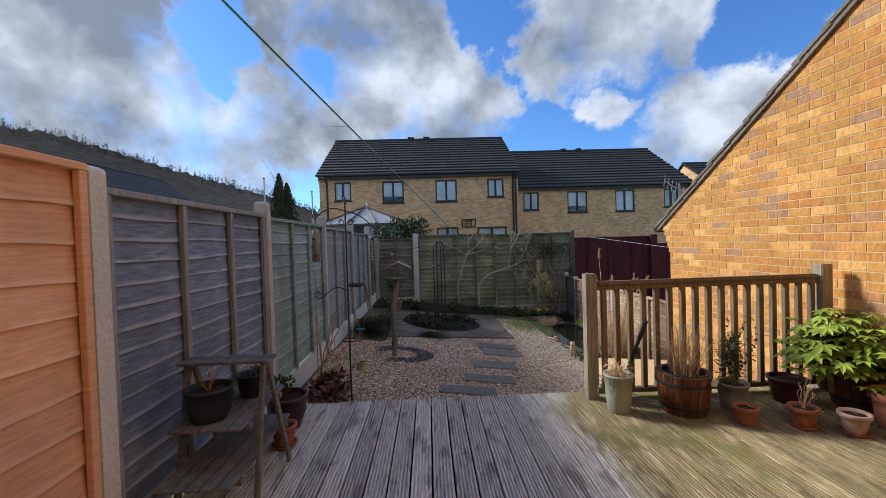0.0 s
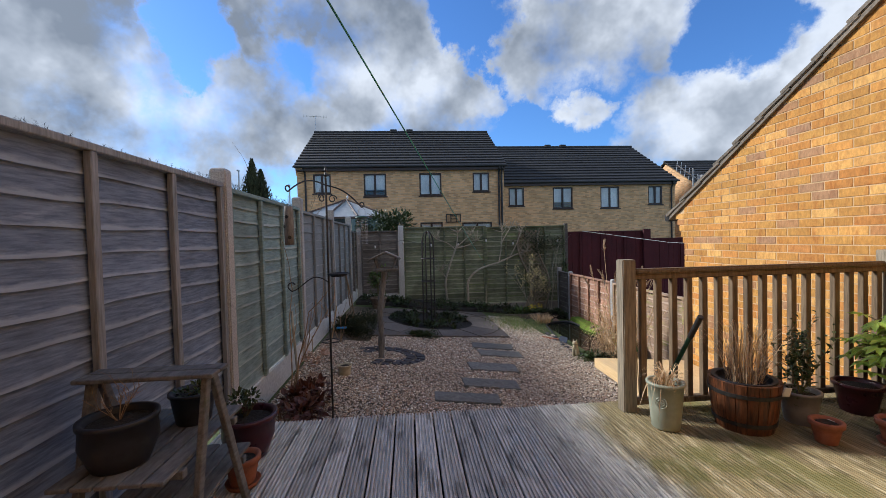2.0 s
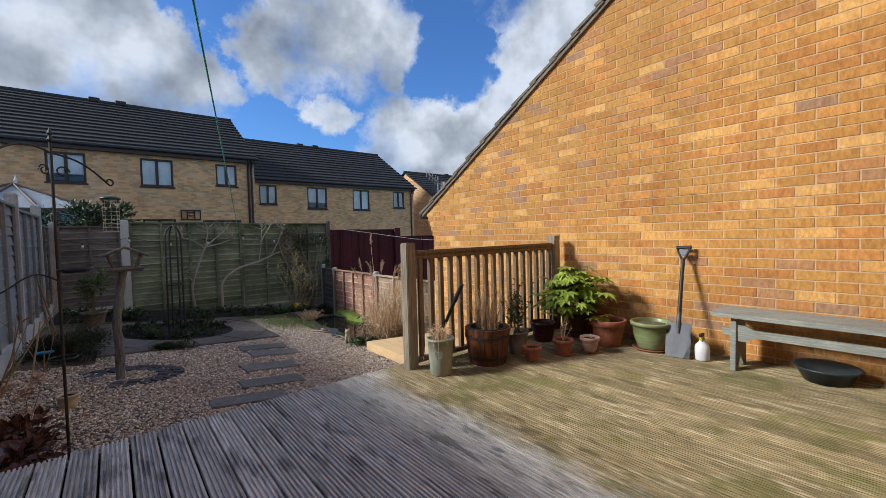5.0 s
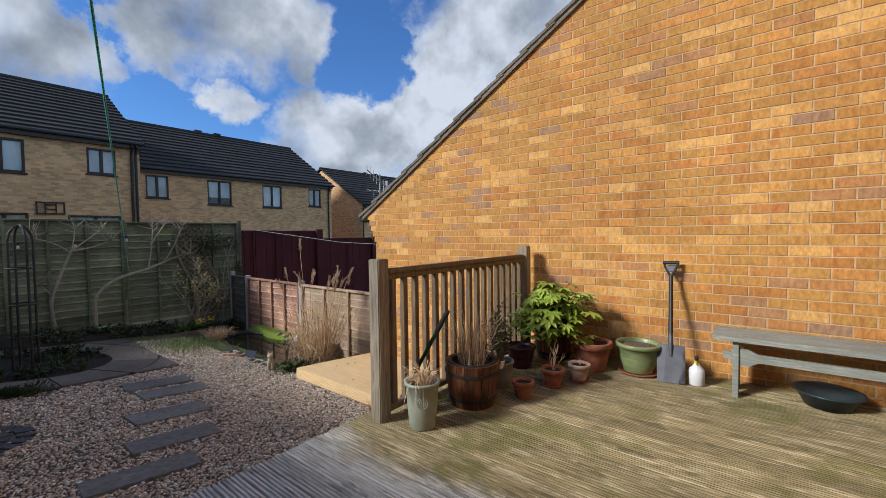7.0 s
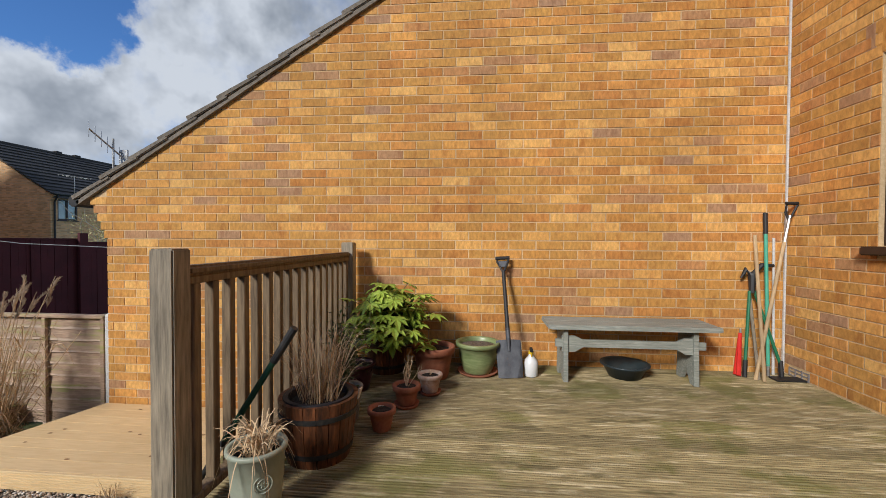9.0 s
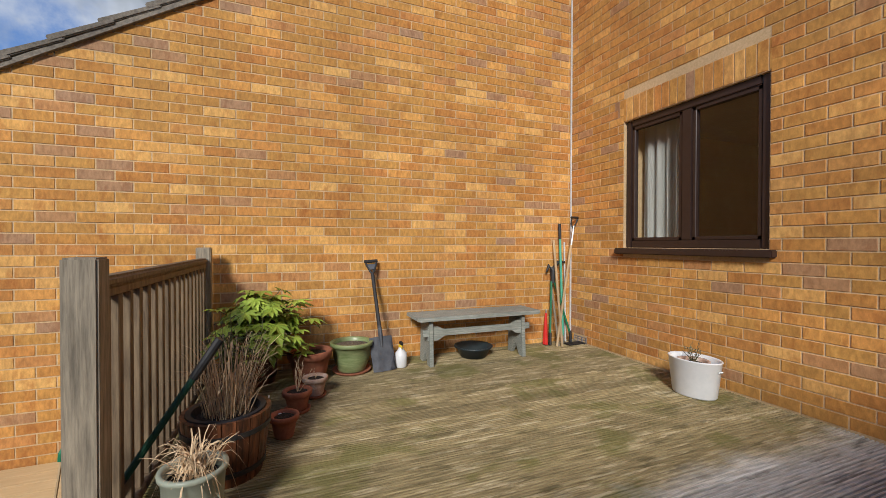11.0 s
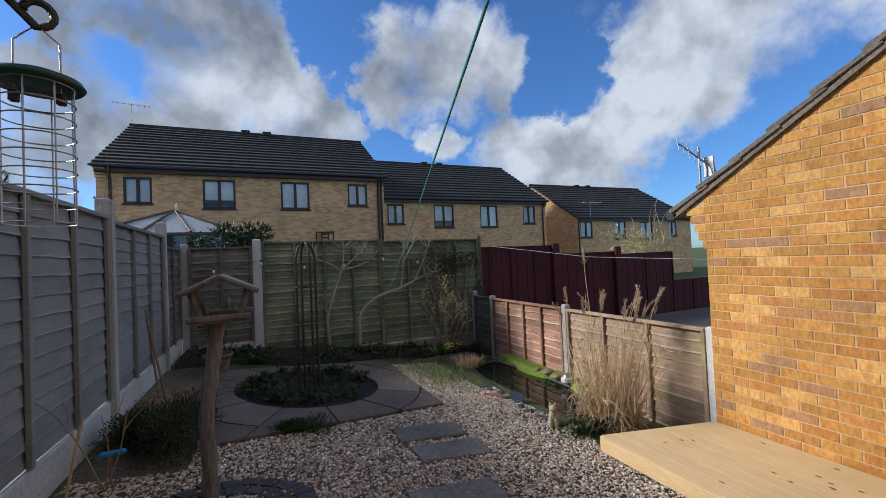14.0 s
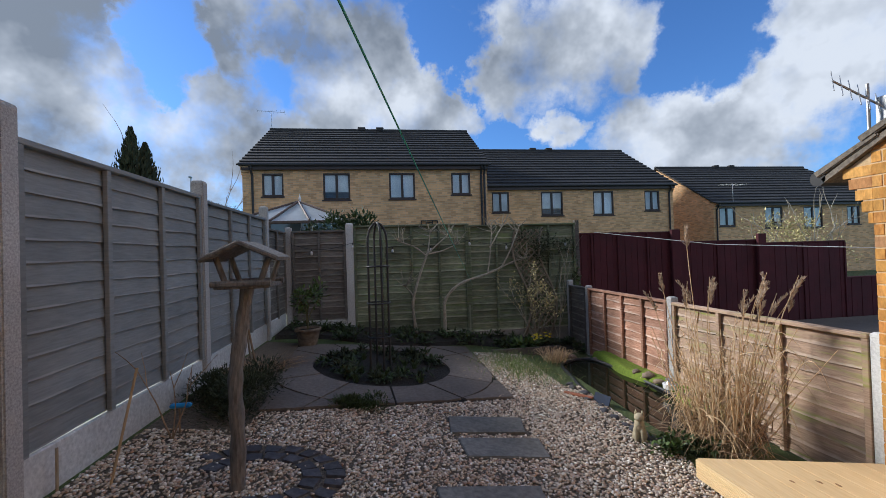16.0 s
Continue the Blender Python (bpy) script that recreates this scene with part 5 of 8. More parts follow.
def leaves_cloud(n, centre, radii, length, width, seed, bm=None, hollow=0.35, lobes=5, up=0.3):
    """Leaves over several uneven lobes round a centre."""
    rr = random.Random(seed)
    bm = bm or bmesh.new()
    c = Vector(centre)
    knots = [(Vector((rr.uniform(-1, 1) * radii[0] * 0.6, rr.uniform(-1, 1) * radii[1] * 0.6, rr.uniform(-0.8, 1) * radii[2] * 0.6)), rr.uniform(0.35, 0.65)) for _ in range(lobes)]
    for _ in range(n):
        k, s = rr.choice(knots)
        d = Vector((rr.gauss(0, 1), rr.gauss(0, 1), rr.gauss(0, 1))).normalized()
        q = rr.uniform(hollow, 1.0)
        p = c + k + Vector((d.x * radii[0], d.y * radii[1], d.z * radii[2])) * s * q
        out = (d + Vector((rr.uniform(-0.6, 0.6), rr.uniform(-0.6, 0.6), rr.uniform(-0.3, 0.6) + up))).normalized()
        L = length * rr.uniform(0.6, 1.25)
        leaf(bm, p, out, Vector((rr.uniform(-0.5, 0.5), rr.uniform(-0.5, 0.5), 1)), L, width * rr.uniform(0.7, 1.2))
    return bm


def twigs(n, root, height, spread, r0, seed, forks=2, bm=None, sides=4):
    """Thin branching stems rising from a point; returns the mesh and the tips."""
    rr = random.Random(seed)
    bm = bm or bmesh.new()
    tips = []

    def grow(p, d, length, r, level):
        pts, rad = [p], [r]
        q = p.copy()
        for i in range(4):
            d = (d + Vector((rr.uniform(-0.22, 0.22), rr.uniform(-0.22, 0.22), rr.uniform(-0.08, 0.14)))).normalized()
            q = q + d * length / 4
            pts.append(q.copy())
            rad.append(r * (1 - 0.16 * (i + 1)))
            if level and i >= 1 and rr.random() < 0.75:
                side = Vector((rr.uniform(-1, 1), rr.uniform(-1, 1), rr.uniform(0, 0.9))).normalized()
                grow(q.copy(), (d + side * 0.9).normalized(), length * rr.uniform(0.35, 0.6), r * 0.6, level - 1)
        tube(pts, rad, sides, bm)
        tips.append((q, d))
    for _ in range(n):
        a = rr.uniform(0, 2 * math.pi)
        d = Vector((math.cos(a) * spread * rr.random(), math.sin(a) * spread * rr.random(), 1)).normalized()
        grow(Vector(root), d, height * rr.uniform(0.6, 1.0), r0, forks)
    return bm, tips


# ---- pots ----
def pot(label, x, y, r1, r0, h, mt, rim=0.02, rim_h=0.03, z=0.0, soil=True, saucer=None, group="pots on the deck", squash=(1, 1), belly=0.0, soil_mt=None, name="plant_pot"):
    p = thing(name, label, "plant pot", group, loc=(x, y, z))
    s = 0.014 if saucer else 0.0
    mid = (r0 + r1) / 2 + belly
    prof = [(0.0, s), (r0 * 0.96, s), (r0, s + 0.006), (mid, s + h * 0.5), (r1 - rim * 0.3, s + h - rim_h), (r1 + rim * 0.45, s + h - rim_h + 0.003), (r1 + rim * 0.55, s + h - 0.006), (r1 + rim * 0.4, s + h), (r1 - 0.008, s + h), (r1 - 0.014, s + h - 0.008), (r1 - 0.02, s + h * 0.84), (mid - 0.02, s + h * 0.5)]
    part("body", lathe(prof, 32, squash=squash), mt, p, smooth=True)
    if soil:
        rr = random.Random(int(x * 100))
        part("soil", lathe([(0, s + h * 0.90), (r1 * 0.5, s + h * 0.88 + rr.uniform(0, 0.01)), (r1 - 0.017, s + h * 0.86)], 20, squash=squash), soil_mt or M["soil"], p)
    if saucer:
        part("saucer", lathe([(0, 0.0), (r0 * 1.25, 0.0), (r0 * 1.42, 0.022), (r0 * 1.36, 0.022), (r0 * 1.2, 0.010), (0, 0.010)], 28), saucer, p, "terracotta saucer", smooth=True)
    return p


# railing at the deck's edge
RAIL_Y = 3.735
rail = thing("railing", "brown stained timber deck railing with square balusters", "railing")


def rail_post(x, w=0.098, top=1.045):
    bm = box(x - w / 2, RAIL_Y - w / 2, -0.6, x + w / 2, RAIL_Y + w / 2, top, 0.006, seg=2)
    return part("post", bm, M["post_wood"], rail, "grey weathered square post")


rail_post(1.665, 0.092, 1.03)
rail_post(3.655)
part("handrail", box(1.718, RAIL_Y - 0.032, 0.925, 3.606, RAIL_Y + 0.032, 0.965, 0.012, seg=3), M["rail_wood"], rail)
part("handrail_fillet", box(1.718, RAIL_Y - 0.022, 0.893, 3.606, RAIL_Y + 0.022, 0.924, 0.004), M["rail_wood"], rail)
part("bottom_rail", box(1.718, RAIL_Y - 0.028, 0.035, 3.606, RAIL_Y + 0.028, 0.075, 0.006), M["rail_wood"], rail)
bal = mesh_of(box(-0.02, -0.02, 0.0, 0.02, 0.02, 0.818, 0.003), "baluster", M["rail_wood"])
nb = 17
for i in range(nb):
    shared("baluster", bal, pose(1.718 + (3.606 - 1.718) * (i + 0.55) / nb, RAIL_Y, 0.0755, rz=random.Random(i).uniform(-2, 2)), rail)

# sage glazed pot with withered stems and a round relief
p = pot("sage green glazed pot with withered brown stems", 1.765, 3.47, 0.105, 0.082, 0.285, M["glaze_sage"], 0.012, 0.02)
rr = random.Random(5)
bm = bmesh.new()
for i in range(90):
    a = rr.uniform(0, 6.28)
    r = rr.uniform(0, 0.06)
    e = rr.uniform(0, 6.28)
    L = rr.uniform(0.05, 0.16)
    hgt = rr.uniform(0.03, 0.16)
    blade(bm, (r * math.cos(a), r * math.sin(a), 0.25), (r * math.cos(a) + L * math.cos(e), r * math.sin(a) + L * math.sin(e), 0.25 + hgt), 0.006, rr.uniform(0.02, 0.14), rr, 5)
for i in range(16):
    a = rr.uniform(0, 6.28)
    blade(bm, (0.05 * math.cos(a), 0.05 * math.sin(a), 0.26), (0.16 * math.cos(a), 0.16 * math.sin(a), rr.uniform(0.08, 0.2)), 0.005, 0.12, rr, 6)
part("withered_growth", bm, M["straw"], p)
bm = bmesh.new()
for r, n in ((0.032, 20), (0.019, 14)):
    tube([(math.cos(2 * math.pi * k / n) * r, 0, math.sin(2 * math.pi * k / n) * r) for k in range(n + 1)], 0.003, 5, bm, cap=False)
for k in range(6):
    tube([(0.004 * math.cos(k), 0, 0.004 * math.sin(k)), (0.014 * math.cos(k * 1.05), 0, 0.014 * math.sin(k * 1.05))], 0.0025, 5, bm)
ob = part("medallion", bm, M["glaze_sage"], p, "round relief in the glaze")
dv = Vector((-0.035 - 1.765, 1.85 - 3.47, 0)).normalized()
ob.matrix_local = Matrix.Translation((dv.x * 0.096, dv.y * 0.096, 0.175)) @ Matrix.Rotation(math.atan2(-dv.x, dv.y) + math.pi, 4, "Z") @ Matrix.Rotation(radians(-4), 4, "X")

# half barrel with dry grass in it
barrel_x, barrel_y = 2.24, 3.42


def half_barrel(label, x, y, r1, r0, h, n=20, liner=True):
    b = thing("half_barrel", label, "planter", "half barrels", loc=(x, y, 0))
    for i in range(n):
        a0, a1 = 2 * math.pi * (i + 0.03) / n, 2 * math.pi * (i + 0.97) / n
        bm = bmesh.new()
        ring = []
        for z, r in ((0.0, r0), (h * 0.35, r0 + (r1 - r0) * 0.5), (h, r1)):
            row = []
            for a, q in ((a0, r), ((a0 + a1) / 2, r * 1.006), (a1, r), (a1, r - 0.018), (a0, r - 0.018)):
                row.append(bm.verts.new((q * math.cos(a), q * math.sin(a), z)))
            ring.append(row)
        for s, t in zip(ring, ring[1:]):
            for k in range(5):
                bm.faces.new((s[k], s[(k + 1) % 5], t[(k + 1) % 5], t[k]))
        bm.faces.new(ring[0][::-1])
        bm.faces.new(ring[-1])
        part("stave", bm, M["barrel"], b)
    for z, hh in ((0.74, 0.022), (0.16, 0.022)):
        r = r0 + (r1 - r0) * (z + 0.12)
        part("hoop", lathe([(r - 0.003, h * z), (r + 0.006, h * z), (r + 0.007, h * z + hh), (r - 0.003, h * z + hh)], 40), M["metal_black"], b, "dark iron hoop")
    if liner:
        part("liner", lathe([(r1 - 0.055, h * 0.9), (r1 - 0.045, h + 0.004), (r1 - 0.022, h + 0.006), (r1 - 0.02, h * 0.9)], 36), M["black_plastic"], b, "black plastic liner")
    part("soil", lathe([(0, h * 0.93), (r1 * 0.5, h * 0.92), (r1 - 0.03, h * 0.9)], 24), M["soil"], b)
    return b


b = half_barrel("varnished half barrel planter with dry straw grass", barrel_x, barrel_y, 0.19, 0.15, 0.30)
part("dry_grass", tuft(170, 0.09, 0.46, 0.23, 0.0030, 11, 0.16, 0.27), M["straw"], b)
part("dead_growth", tuft(45, 0.10, 0.24, 0.20, 0.004, 12, 0.10, 0.27), M["straw_dark"], b)
part("plant_tag", box(0.07, -0.10, 0.28, 0.115, -0.094, 0.335), M["white"], b, "white plastic plant tag").rotation_euler = (0.25, 0.1, 0)

# grey bucket with a small evergreen, and the other pots
p = pot("grey plastic pot with a small leafy evergreen", 2.62, 3.42, 0.105, 0.08, 0.20, M["grey_plastic"], 0.01, 0.02)
bm, tips = twigs(9, (0, 0, 0.16), 0.42, 0.35, 0.004, 21, 1)
part("bare_growth", bm, M["stem"], p)
bm = bmesh.new()
rr = random.Random(22)
for q, d in tips:
    for k in range(7):
        o = q - d * 0.05 * k
        leaf(bm, o, Vector((rr.uniform(-1, 1), rr.uniform(-1, 1), rr.uniform(0, 0.8))), (0, 0, 1), 0.045, 0.018)
leaves_cloud(220, (0, 0, 0.36), (0.13, 0.13, 0.22), 0.042, 0.017, 23, bm)
part("foliage", bm, M["leaf_dark"], p)
p = pot("small plain terracotta pot with bare soil", 2.52, 3.17, 0.073, 0.05, 0.125, M["terracotta"], 0.014, 0.03)
part("plant_tag", box(0.01, 0.0, 0.105, 0.05, 0.03, 0.114), M["white"], p, "pale plastic tag")
p = pot("terracotta pot with bare twigs on a saucer", 2.86, 3.09, 0.083, 0.058, 0.125, M["terracotta"], 0.016, 0.035, saucer=M["terracotta"])
bm, tips = twigs(7, (0, 0, 0.11), 0.16, 0.55, 0.0035, 31, 2)
part("twigs", bm, M["straw"], p)
p = pot("lime-bloomed terracotta pot on a saucer", 3.085, 2.965, 0.08, 0.055, 0.125, M["terracotta_white"], 0.014, 0.03, saucer=M["terracotta"])
bm, tips = twigs(4, (0, 0, 0.11), 0.05, 0.8, 0.003, 33, 1)
part("twigs", bm, M["straw"], p)
pot("dark purple glazed pot beside the railing", 3.12, 3.50, 0.125, 0.09, 0.19, M["glaze_purple"], 0.016, 0.025)
pot("large empty terracotta pot by the brick wall", 3.43, 2.98, 0.158, 0.115, 0.245, M["terracotta"], 0.02, 0.055)
pot("large green glazed pot on a saucer by the brick wall", 3.565, 2.635, 0.165, 0.115, 0.24, M["glaze_green"], 0.028, 0.035, saucer=M["terracotta"], belly=0.012, soil_mt=M["gravel_bed"])

# fatsia in a wooden tub
b = half_barrel("wooden tub with a bushy green fatsia", 3.56, 3.38, 0.17, 0.145, 0.30, 18, liner=False)
rr = random.Random(77)
stems, lf = bmesh.new(), bmesh.new()


def fatsia_leaf(bm, at, out, size):
    """A hand-shaped leaf of seven pointed lobes, drooping a little."""
    out = Vector(out).normalized()
    side = out.cross(Vector((0, 0, 1)))
    side = side.normalized() if side.length > 1e-3 else Vector((1, 0, 0))
    nrm_ = side.cross(out).normalized()
    c = bm.verts.new(at)
    ring = []
    for k in range(7):
        a = radians(-126 + 42 * k)
        L = size * (1.0 - 0.10 * abs(k - 3)) * rr.uniform(0.9, 1.05)
        d = out * math.cos(a) + side * math.sin(a)
        tip = Vector(at) + d * L - nrm_ * L * 0.22
        a0, a1 = a - radians(18), a + radians(18)
        l = Vector(at) + (out * math.cos(a0) + side * math.sin(a0)) * L * 0.62 - nrm_ * L * 0.02
        r = Vector(at) + (out * math.cos(a1) + side * math.sin(a1)) * L * 0.62 - nrm_ * L * 0.02
        m = Vector(at) + d * L * 0.55 - nrm_ * L * 0.09
        ring.append((bm.verts.new(l), bm.verts.new(tip), bm.verts.new(r), bm.verts.new(m)))
    for k, (l, t, r, m) in enumerate(ring):
        bm.faces.new((c, l, m))
        bm.faces.new((c, m, r))
        bm.faces.new((l, t, m))
        bm.faces.new((m, t, r))
    for k in range(6):
        v = bm.verts.new(Vector(at).lerp((ring[k][2].co + ring[k + 1][0].co) / 2, 0.62))
        bm.faces.new((c, ring[k][2], v))
        bm.faces.new((c, v, ring[k + 1][0]))


for i in range(190):
    a = rr.uniform(0, 2 * math.pi)
    el = rr.uniform(-0.5, 1.35)
    R = rr.uniform(0.18, 0.40)
    o = Vector((-0.15 + math.cos(a) * math.cos(el) * R * 0.95, -0.05 + math.sin(a) * math.cos(el) * R * 0.95, 0.40 + math.sin(el) * R * 0.9))
    if o.x > 0.16:
        o.x = 0.16 - rr.uniform(0, 0.05)
    if o.y > 0.24:
        o.y = 0.24
    root = Vector((rr.uniform(-0.05, 0.03), rr.uniform(-0.04, 0.04), 0.27))
    knee = Vector((o.x * 0.55, o.y * 0.55, o.z * 0.85))
    tube([root, knee, o], [0.006, 0.004, 0.003], 5, stems)
    d = Vector((math.cos(a), math.sin(a), rr.uniform(-0.7, 0.25)))
    fatsia_leaf(lf, o, d, rr.uniform(0.08, 0.14))
part("branching", stems, M["stem"], b)
part("foliage", lf, M["fatsia"], b, "bright green hand-shaped leaves")

# spade leaning on the wall
sp = thing("spade", "black-shafted garden spade leaning on the brick wall", "spade", loc=(3.44, 2.378, 0.003), rz=0)
bm = bmesh.new()
pts = [(-0.095, 0.0), (-0.05, -0.004), (0.05, -0.004), (0.095, 0.0), (0.10, 0.14), (0.098, 0.285), (0.03, 0.29), (0, 0.29), (-0.03, 0.29), (-0.098, 0.285), (-0.10, 0.14)]
f0 = [bm.verts.new((0.0 + 0.10 * 0 + 0.02 * abs(u) * 3, u, v)) for u, v in pts]
bm.faces.new(f0)
bmesh.ops.solidify(bm, geom=bm.faces[:], thickness=0.004)
tilt = pose(0, 0, 0.004, -3.2, 19.5, 0)
ob = part("blade", bm, M["blade"], sp)
ob.matrix_local = tilt
ob = part("socket", tube([(0.0, 0, 0.20), (-0.004, 0, 0.30), (-0.004, 0, 0.38)], [0.010, 0.019, 0.018], 10), M["blade"], sp)
ob.matrix_local = tilt
ob = part("shaft", tube([(-0.004, 0, 0.36), (-0.004, 0.0, 0.55), (0.0, 0, 0.86)], [0.018, 0.016, 0.016], 12), M["black_grip"], sp, "black shaft")
ob.matrix_local = tilt
bm = bmesh.new()
for k in (-1, 1):
    tube([(0, 0, 0.84), (0, k * 0.02, 0.88), (0, k * 0.045, 0.935), (0, k * 0.048, 0.965)], 0.010, 8, bm)
tube([(0, -0.06, 0.968), (0, 0.06, 0.968)], 0.015, 10, bm)
ob = part("handle", bm, M["black_grip"], sp, "steel-rimmed black D handle")
ob.matrix_local = tilt
ob = part("handle_plate", prism([(-0.03, 0.89), (0.03, 0.89), (0.042, 0.94), (-0.042, 0.94)], "x", -0.004, 0.004), M["blade"], sp)
ob.matrix_local = tilt

# spray bottle
sb = thing("spray_bottle", "white plastic spray bottle with a yellow and black head", "bottle", loc=(3.53, 2.215, 0.0))
part("bottle", lathe([(0, 0), (0.050, 0.0), (0.054, 0.006), (0.054, 0.10), (0.048, 0.125), (0.022, 0.155), (0.017, 0.172), (0.0, 0.172)], 24), M["bottle"], sb, smooth=True)
part("collar", lathe([(0.0, 0.172), (0.02, 0.172), (0.02, 0.195), (0.0, 0.195)], 14), M["yellow"], sb, "yellow collar")
part("nozzle", box(-0.045, -0.012, 0.195, 0.02, 0.012, 0.222, 0.005), M["black_grip"], sb)
part("trigger", tube([(-0.025, 0, 0.20), (-0.035, 0, 0.18), (-0.028, 0, 0.16)], 0.005, 6), M["yellow"], sb)

# bench
be = thing("bench", "grey green painted wooden bench against the brick wall", "bench")
by0, by1, bx0, bx1 = 0.87, 2.11, 3.37, 3.71
for k, (a, c) in enumerate(((bx0, bx0 + 0.165), (bx0 + 0.172, bx1))):
    part("seat_board", prism([(by0 + 0.03, 0), (by1 - 0.03, 0), (by1, 0.008), (by1 - 0.004, 0.036), (by0 + 0.004, 0.036), (by0, 0.008)], "x", a, c), M["bench"], be).location = (0, 0, 0.405)
for y in (1.03, 1.97):
    bm = prism([(bx0 + 0.03, 0.0), (bx0 + 0.10, 0.0), ((bx0 + bx1) / 2, 0.12), (bx1 - 0.10, 0.0), (bx1 - 0.03, 0.0), (bx1 - 0.05, 0.404), (bx0 + 0.05, 0.404)], "y", y - 0.018, y + 0.018)
    bmesh.ops.bevel(bm, geom=list(bm.edges), offset=0.003, affect="EDGES")
    part("leg", bm, M["bench"], be)
sx_ = (bx0 + bx1) / 2
part("stretcher", prism([(0.955, 0.262), (1.005, 0.262), (1.005, 0.225), (1.10, 0.225), (1.16, 0.262), (1.84, 0.262), (1.90, 0.225), (1.995, 0.225), (1.995, 0.262), (2.045, 0.262), (2.045, 0.318), (1.995, 0.318), (1.995, 0.345), (1.90, 0.345), (1.84, 0.318), (1.16, 0.318), (1.10, 0.345), (1.005, 0.345), (1.005, 0.318), (0.955, 0.318)], "x", sx_ - 0.11, sx_ - 0.085), M["bench"], be)
bowl = thing("bowl", "shallow dark blue grey plastic bowl under the bench", "bowl", loc=(3.60, 1.475, 0.0))
part("basin", lathe([(0, 0.0), (0.12, 0.0), (0.165, 0.085), (0.185, 0.095), (0.185, 0.105), (0.16, 0.10), (0.115, 0.012), (0, 0.01)], 36), M["navy_plastic"], bowl, smooth=True)


# long-handled tools in the corner
def tool(name, label, foot, head, grip=None):
    t = thing(name, label, "garden tool", "tools in the corner", loc=foot)
    return t, Vector(head) - Vector(foot)


t, v = tool("hoe", "long mint green handled hoe leaning in the corner", (3.70, 0.34, 0.006), (3.765, 0.345, 1.30))
part("handle", tube([v * 0.06, v * 0.88], 0.013, 10), M["teal_handle"], t)
part("grip", tube([v * 0.87, v], 0.016, 10), M["black_grip"], t, "black rubber grip")
part("head", tube([(0, 0, 0.0), v * 0.06, v * 0.07], [0.012, 0.012, 0.014], 8), M["steel"], t)
t, v = tool("loppers", "long green handled loppers with black blades upright", (3.66, 0.50, 0.006), (3.77, 0.43, 0.86))
for k in (-1, 1):
    w = Vector((0.0, k * 0.018, 0))
    foot = Vector((0, 0.04 if k > 0 else -0.22, 0))
    part("handle", tube([foot + v * 0.12, v * 0.78 + w], 0.012, 8), M["green_handle"], t)
    part("grip", tube([foot * 1.05, foot + v * 0.15], 0.017, 8), M["black_grip"], t, "black grip")
bm = tube([v * 0.76, v * 0.93, v * 0.98 + Vector((0, 0.05, 0.0)), v * 0.96 + Vector((0, 0.085, -0.05))], [0.02, 0.03, 0.022, 0.008], 8)
part("jaw", bm, M["black_grip"], t)
part("jaw", tube([v * 0.93, v * 1.0 + Vector((0, -0.07, 0.02)), v * 1.02 + Vector((0, -0.16, 0.0))], [0.02, 0.02, 0.012], 8), M["black_grip"], t)
t, v = tool("shears", "red handled shears standing against the wall", (3.68, 0.575, 0.006), (3.79, 0.50, 0.36))
part("handle", tube([Vector((0, 0, 0)), v * 0.9], [0.018, 0.013], 8), M["red_handle"], t)
part("handle", tube([Vector((0.03, 0.005, 0)), v * 0.9], [0.018, 0.013], 8), M["red_handle"], t)
part("blade", tube([v * 0.88, v], [0.012, 0.006], 6), M["steel"], t)
t, v = tool("broom_handle", "worn pale wooden pole leaning on the wall", (3.56, 0.46, 0.003), (3.79, 0.405, 1.12))
part("shaft", tube([(0, 0, 0), v], 0.013, 10), M["pale_wood"], t)
t, v = tool("wooden_stake", "short grey wooden stake", (3.60, 0.475, 0.003), (3.78, 0.445, 0.66))
part("shaft", tube([(0, 0, 0), v], 0.012, 8), M["post_wood"], t)
t, v = tool("cane", "pale thin cane standing in the corner", (3.75, 0.27, 0.003), (3.79, 0.26, 1.1))
part("shaft", tube([(0, 0, 0), v], 0.010, 8), M["concrete_pale"], t)
t, v = tool("shovel", "wooden shafted shovel upside down in the corner", (3.60, 0.50, 0.003), (3.70, 0.19, 1.37))
part("shaft", tube([(0.0, 0.0, 0), v * 0.8], 0.013, 10), M["pale_wood"], t)
part("socket", tube([v * 0.78, v * 0.93], [0.014, 0.010], 8), M["steel"], t)
bm = bmesh.new()
for k in (-1, 1):
    tube([v * 0.9, v * 0.95 + Vector((0.012, k * 0.03, 0)), v * 0.99 + Vector((0, k * 0.04, 0))], 0.008, 6, bm)
tube([v + Vector((0, -0.05, 0)), v + Vector((0, 0.05, 0))], 0.013, 8, bm)
part("handle", bm, M["black_grip"], t)
part("foot_plate", box(-0.03, -0.36, 0.0, 0.07, -0.14, 0.012, 0.003), M["black_grip"], t)

# air brick low in the house wall
M["air"] = material("grey air brick", (0.20, 0.18, 0.18), (0.30, 0.27, 0.26), 30, rough=0.8, vary=0.05)
ab = thing("air_brick", "grey plastic air brick set low in the brickwork", "vent", kind="structure")
part("back", box(3.555, HOUSE_Y - 0.02, 0.006, 3.755, HOUSE_Y - 0.006, 0.07), M["black_grip"], ab)
for k in range(4):
    part("bar", box(3.555 + 0.0633 * k, HOUSE_Y - 0.006, 0.006, 3.565 + 0.0633 * k, HOUSE_Y + 0.003, 0.07), M["air"], ab)
for z in (0.006, 0.036, 0.063):
    part("bar", box(3.555, HOUSE_Y - 0.006, z, 3.755, HOUSE_Y + 0.002, z + 0.007), M["air"], ab)

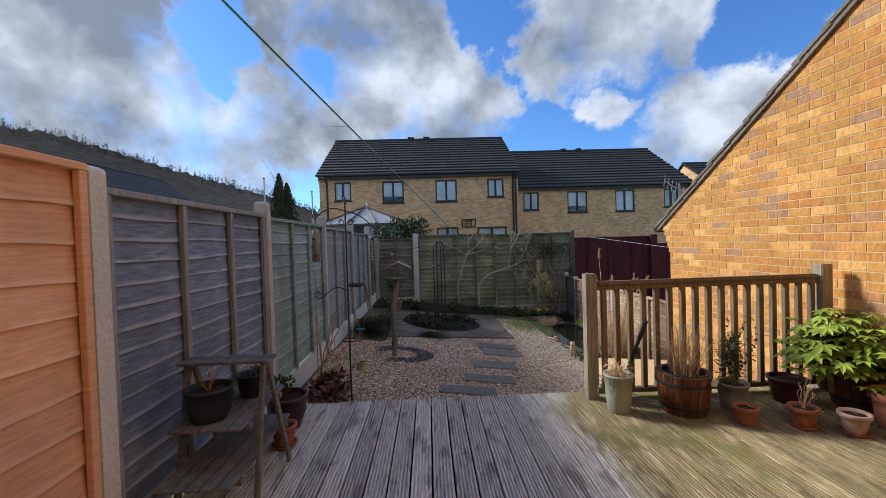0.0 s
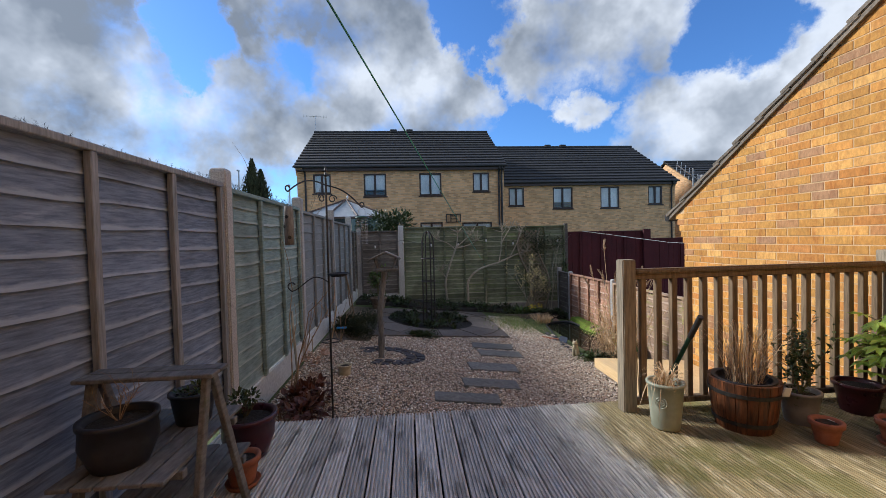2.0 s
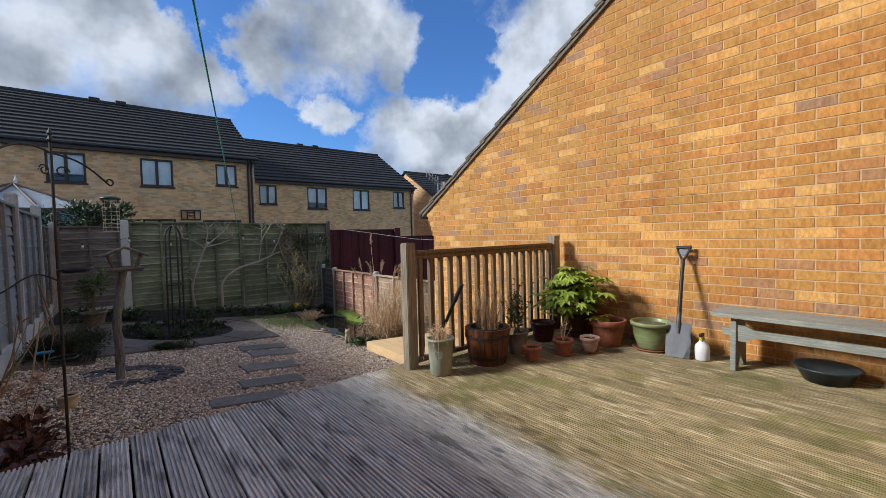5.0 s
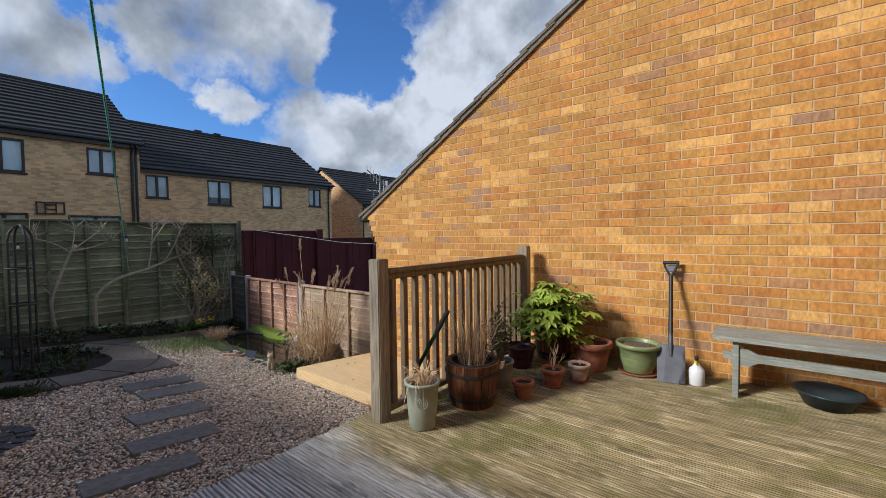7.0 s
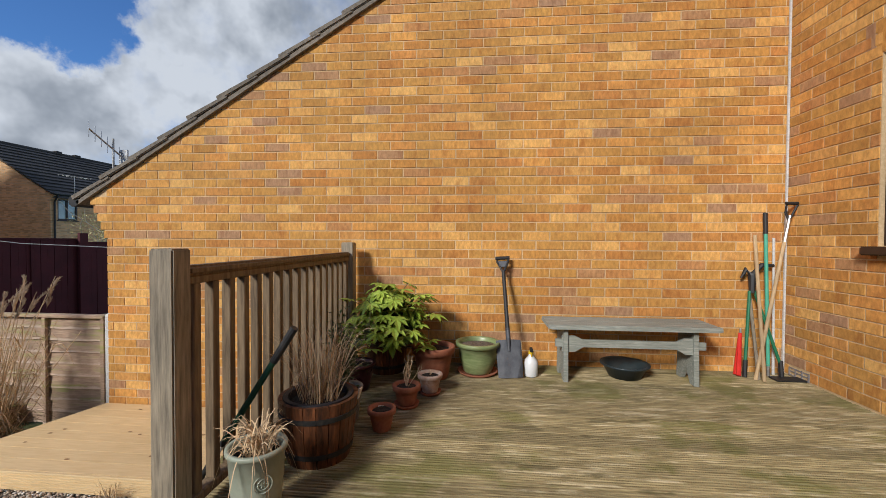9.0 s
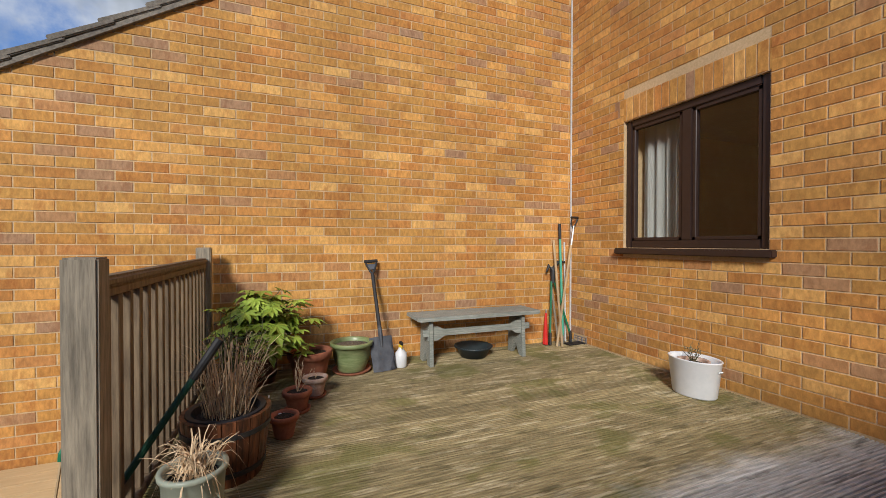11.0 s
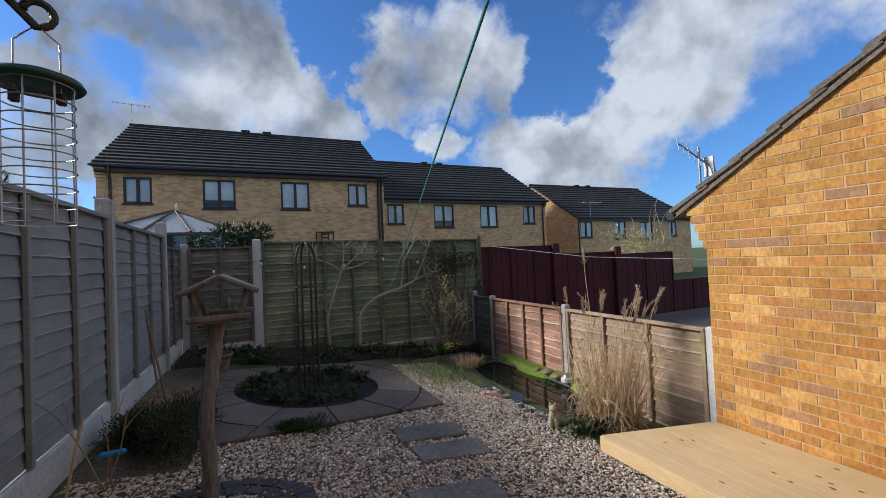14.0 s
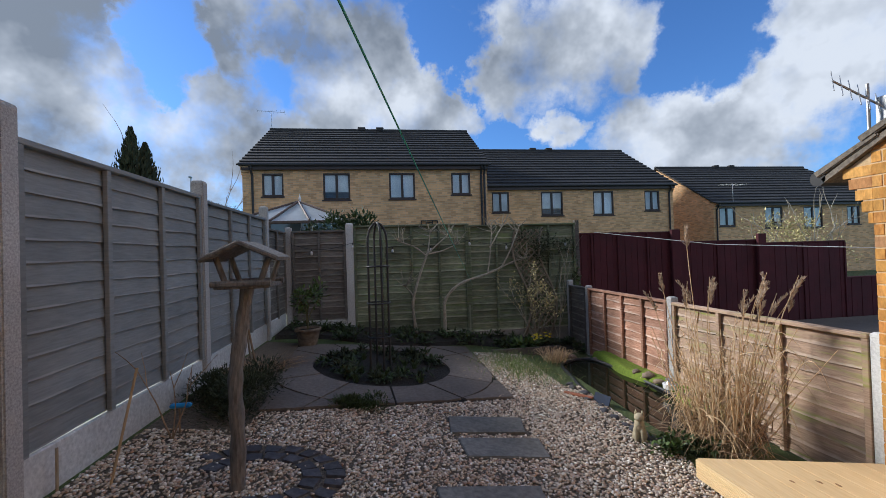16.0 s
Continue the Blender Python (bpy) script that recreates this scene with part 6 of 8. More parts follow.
# white tub with a terracotta pot standing in it
wt = thing("bucket", "white oval metal bucket on the deck by the house wall", "bucket", loc=(2.13, 0.43, 0.0), rz=8)
part("body", lathe([(0, 0.0), (0.140, 0.0), (0.148, 0.01), (0.176, 0.255), (0.182, 0.26), (0.176, 0.266), (0.168, 0.255), (0.140, 0.02), (0, 0.02)], 40, squash=(1, 0.72)), M["white"], wt, smooth=True)
for k in (-1, 1):
    part("handle_lug", tube([(k * 0.168, -0.02, 0.20), (k * 0.185, 0, 0.205), (k * 0.168, 0.02, 0.20)], 0.006, 6), M["steel"], wt)
p = pot("terracotta pot with short twigs in a white bucket", 2.14, 0.43, 0.10, 0.08, 0.19, M["terracotta_white"], 0.016, 0.025, z=0.055)
bm, tips = twigs(6, (0, 0, 0.16), 0.13, 0.7, 0.004, 91, 1)
leaves_cloud(40, (0, 0, 0.24), (0.05, 0.05, 0.05), 0.025, 0.012, 92, bm)
part("twigs", bm, M["stem"], p)

# dark pole leaning on the railing
t = thing("pole", "dark green and black tool pole leaning through the railing", "garden tool", loc=(1.955, 4.20, gz(1.955)))
a, c = Vector((0, 0, 0)), Vector((0.0, -0.79, 0.69 - gz(1.955)))
part("shaft", tube([a, a.lerp(c, 0.62)], 0.013, 10), M["black_grip"], t)
part("sleeve", tube([a.lerp(c, 0.6), a.lerp(c, 0.9)], 0.0135, 10), M["bottle_green"], t, "dark green sleeve")
part("grip", tube([a.lerp(c, 0.88), c], 0.017, 10), M["black_grip"], t)
part("label", tube([a.lerp(c, 0.52), a.lerp(c, 0.58)], 0.0136, 10), M["white"], t, "worn white label")

# folding plant stand by the fence, with its pots
st = thing("plant_stand", "weathered grey slatted folding plant stand", "plant stand")
sx0, sx1 = -0.955, -0.56


def bar(a, c, w, d, name="leg"):
    a, c = Vector(a), Vector(c)
    v = c - a
    bm = box(-w / 2, -d / 2, 0, w / 2, d / 2, v.length, 0.003)
    ob = part(name, bm, M["shelf"], st)
    ob.matrix_local = Matrix.Translation(a) @ v.to_track_quat("Z", "Y").to_matrix().to_4x4()
    return ob


for x in (sx0, sx1):
    bar((x, 2.50, 0), (x, 2.66, 0.72), 0.022, 0.035)
    bar((x, 2.99, 0), (x, 2.70, 0.72), 0.022, 0.035)
for k in range(2):
    part("top_slat", box(sx0 - 0.04, 2.615 + 0.07 * k, 0.72, sx1 + 0.04, 2.68 + 0.07 * k, 0.736, 0.003), M["shelf"], st)
for z, y0, y1 in ((0.45, 2.42, 3.02), (0.235, 2.30, 3.10)):
    for k in range(5):
        x = sx0 + 0.022 + (sx1 - sx0 - 0.044) * (k + 0.5) / 5
        part("shelf_slat", box(x - 0.032, y0, z, x + 0.032, y1, z + 0.015, 0.003), M["shelf"], st)
    for y in (y0 + 0.10, y1 - 0.10):
        part("bearer", box(sx0 + 0.012, y - 0.015, z - 0.03, sx1 - 0.012, y + 0.015, z - 0.0005, 0.003), M["shelf"], st)
p = pot("dark blue black plastic pot with bare twigs on the stand", -0.80, 2.56, 0.112, 0.085, 0.165, M["black_plastic"], 0.01, 0.02, z=0.465, group="pots by the fence", belly=0.015)
bm, tips = twigs(10, (0, 0, 0.14), 0.13, 1.3, 0.0018, 51, 2)
part("twigs", bm, M["straw_dark"], p)
p = pot("dark grey plastic pot on the stand", -0.72, 2.87, 0.085, 0.065, 0.13, M["black_plastic"], 0.01, 0.015, z=0.465, group="pots by the fence")
part("foliage", leaves_cloud(60, (0, 0, 0.13), (0.06, 0.06, 0.03), 0.03, 0.015, 52), M["leaf_dark"], p)
p = pot("dark purple glazed pot with an evergreen shrub", -0.735, 3.46, 0.145, 0.095, 0.24, M["glaze_purple"], 0.022, 0.03, group="pots by the fence", belly=0.018)
bm, tips = twigs(5, (-0.03, 0.02, 0.2), 0.12, 0.8, 0.004, 55, 1)
part("bare_growth", bm, M["stem"], p)
part("foliage", leaves_cloud(170, (-0.04, 0.03, 0.31), (0.09, 0.09, 0.075), 0.035, 0.018, 56), M["leaf_dark"], p)
pot("plain terracotta pot on a saucer under the stand", -0.66, 3.18, 0.08, 0.058, 0.13, M["terracotta"], 0.014, 0.03, saucer=M["terracotta"], group="pots by the fence")

# ---- garden ----
M["moss"] = material("bright moss", (0.10, 0.16, 0.015), (0.22, 0.30, 0.03), 40, rough=0.95, bump=1.0, vary=0.1, big=0.3, depth=0.015)
M["rock"] = material("brown garden stone", (0.12, 0.09, 0.065), (0.30, 0.235, 0.175), 18, rough=0.9, bump=0.5, vary=0.25, big=0.3)
M["cobble"] = material("dark cobble", (0.04, 0.039, 0.046), (0.11, 0.108, 0.12), 25, rough=0.8, bump=0.4, vary=0.2, big=0.2)
M["heather"] = material("dark heather", (0.022, 0.032, 0.016), (0.060, 0.075, 0.036), 30, rough=0.8, bump=0.1, vary=0.35, big=0.2)
M["grass_blade"] = material("grass blade", (0.10, 0.15, 0.035), (0.24, 0.29, 0.10), 30, rough=0.7, bump=0.1, vary=0.3, big=0.2)
M["heuchera"] = material("dark red leaf", (0.055, 0.018, 0.012), (0.13, 0.045, 0.028), 20, rough=0.6, bump=0.1, vary=0.4, big=0.2)
M["catstone"] = material("cast stone", (0.42, 0.36, 0.24), (0.58, 0.51, 0.36), 25, rough=0.9, bump=0.3, vary=0.05, big=0.2, spots=(0.24, 0.22, 0.13), spot_amount=0.3)
M["plume"] = material("feathery plume", (0.44, 0.33, 0.24), (0.66, 0.54, 0.42), 40, rough=0.9, bump=0.1, vary=0.2, big=0.1)
M["yellow_petal"] = material("yellow petal", (0.75, 0.58, 0.02), (0.85, 0.70, 0.05), 20, rough=0.6, bump=0.05, vary=0.1)
M["bud"] = material("pale buds", (0.46, 0.40, 0.17), (0.66, 0.58, 0.30), 20, rough=0.8, bump=0.1, vary=0.25)
M["navy"] = material("dull navy plastic", (0.02, 0.03, 0.06), (0.03, 0.05, 0.10), 20, rough=0.85, bump=0.05, vary=0.05)
M["blue"] = material("blue plastic", (0.015, 0.22, 0.55), (0.03, 0.30, 0.65), 20, rough=0.4, bump=0.05, vary=0.05)
M["rope"] = material("green washing line", (0.03, 0.26, 0.22), (0.07, 0.38, 0.32), 200, rough=0.6, bump=0.2, vary=0.0)
M["lid_green"] = material("dark green lid", (0.006, 0.045, 0.030), (0.012, 0.065, 0.045), 20, rough=0.35, bump=0.05, vary=0.03)
M["bulb"] = material("clear bulb", (0.55, 0.56, 0.56), (0.70, 0.70, 0.70), 20, rough=0.15, bump=0.0, vary=0.05)


def stone(bm, c, r, rr, flat=0.7):
    """A rough rounded stone."""
    b = bmesh.new()
    bmesh.ops.create_icosphere(b, subdivisions=1, radius=1)
    s = Vector((rr.uniform(0.8, 1.3), rr.uniform(0.8, 1.2), flat * rr.uniform(0.8, 1.15))) * r
    for v in b.verts:
        k = rr.uniform(0.82, 1.12)
        v.co = Vector((v.co.x * s.x * k, v.co.y * s.y * k, v.co.z * s.z * k))
    join(bm, b, Matrix.Translation(c) @ Matrix.Rotation(rr.uniform(0, 6), 4, "Z"))


def rock(label, x, y, r, seed, z=None, flat=0.7, mt=None, group="rocks round the pond"):
    rr = random.Random(seed)
    bm = bmesh.new()
    stone(bm, (0, 0, 0), r, rr, flat)
    bmesh.ops.subdivide_edges(bm, edges=bm.edges[:], cuts=1, use_grid_fill=True)
    for v in bm.verts:
        v.co += Vector((noise.noise(v.co * 25 + Vector((seed, 0, 0))), noise.noise(v.co * 25 + Vector((0, seed, 0))), noise.noise(v.co * 25 + Vector((0, 0, seed))))) * r * 0.12
    ob = finish("rock", bm, mt or M["rock"], smooth=True)
    ob.location = (x, y, (gz(x) if z is None else z) + r * flat * 0.7)
    return tagged(ob, label, "rock", group)


# new pine platform on stones
M["knot"] = material("pine knot", (0.20, 0.10, 0.045), (0.34, 0.19, 0.09), 40, rough=0.7, bump=0.1, vary=0.3)
rr = random.Random(61)
plat = thing("platform", "new pale pine platform of grooved boards by the wall", "decking")
PZ = -0.488
px0, px1, py0, py1 = 2.72, 3.80, 3.96, 6.42
nbd = 8
bw = (px1 - px0) / nbd
for i in range(nbd):
    x = px0 + bw * (i + 0.5)
    xa, xb = x - bw / 2 + 0.002, x + bw / 2 - 0.002
    bm = prism([(xa, py0), (xb, py0), (xb, py1 - (xb - px0) * 0.27), (xa, py1 - (xa - px0) * 0.27)], "z", PZ - 0.026, PZ)
    part("board", bm, M["new_wood"], plat)
for k in range(26):
    x, y = rr.uniform(px0 + 0.05, px1 - 0.05), rr.uniform(4.3, 6.1)
    n_ = 9
    bm = bmesh.new()
    bm.faces.new([bm.verts.new((x + rr.uniform(0.008, 0.012) * math.cos(2 * math.pi * i / n_), y + rr.uniform(0.012, 0.026) * math.sin(2 * math.pi * i / n_), PZ + 0.0015)) for i in range(n_)])
    part("knot", bm, M["knot"], plat)
for name, a in (("fascia", (px0 - 0.022, py0, PZ - 0.125, px0, py1 - 0.01, PZ - 0.002)), ("fascia", (px0 - 0.022, py0 - 0.024, PZ - 0.125, px1, py0 - 0.002, PZ - 0.002))):
    x0, y0, z0, x1, y1, z1 = a
    if y1 - y0 > 0.1:
        prof = [(x1, z0), (x0 + 0.006, z0)]
        nz = 7
        for k in range(nz):
            zz = z0 + (z1 - z0) * k / nz
            dz = (z1 - z0) / nz
            prof += [(x0 + 0.006, zz + dz * 0.05), (x0, zz + dz * 0.25), (x0, zz + dz * 0.75), (x0 + 0.006, zz + dz * 0.95)]
        prof += [(x0 + 0.006, z1), (x1, z1)]
        part(name, prism(prof, "y", y0, y1), M["new_wood"], plat)
    else:
        part(name, box(*a, 0.003), M["new_wood"], plat)
for x, y in ((2.80, 4.2), (2.80, 5.2), (2.80, 6.2), (3.7, 4.2), (3.7, 6.0)):
    part("leg", box(x - 0.035, y - 0.035, gz(x) - 0.1, x + 0.035, y + 0.035, PZ - 0.03), M["new_wood"], plat)
rr = random.Random(3)
for k in range(16):
    y = 5.0 + 1.4 * k / 15 + rr.uniform(-0.03, 0.03)
    rock("brown stone under the edge of the platform", 2.79 + rr.uniform(-0.03, 0.05), y, rr.uniform(0.035, 0.06), 100 + k, group="stones under the platform")

# stepping stones
rr = random.Random(17)
STEPS = [((1.14, 7.34), (1.78, 7.37), (1.72, 7.05), (1.11, 7.03)), ((1.16, 6.94), (1.79, 6.96), (1.77, 6.65), (1.17, 6.64)), ((0.91, 6.27), (1.56, 6.29), (1.52, 5.98), (0.93, 5.98)),
         ((0.75, 5.66), (1.39, 5.65), (1.38, 5.38), (0.77, 5.38)), ((0.42, 5.17), (1.09, 5.18), (1.05, 4.93), (0.42, 4.95)), ((0.55, 4.45), (1.15, 4.47), (1.13, 4.15), (0.54, 4.14))]
for k, q in enumerate(STEPS[:5]):
    bm = bmesh.new()
    lo = [bm.verts.new((x + rr.uniform(-0.01, 0.01), y + rr.uniform(-0.01, 0.01), gz(x) - 0.02)) for x, y in q]
    hi = [bm.verts.new((v.co.x, v.co.y, gz(v.co.x) + 0.026)) for v in lo]
    bm.faces.new(hi[::-1])
    for i in range(4):
        bm.faces.new((lo[i], hi[i], hi[(i + 1) % 4], lo[(i + 1) % 4]))
    bmesh.ops.recalc_face_normals(bm, faces=bm.faces)
    bmesh.ops.bevel(bm, geom=[e for e in bm.edges], offset=0.006, segments=2, affect="EDGES")
    tagged(finish("stepping_stone", bm, M["stone_grey"]), "rectangular grey riven stepping stone set in gravel", "stepping stone", "stepping stones")

# round bed with paving laid round it
CX, CY, R0, R1 = 0.57, 8.86, 0.80, 1.32
paving = thing("paving", "buff grey slabs laid round a circular flower bed", "paving", kind="structure")
SL = [(-0.40, 7.33), (1.90, 7.88), (1.84, 10.15), (-0.60, 9.75)]

bm = bmesh.new()
bm.faces.new([bm.verts.new((x, y, gz(x) + 0.012)) for x, y in SL])
part("joint_bed", bm, M["soil"], paving, "dark soil in the joints")


def slab(pts, name="slab", lift=0.034, gap=0.013):
    n = len(pts)
    cx, cy = sum(p[0] for p in pts) / n, sum(p[1] for p in pts) / n
    bm = bmesh.new()
    ps = []
    for x, y in pts:
        d = math.hypot(cx - x, cy - y)
        k = min(0.4, gap / d)
        ps.append((x + (cx - x) * k, y + (cy - y) * k))
    lo = [bm.verts.new((x, y, gz(x) - 0.03)) for x, y in ps]
    e = rr.uniform(-0.004, 0.004)
    hi = [bm.verts.new((x, y, gz(x) + lift + e)) for x, y in ps]
    bm.faces.new(hi)
    for i in range(n):
        bm.faces.new((lo[i], lo[(i + 1) % n], hi[(i + 1) % n], hi[i]))
    bmesh.ops.recalc_face_normals(bm, faces=bm.faces)
    part(name, bm, M["slab"], paving)


def slab_edge(a):
    """Where a ray from the bed's middle meets the outer edge of the paving."""
    d = Vector((math.cos(a), math.sin(a)))
    best = 9.0
    for i in range(4):
        p, q = Vector(SL[i]), Vector(SL[(i + 1) % 4])
        e = q - p
        den = d.x * e.y - d.y * e.x
        if abs(den) < 1e-6:
            continue
        w = p - Vector((CX, CY))
        t = (w.x * e.y - w.y * e.x) / den
        u = (w.x * d.y - w.y * d.x) / den
        if t > 0 and -0.001 <= u <= 1.001:
            best = min(best, t)
    return best


NW = 12
for k in range(NW):
    a0, a1 = 2 * math.pi * (k + 0.2) / NW, 2 * math.pi * (k + 1.2) / NW
    arc = [a0 + (a1 - a0) * i / 5 for i in range(6)]
    outer = [min(R1, slab_edge(a) - 0.0) for a in arc]
    slab([(CX + R0 * math.cos(a), CY + R0 * math.sin(a)) for a in arc] + [(CX + r * math.cos(a), CY + r * math.sin(a)) for a, r in zip(arc[::-1], outer[::-1])])
    if max(slab_edge(a) for a in arc) > R1 + 0.1:
        pts = [(CX + R1 * math.cos(a), CY + R1 * math.sin(a)) for a in arc if slab_edge(a) > R1 + 0.03]
        out2 = [(CX + slab_edge(a) * math.cos(a), CY + slab_edge(a) * math.sin(a)) for a in arc[::-1] if slab_edge(a) > R1 + 0.03]
        corner = [c for c in SL if a0 < (math.atan2(c[1] - CY, c[0] - CX) % (2 * math.pi)) < a1 or a0 < (math.atan2(c[1] - CY, c[0] - CX) % (2 * math.pi)) + 2 * math.pi < a1]
        if len(pts) >= 2:
            allp = pts + out2 + corner
            m = (sum(p[0] for p in allp) / len(allp), sum(p[1] for p in allp) / len(allp))
            allp = sorted(set(allp), key=lambda p: math.atan2(p[1] - m[1], p[0] - m[0]))
            slab(allp)
bed = tagged(finish("flower_bed", lathe([(0, 0.03), (R0 * 0.6, 0.025), (R0 - 0.01, 0.005), (R0 - 0.005, -0.05)], 48), M["soil"]), "round bed of dark bare soil with low plants", "flower bed", kind="structure")
bed.matrix_world = Matrix.Translation((CX, CY, gz(CX))) @ Matrix.Rotation(math.atan(0.115), 4, "Y")
rr = random.Random(41)
for k in range(46):
    a, r = rr.uniform(0, 6.28), R0 * 0.90 * math.sqrt(rr.random())
    x, y = CX + r * math.cos(a), CY + r * math.sin(a)
    p = thing("plant", "low leafy plant in dark soil", "plant", "plants in the round bed", loc=(x, y, gz(x) + 0.012))
    if k % 4 == 0:
        part("foliage", tuft(34, 0.03, 0.15, 0.09, 0.006, 400 + k, 0.04), M["leaf_dark"], p)
    else:
        part("foliage", leaves_cloud(48, (0, 0, 0.045), (0.11, 0.11, 0.05), 0.07, 0.028, 400 + k, lobes=3), M["heather"] if k % 3 else M["leaf_dark"], p)

# obelisk in the round bed
ob_ = thing("obelisk", "black metal garden obelisk with rings and an arched top", "obelisk", loc=(0.55, 8.60, gz(0.55) + 0.01))
rad = 0.115
for a in (0, 90):
    c, s = math.cos(radians(a + 20)), math.sin(radians(a + 20))
    arch = [(rad * c * 1.05, rad * s * 1.05, 0)] + [(rad * c, rad * s, 0.3 * k) for k in range(1, 6)] + [(rad * math.cos(t) * c, rad * math.cos(t) * s, 1.5 + rad * 1.9 * math.sin(t)) for t in [math.pi * k / 12 for k in range(1, 12)]] + [(-rad * c, -rad * s, 0.3 * k) for k in range(5, 0, -1)] + [(-rad * c * 1.05, -rad * s * 1.05, 0)]
    part("upright", tube(arch, 0.0135, 8), M["metal_black"], ob_)
for z, r in ((0.42, 1.12), (0.80, 1.12), (1.22, 1.12)):
    part("ring", tube([(rad * r * math.cos(2 * math.pi * k / 24), rad * r * math.sin(2 * math.pi * k / 24), z) for k in range(25)], 0.009, 6, cap=False), M["metal_black"], ob_)

# soil bed along the back fence, with low plants
bm = bmesh.new()
n = 26
front = [(-1.0 + 5.0 * i / n, 10.05 + 0.18 * math.sin(i * 0.5) + 0.012 * i) for i in range(n + 1)]
top = [[bm.verts.new((x, y, gz(x) - 0.01)) for x, y in front], [bm.verts.new((x, y + 0.06, gz(x) + 0.055)) for x, y in front], [bm.verts.new((x, 10.7, gz(x) + 0.085)) for x, y in front], [bm.verts.new((x, 11.08, gz(x) + 0.08)) for x, y in front]]
for r0, r1 in zip(top, top[1:]):
    for i in range(n):
        bm.faces.new((r0[i], r0[i + 1], r1[i + 1], r1[i]))
tagged(finish("border", bm, M["soil"]), "dark soil border below the back fence", "flower bed", kind="structure")
rr = random.Random(43)
for k in range(72):
    x, y = rr.uniform(-0.9, 3.9), rr.uniform(10.12, 10.95)
    p = thing("plant", "low dark leafy plant in the border", "plant", "border plants", loc=(x, y, gz(x) + 0.05))
    part("foliage", leaves_cloud(36, (0, 0, 0.05), (0.13, 0.10, 0.06), 0.075, 0.03, 500 + k, lobes=3), M["leaf_dark"] if k % 3 else M["heather"], p)
pr = thing("primrose", "clump of bright green leaves with yellow flowers", "flower", loc=(2.75, 10.1, gz(2.75) + 0.04))
part("leaves", leaves_cloud(220, (0, 0, 0.08), (0.42, 0.18, 0.07), 0.10, 0.045, 61, lobes=8), M["leaf_mid"], pr)
bm = bmesh.new()
rr = random.Random(62)
for k in range(16):
    c = Vector((0.25 + rr.uniform(-0.14, 0.2), rr.uniform(-0.12, 0.1), 0.19 + rr.uniform(-0.03, 0.05)))
    for j in range(5):
        a = 2 * math.pi * j / 5
        leaf(bm, c, (math.cos(a), math.sin(a) - 0.3, 0.4), (0, -1, 0.4), 0.026, 0.022)
part("flowers", bm, M["yellow_petal"], pr, "yellow flowers")["kind"] = "stuff"
tagged(finish("border_edging", box(2.2, 9.93, gz(3.0) - 0.05, 3.3, 9.97, gz(2.2) + 0.045, 0.006), M["slab"]), "low stone edging of the border", "edging")


# ---- trees on the back fence ----
def limb(bm, pts, r0, r1, sides=8):
    """A smooth tapered limb through the points."""
    P = [Vector(p) for p in pts]
    out = []
    for i in range(len(P) - 1):
        p0, p1, p2, p3 = P[max(0, i - 1)], P[i], P[i + 1], P[min(len(P) - 1, i + 2)]
        for k in range(5):
            t = k / 5
            out.append(0.5 * ((2 * p1) + (p2 - p0) * t + (2 * p0 - 5 * p1 + 4 * p2 - p3) * t * t + (3 * p1 - p0 - 3 * p2 + p3) * t ** 3))
    out.append(P[-1])
    rad_ = [(r0 + (r1 - r0) * i / (len(out) - 1)) * (1 + 0.10 * math.sin(i * 2.1)) for i in range(len(out))]
    tube(out, rad_, sides, bm)


def fruit_tree(label, x, y, trunk, limbs, seed):
    z = gz(x) + 0.06
    t = thing("tree", label, "tree", "trained trees on the back fence", loc=(x, y, z))
    bm = bmesh.new()
    limb(bm, trunk, 0.034, 0.019)
    part("trunk", bm, M["bark"], t)
    rr = random.Random(seed)
    for pts in limbs:
        bm = bmesh.new()
        limb(bm, pts, 0.016, 0.007, 7)
        e = Vector(pts[-1])
        for k in range(9):
            d = Vector((rr.uniform(-1, 1), rr.uniform(-0.5, 0.25), rr.uniform(0.1, 1))).normalized()
            q = e - (e - Vector(pts[-2])) * rr.uniform(0, 0.4)
            tube([q, q + d * rr.uniform(0.05, 0.16), q + d * rr.uniform(0.16, 0.30) + Vector((0, 0, 0.03))], [0.009, 0.006, 0.003], 5, bm)
        part("limb", bm, M["bark"], t)
    return t


fruit_tree("leafless pruned tree trained on the fence", 1.13, 10.85, [(0, 0, -0.08), (-0.04, 0, 0.2), (-0.06, -0.02, 0.55), (0.05, -0.03, 0.95), (0.20, -0.02, 1.35)],
           [[(0.20, -0.02, 1.33), (0.24, 0, 1.5), (0.28, 0, 1.78)], [(0.20, -0.02, 1.33), (-0.02, -0.03, 1.5), (-0.3, -0.02, 1.60)], [(0.20, -0.02, 1.36), (0.42, -0.02, 1.55), (0.62, 0, 1.72)], [(0.20, -0.02, 1.36), (0.5, 0.05, 1.42), (0.8, 0.05, 1.55)], [(-0.02, -0.02, 0.6), (-0.12, -0.04, 0.75), (-0.22, -0.05, 0.85)]], 71)
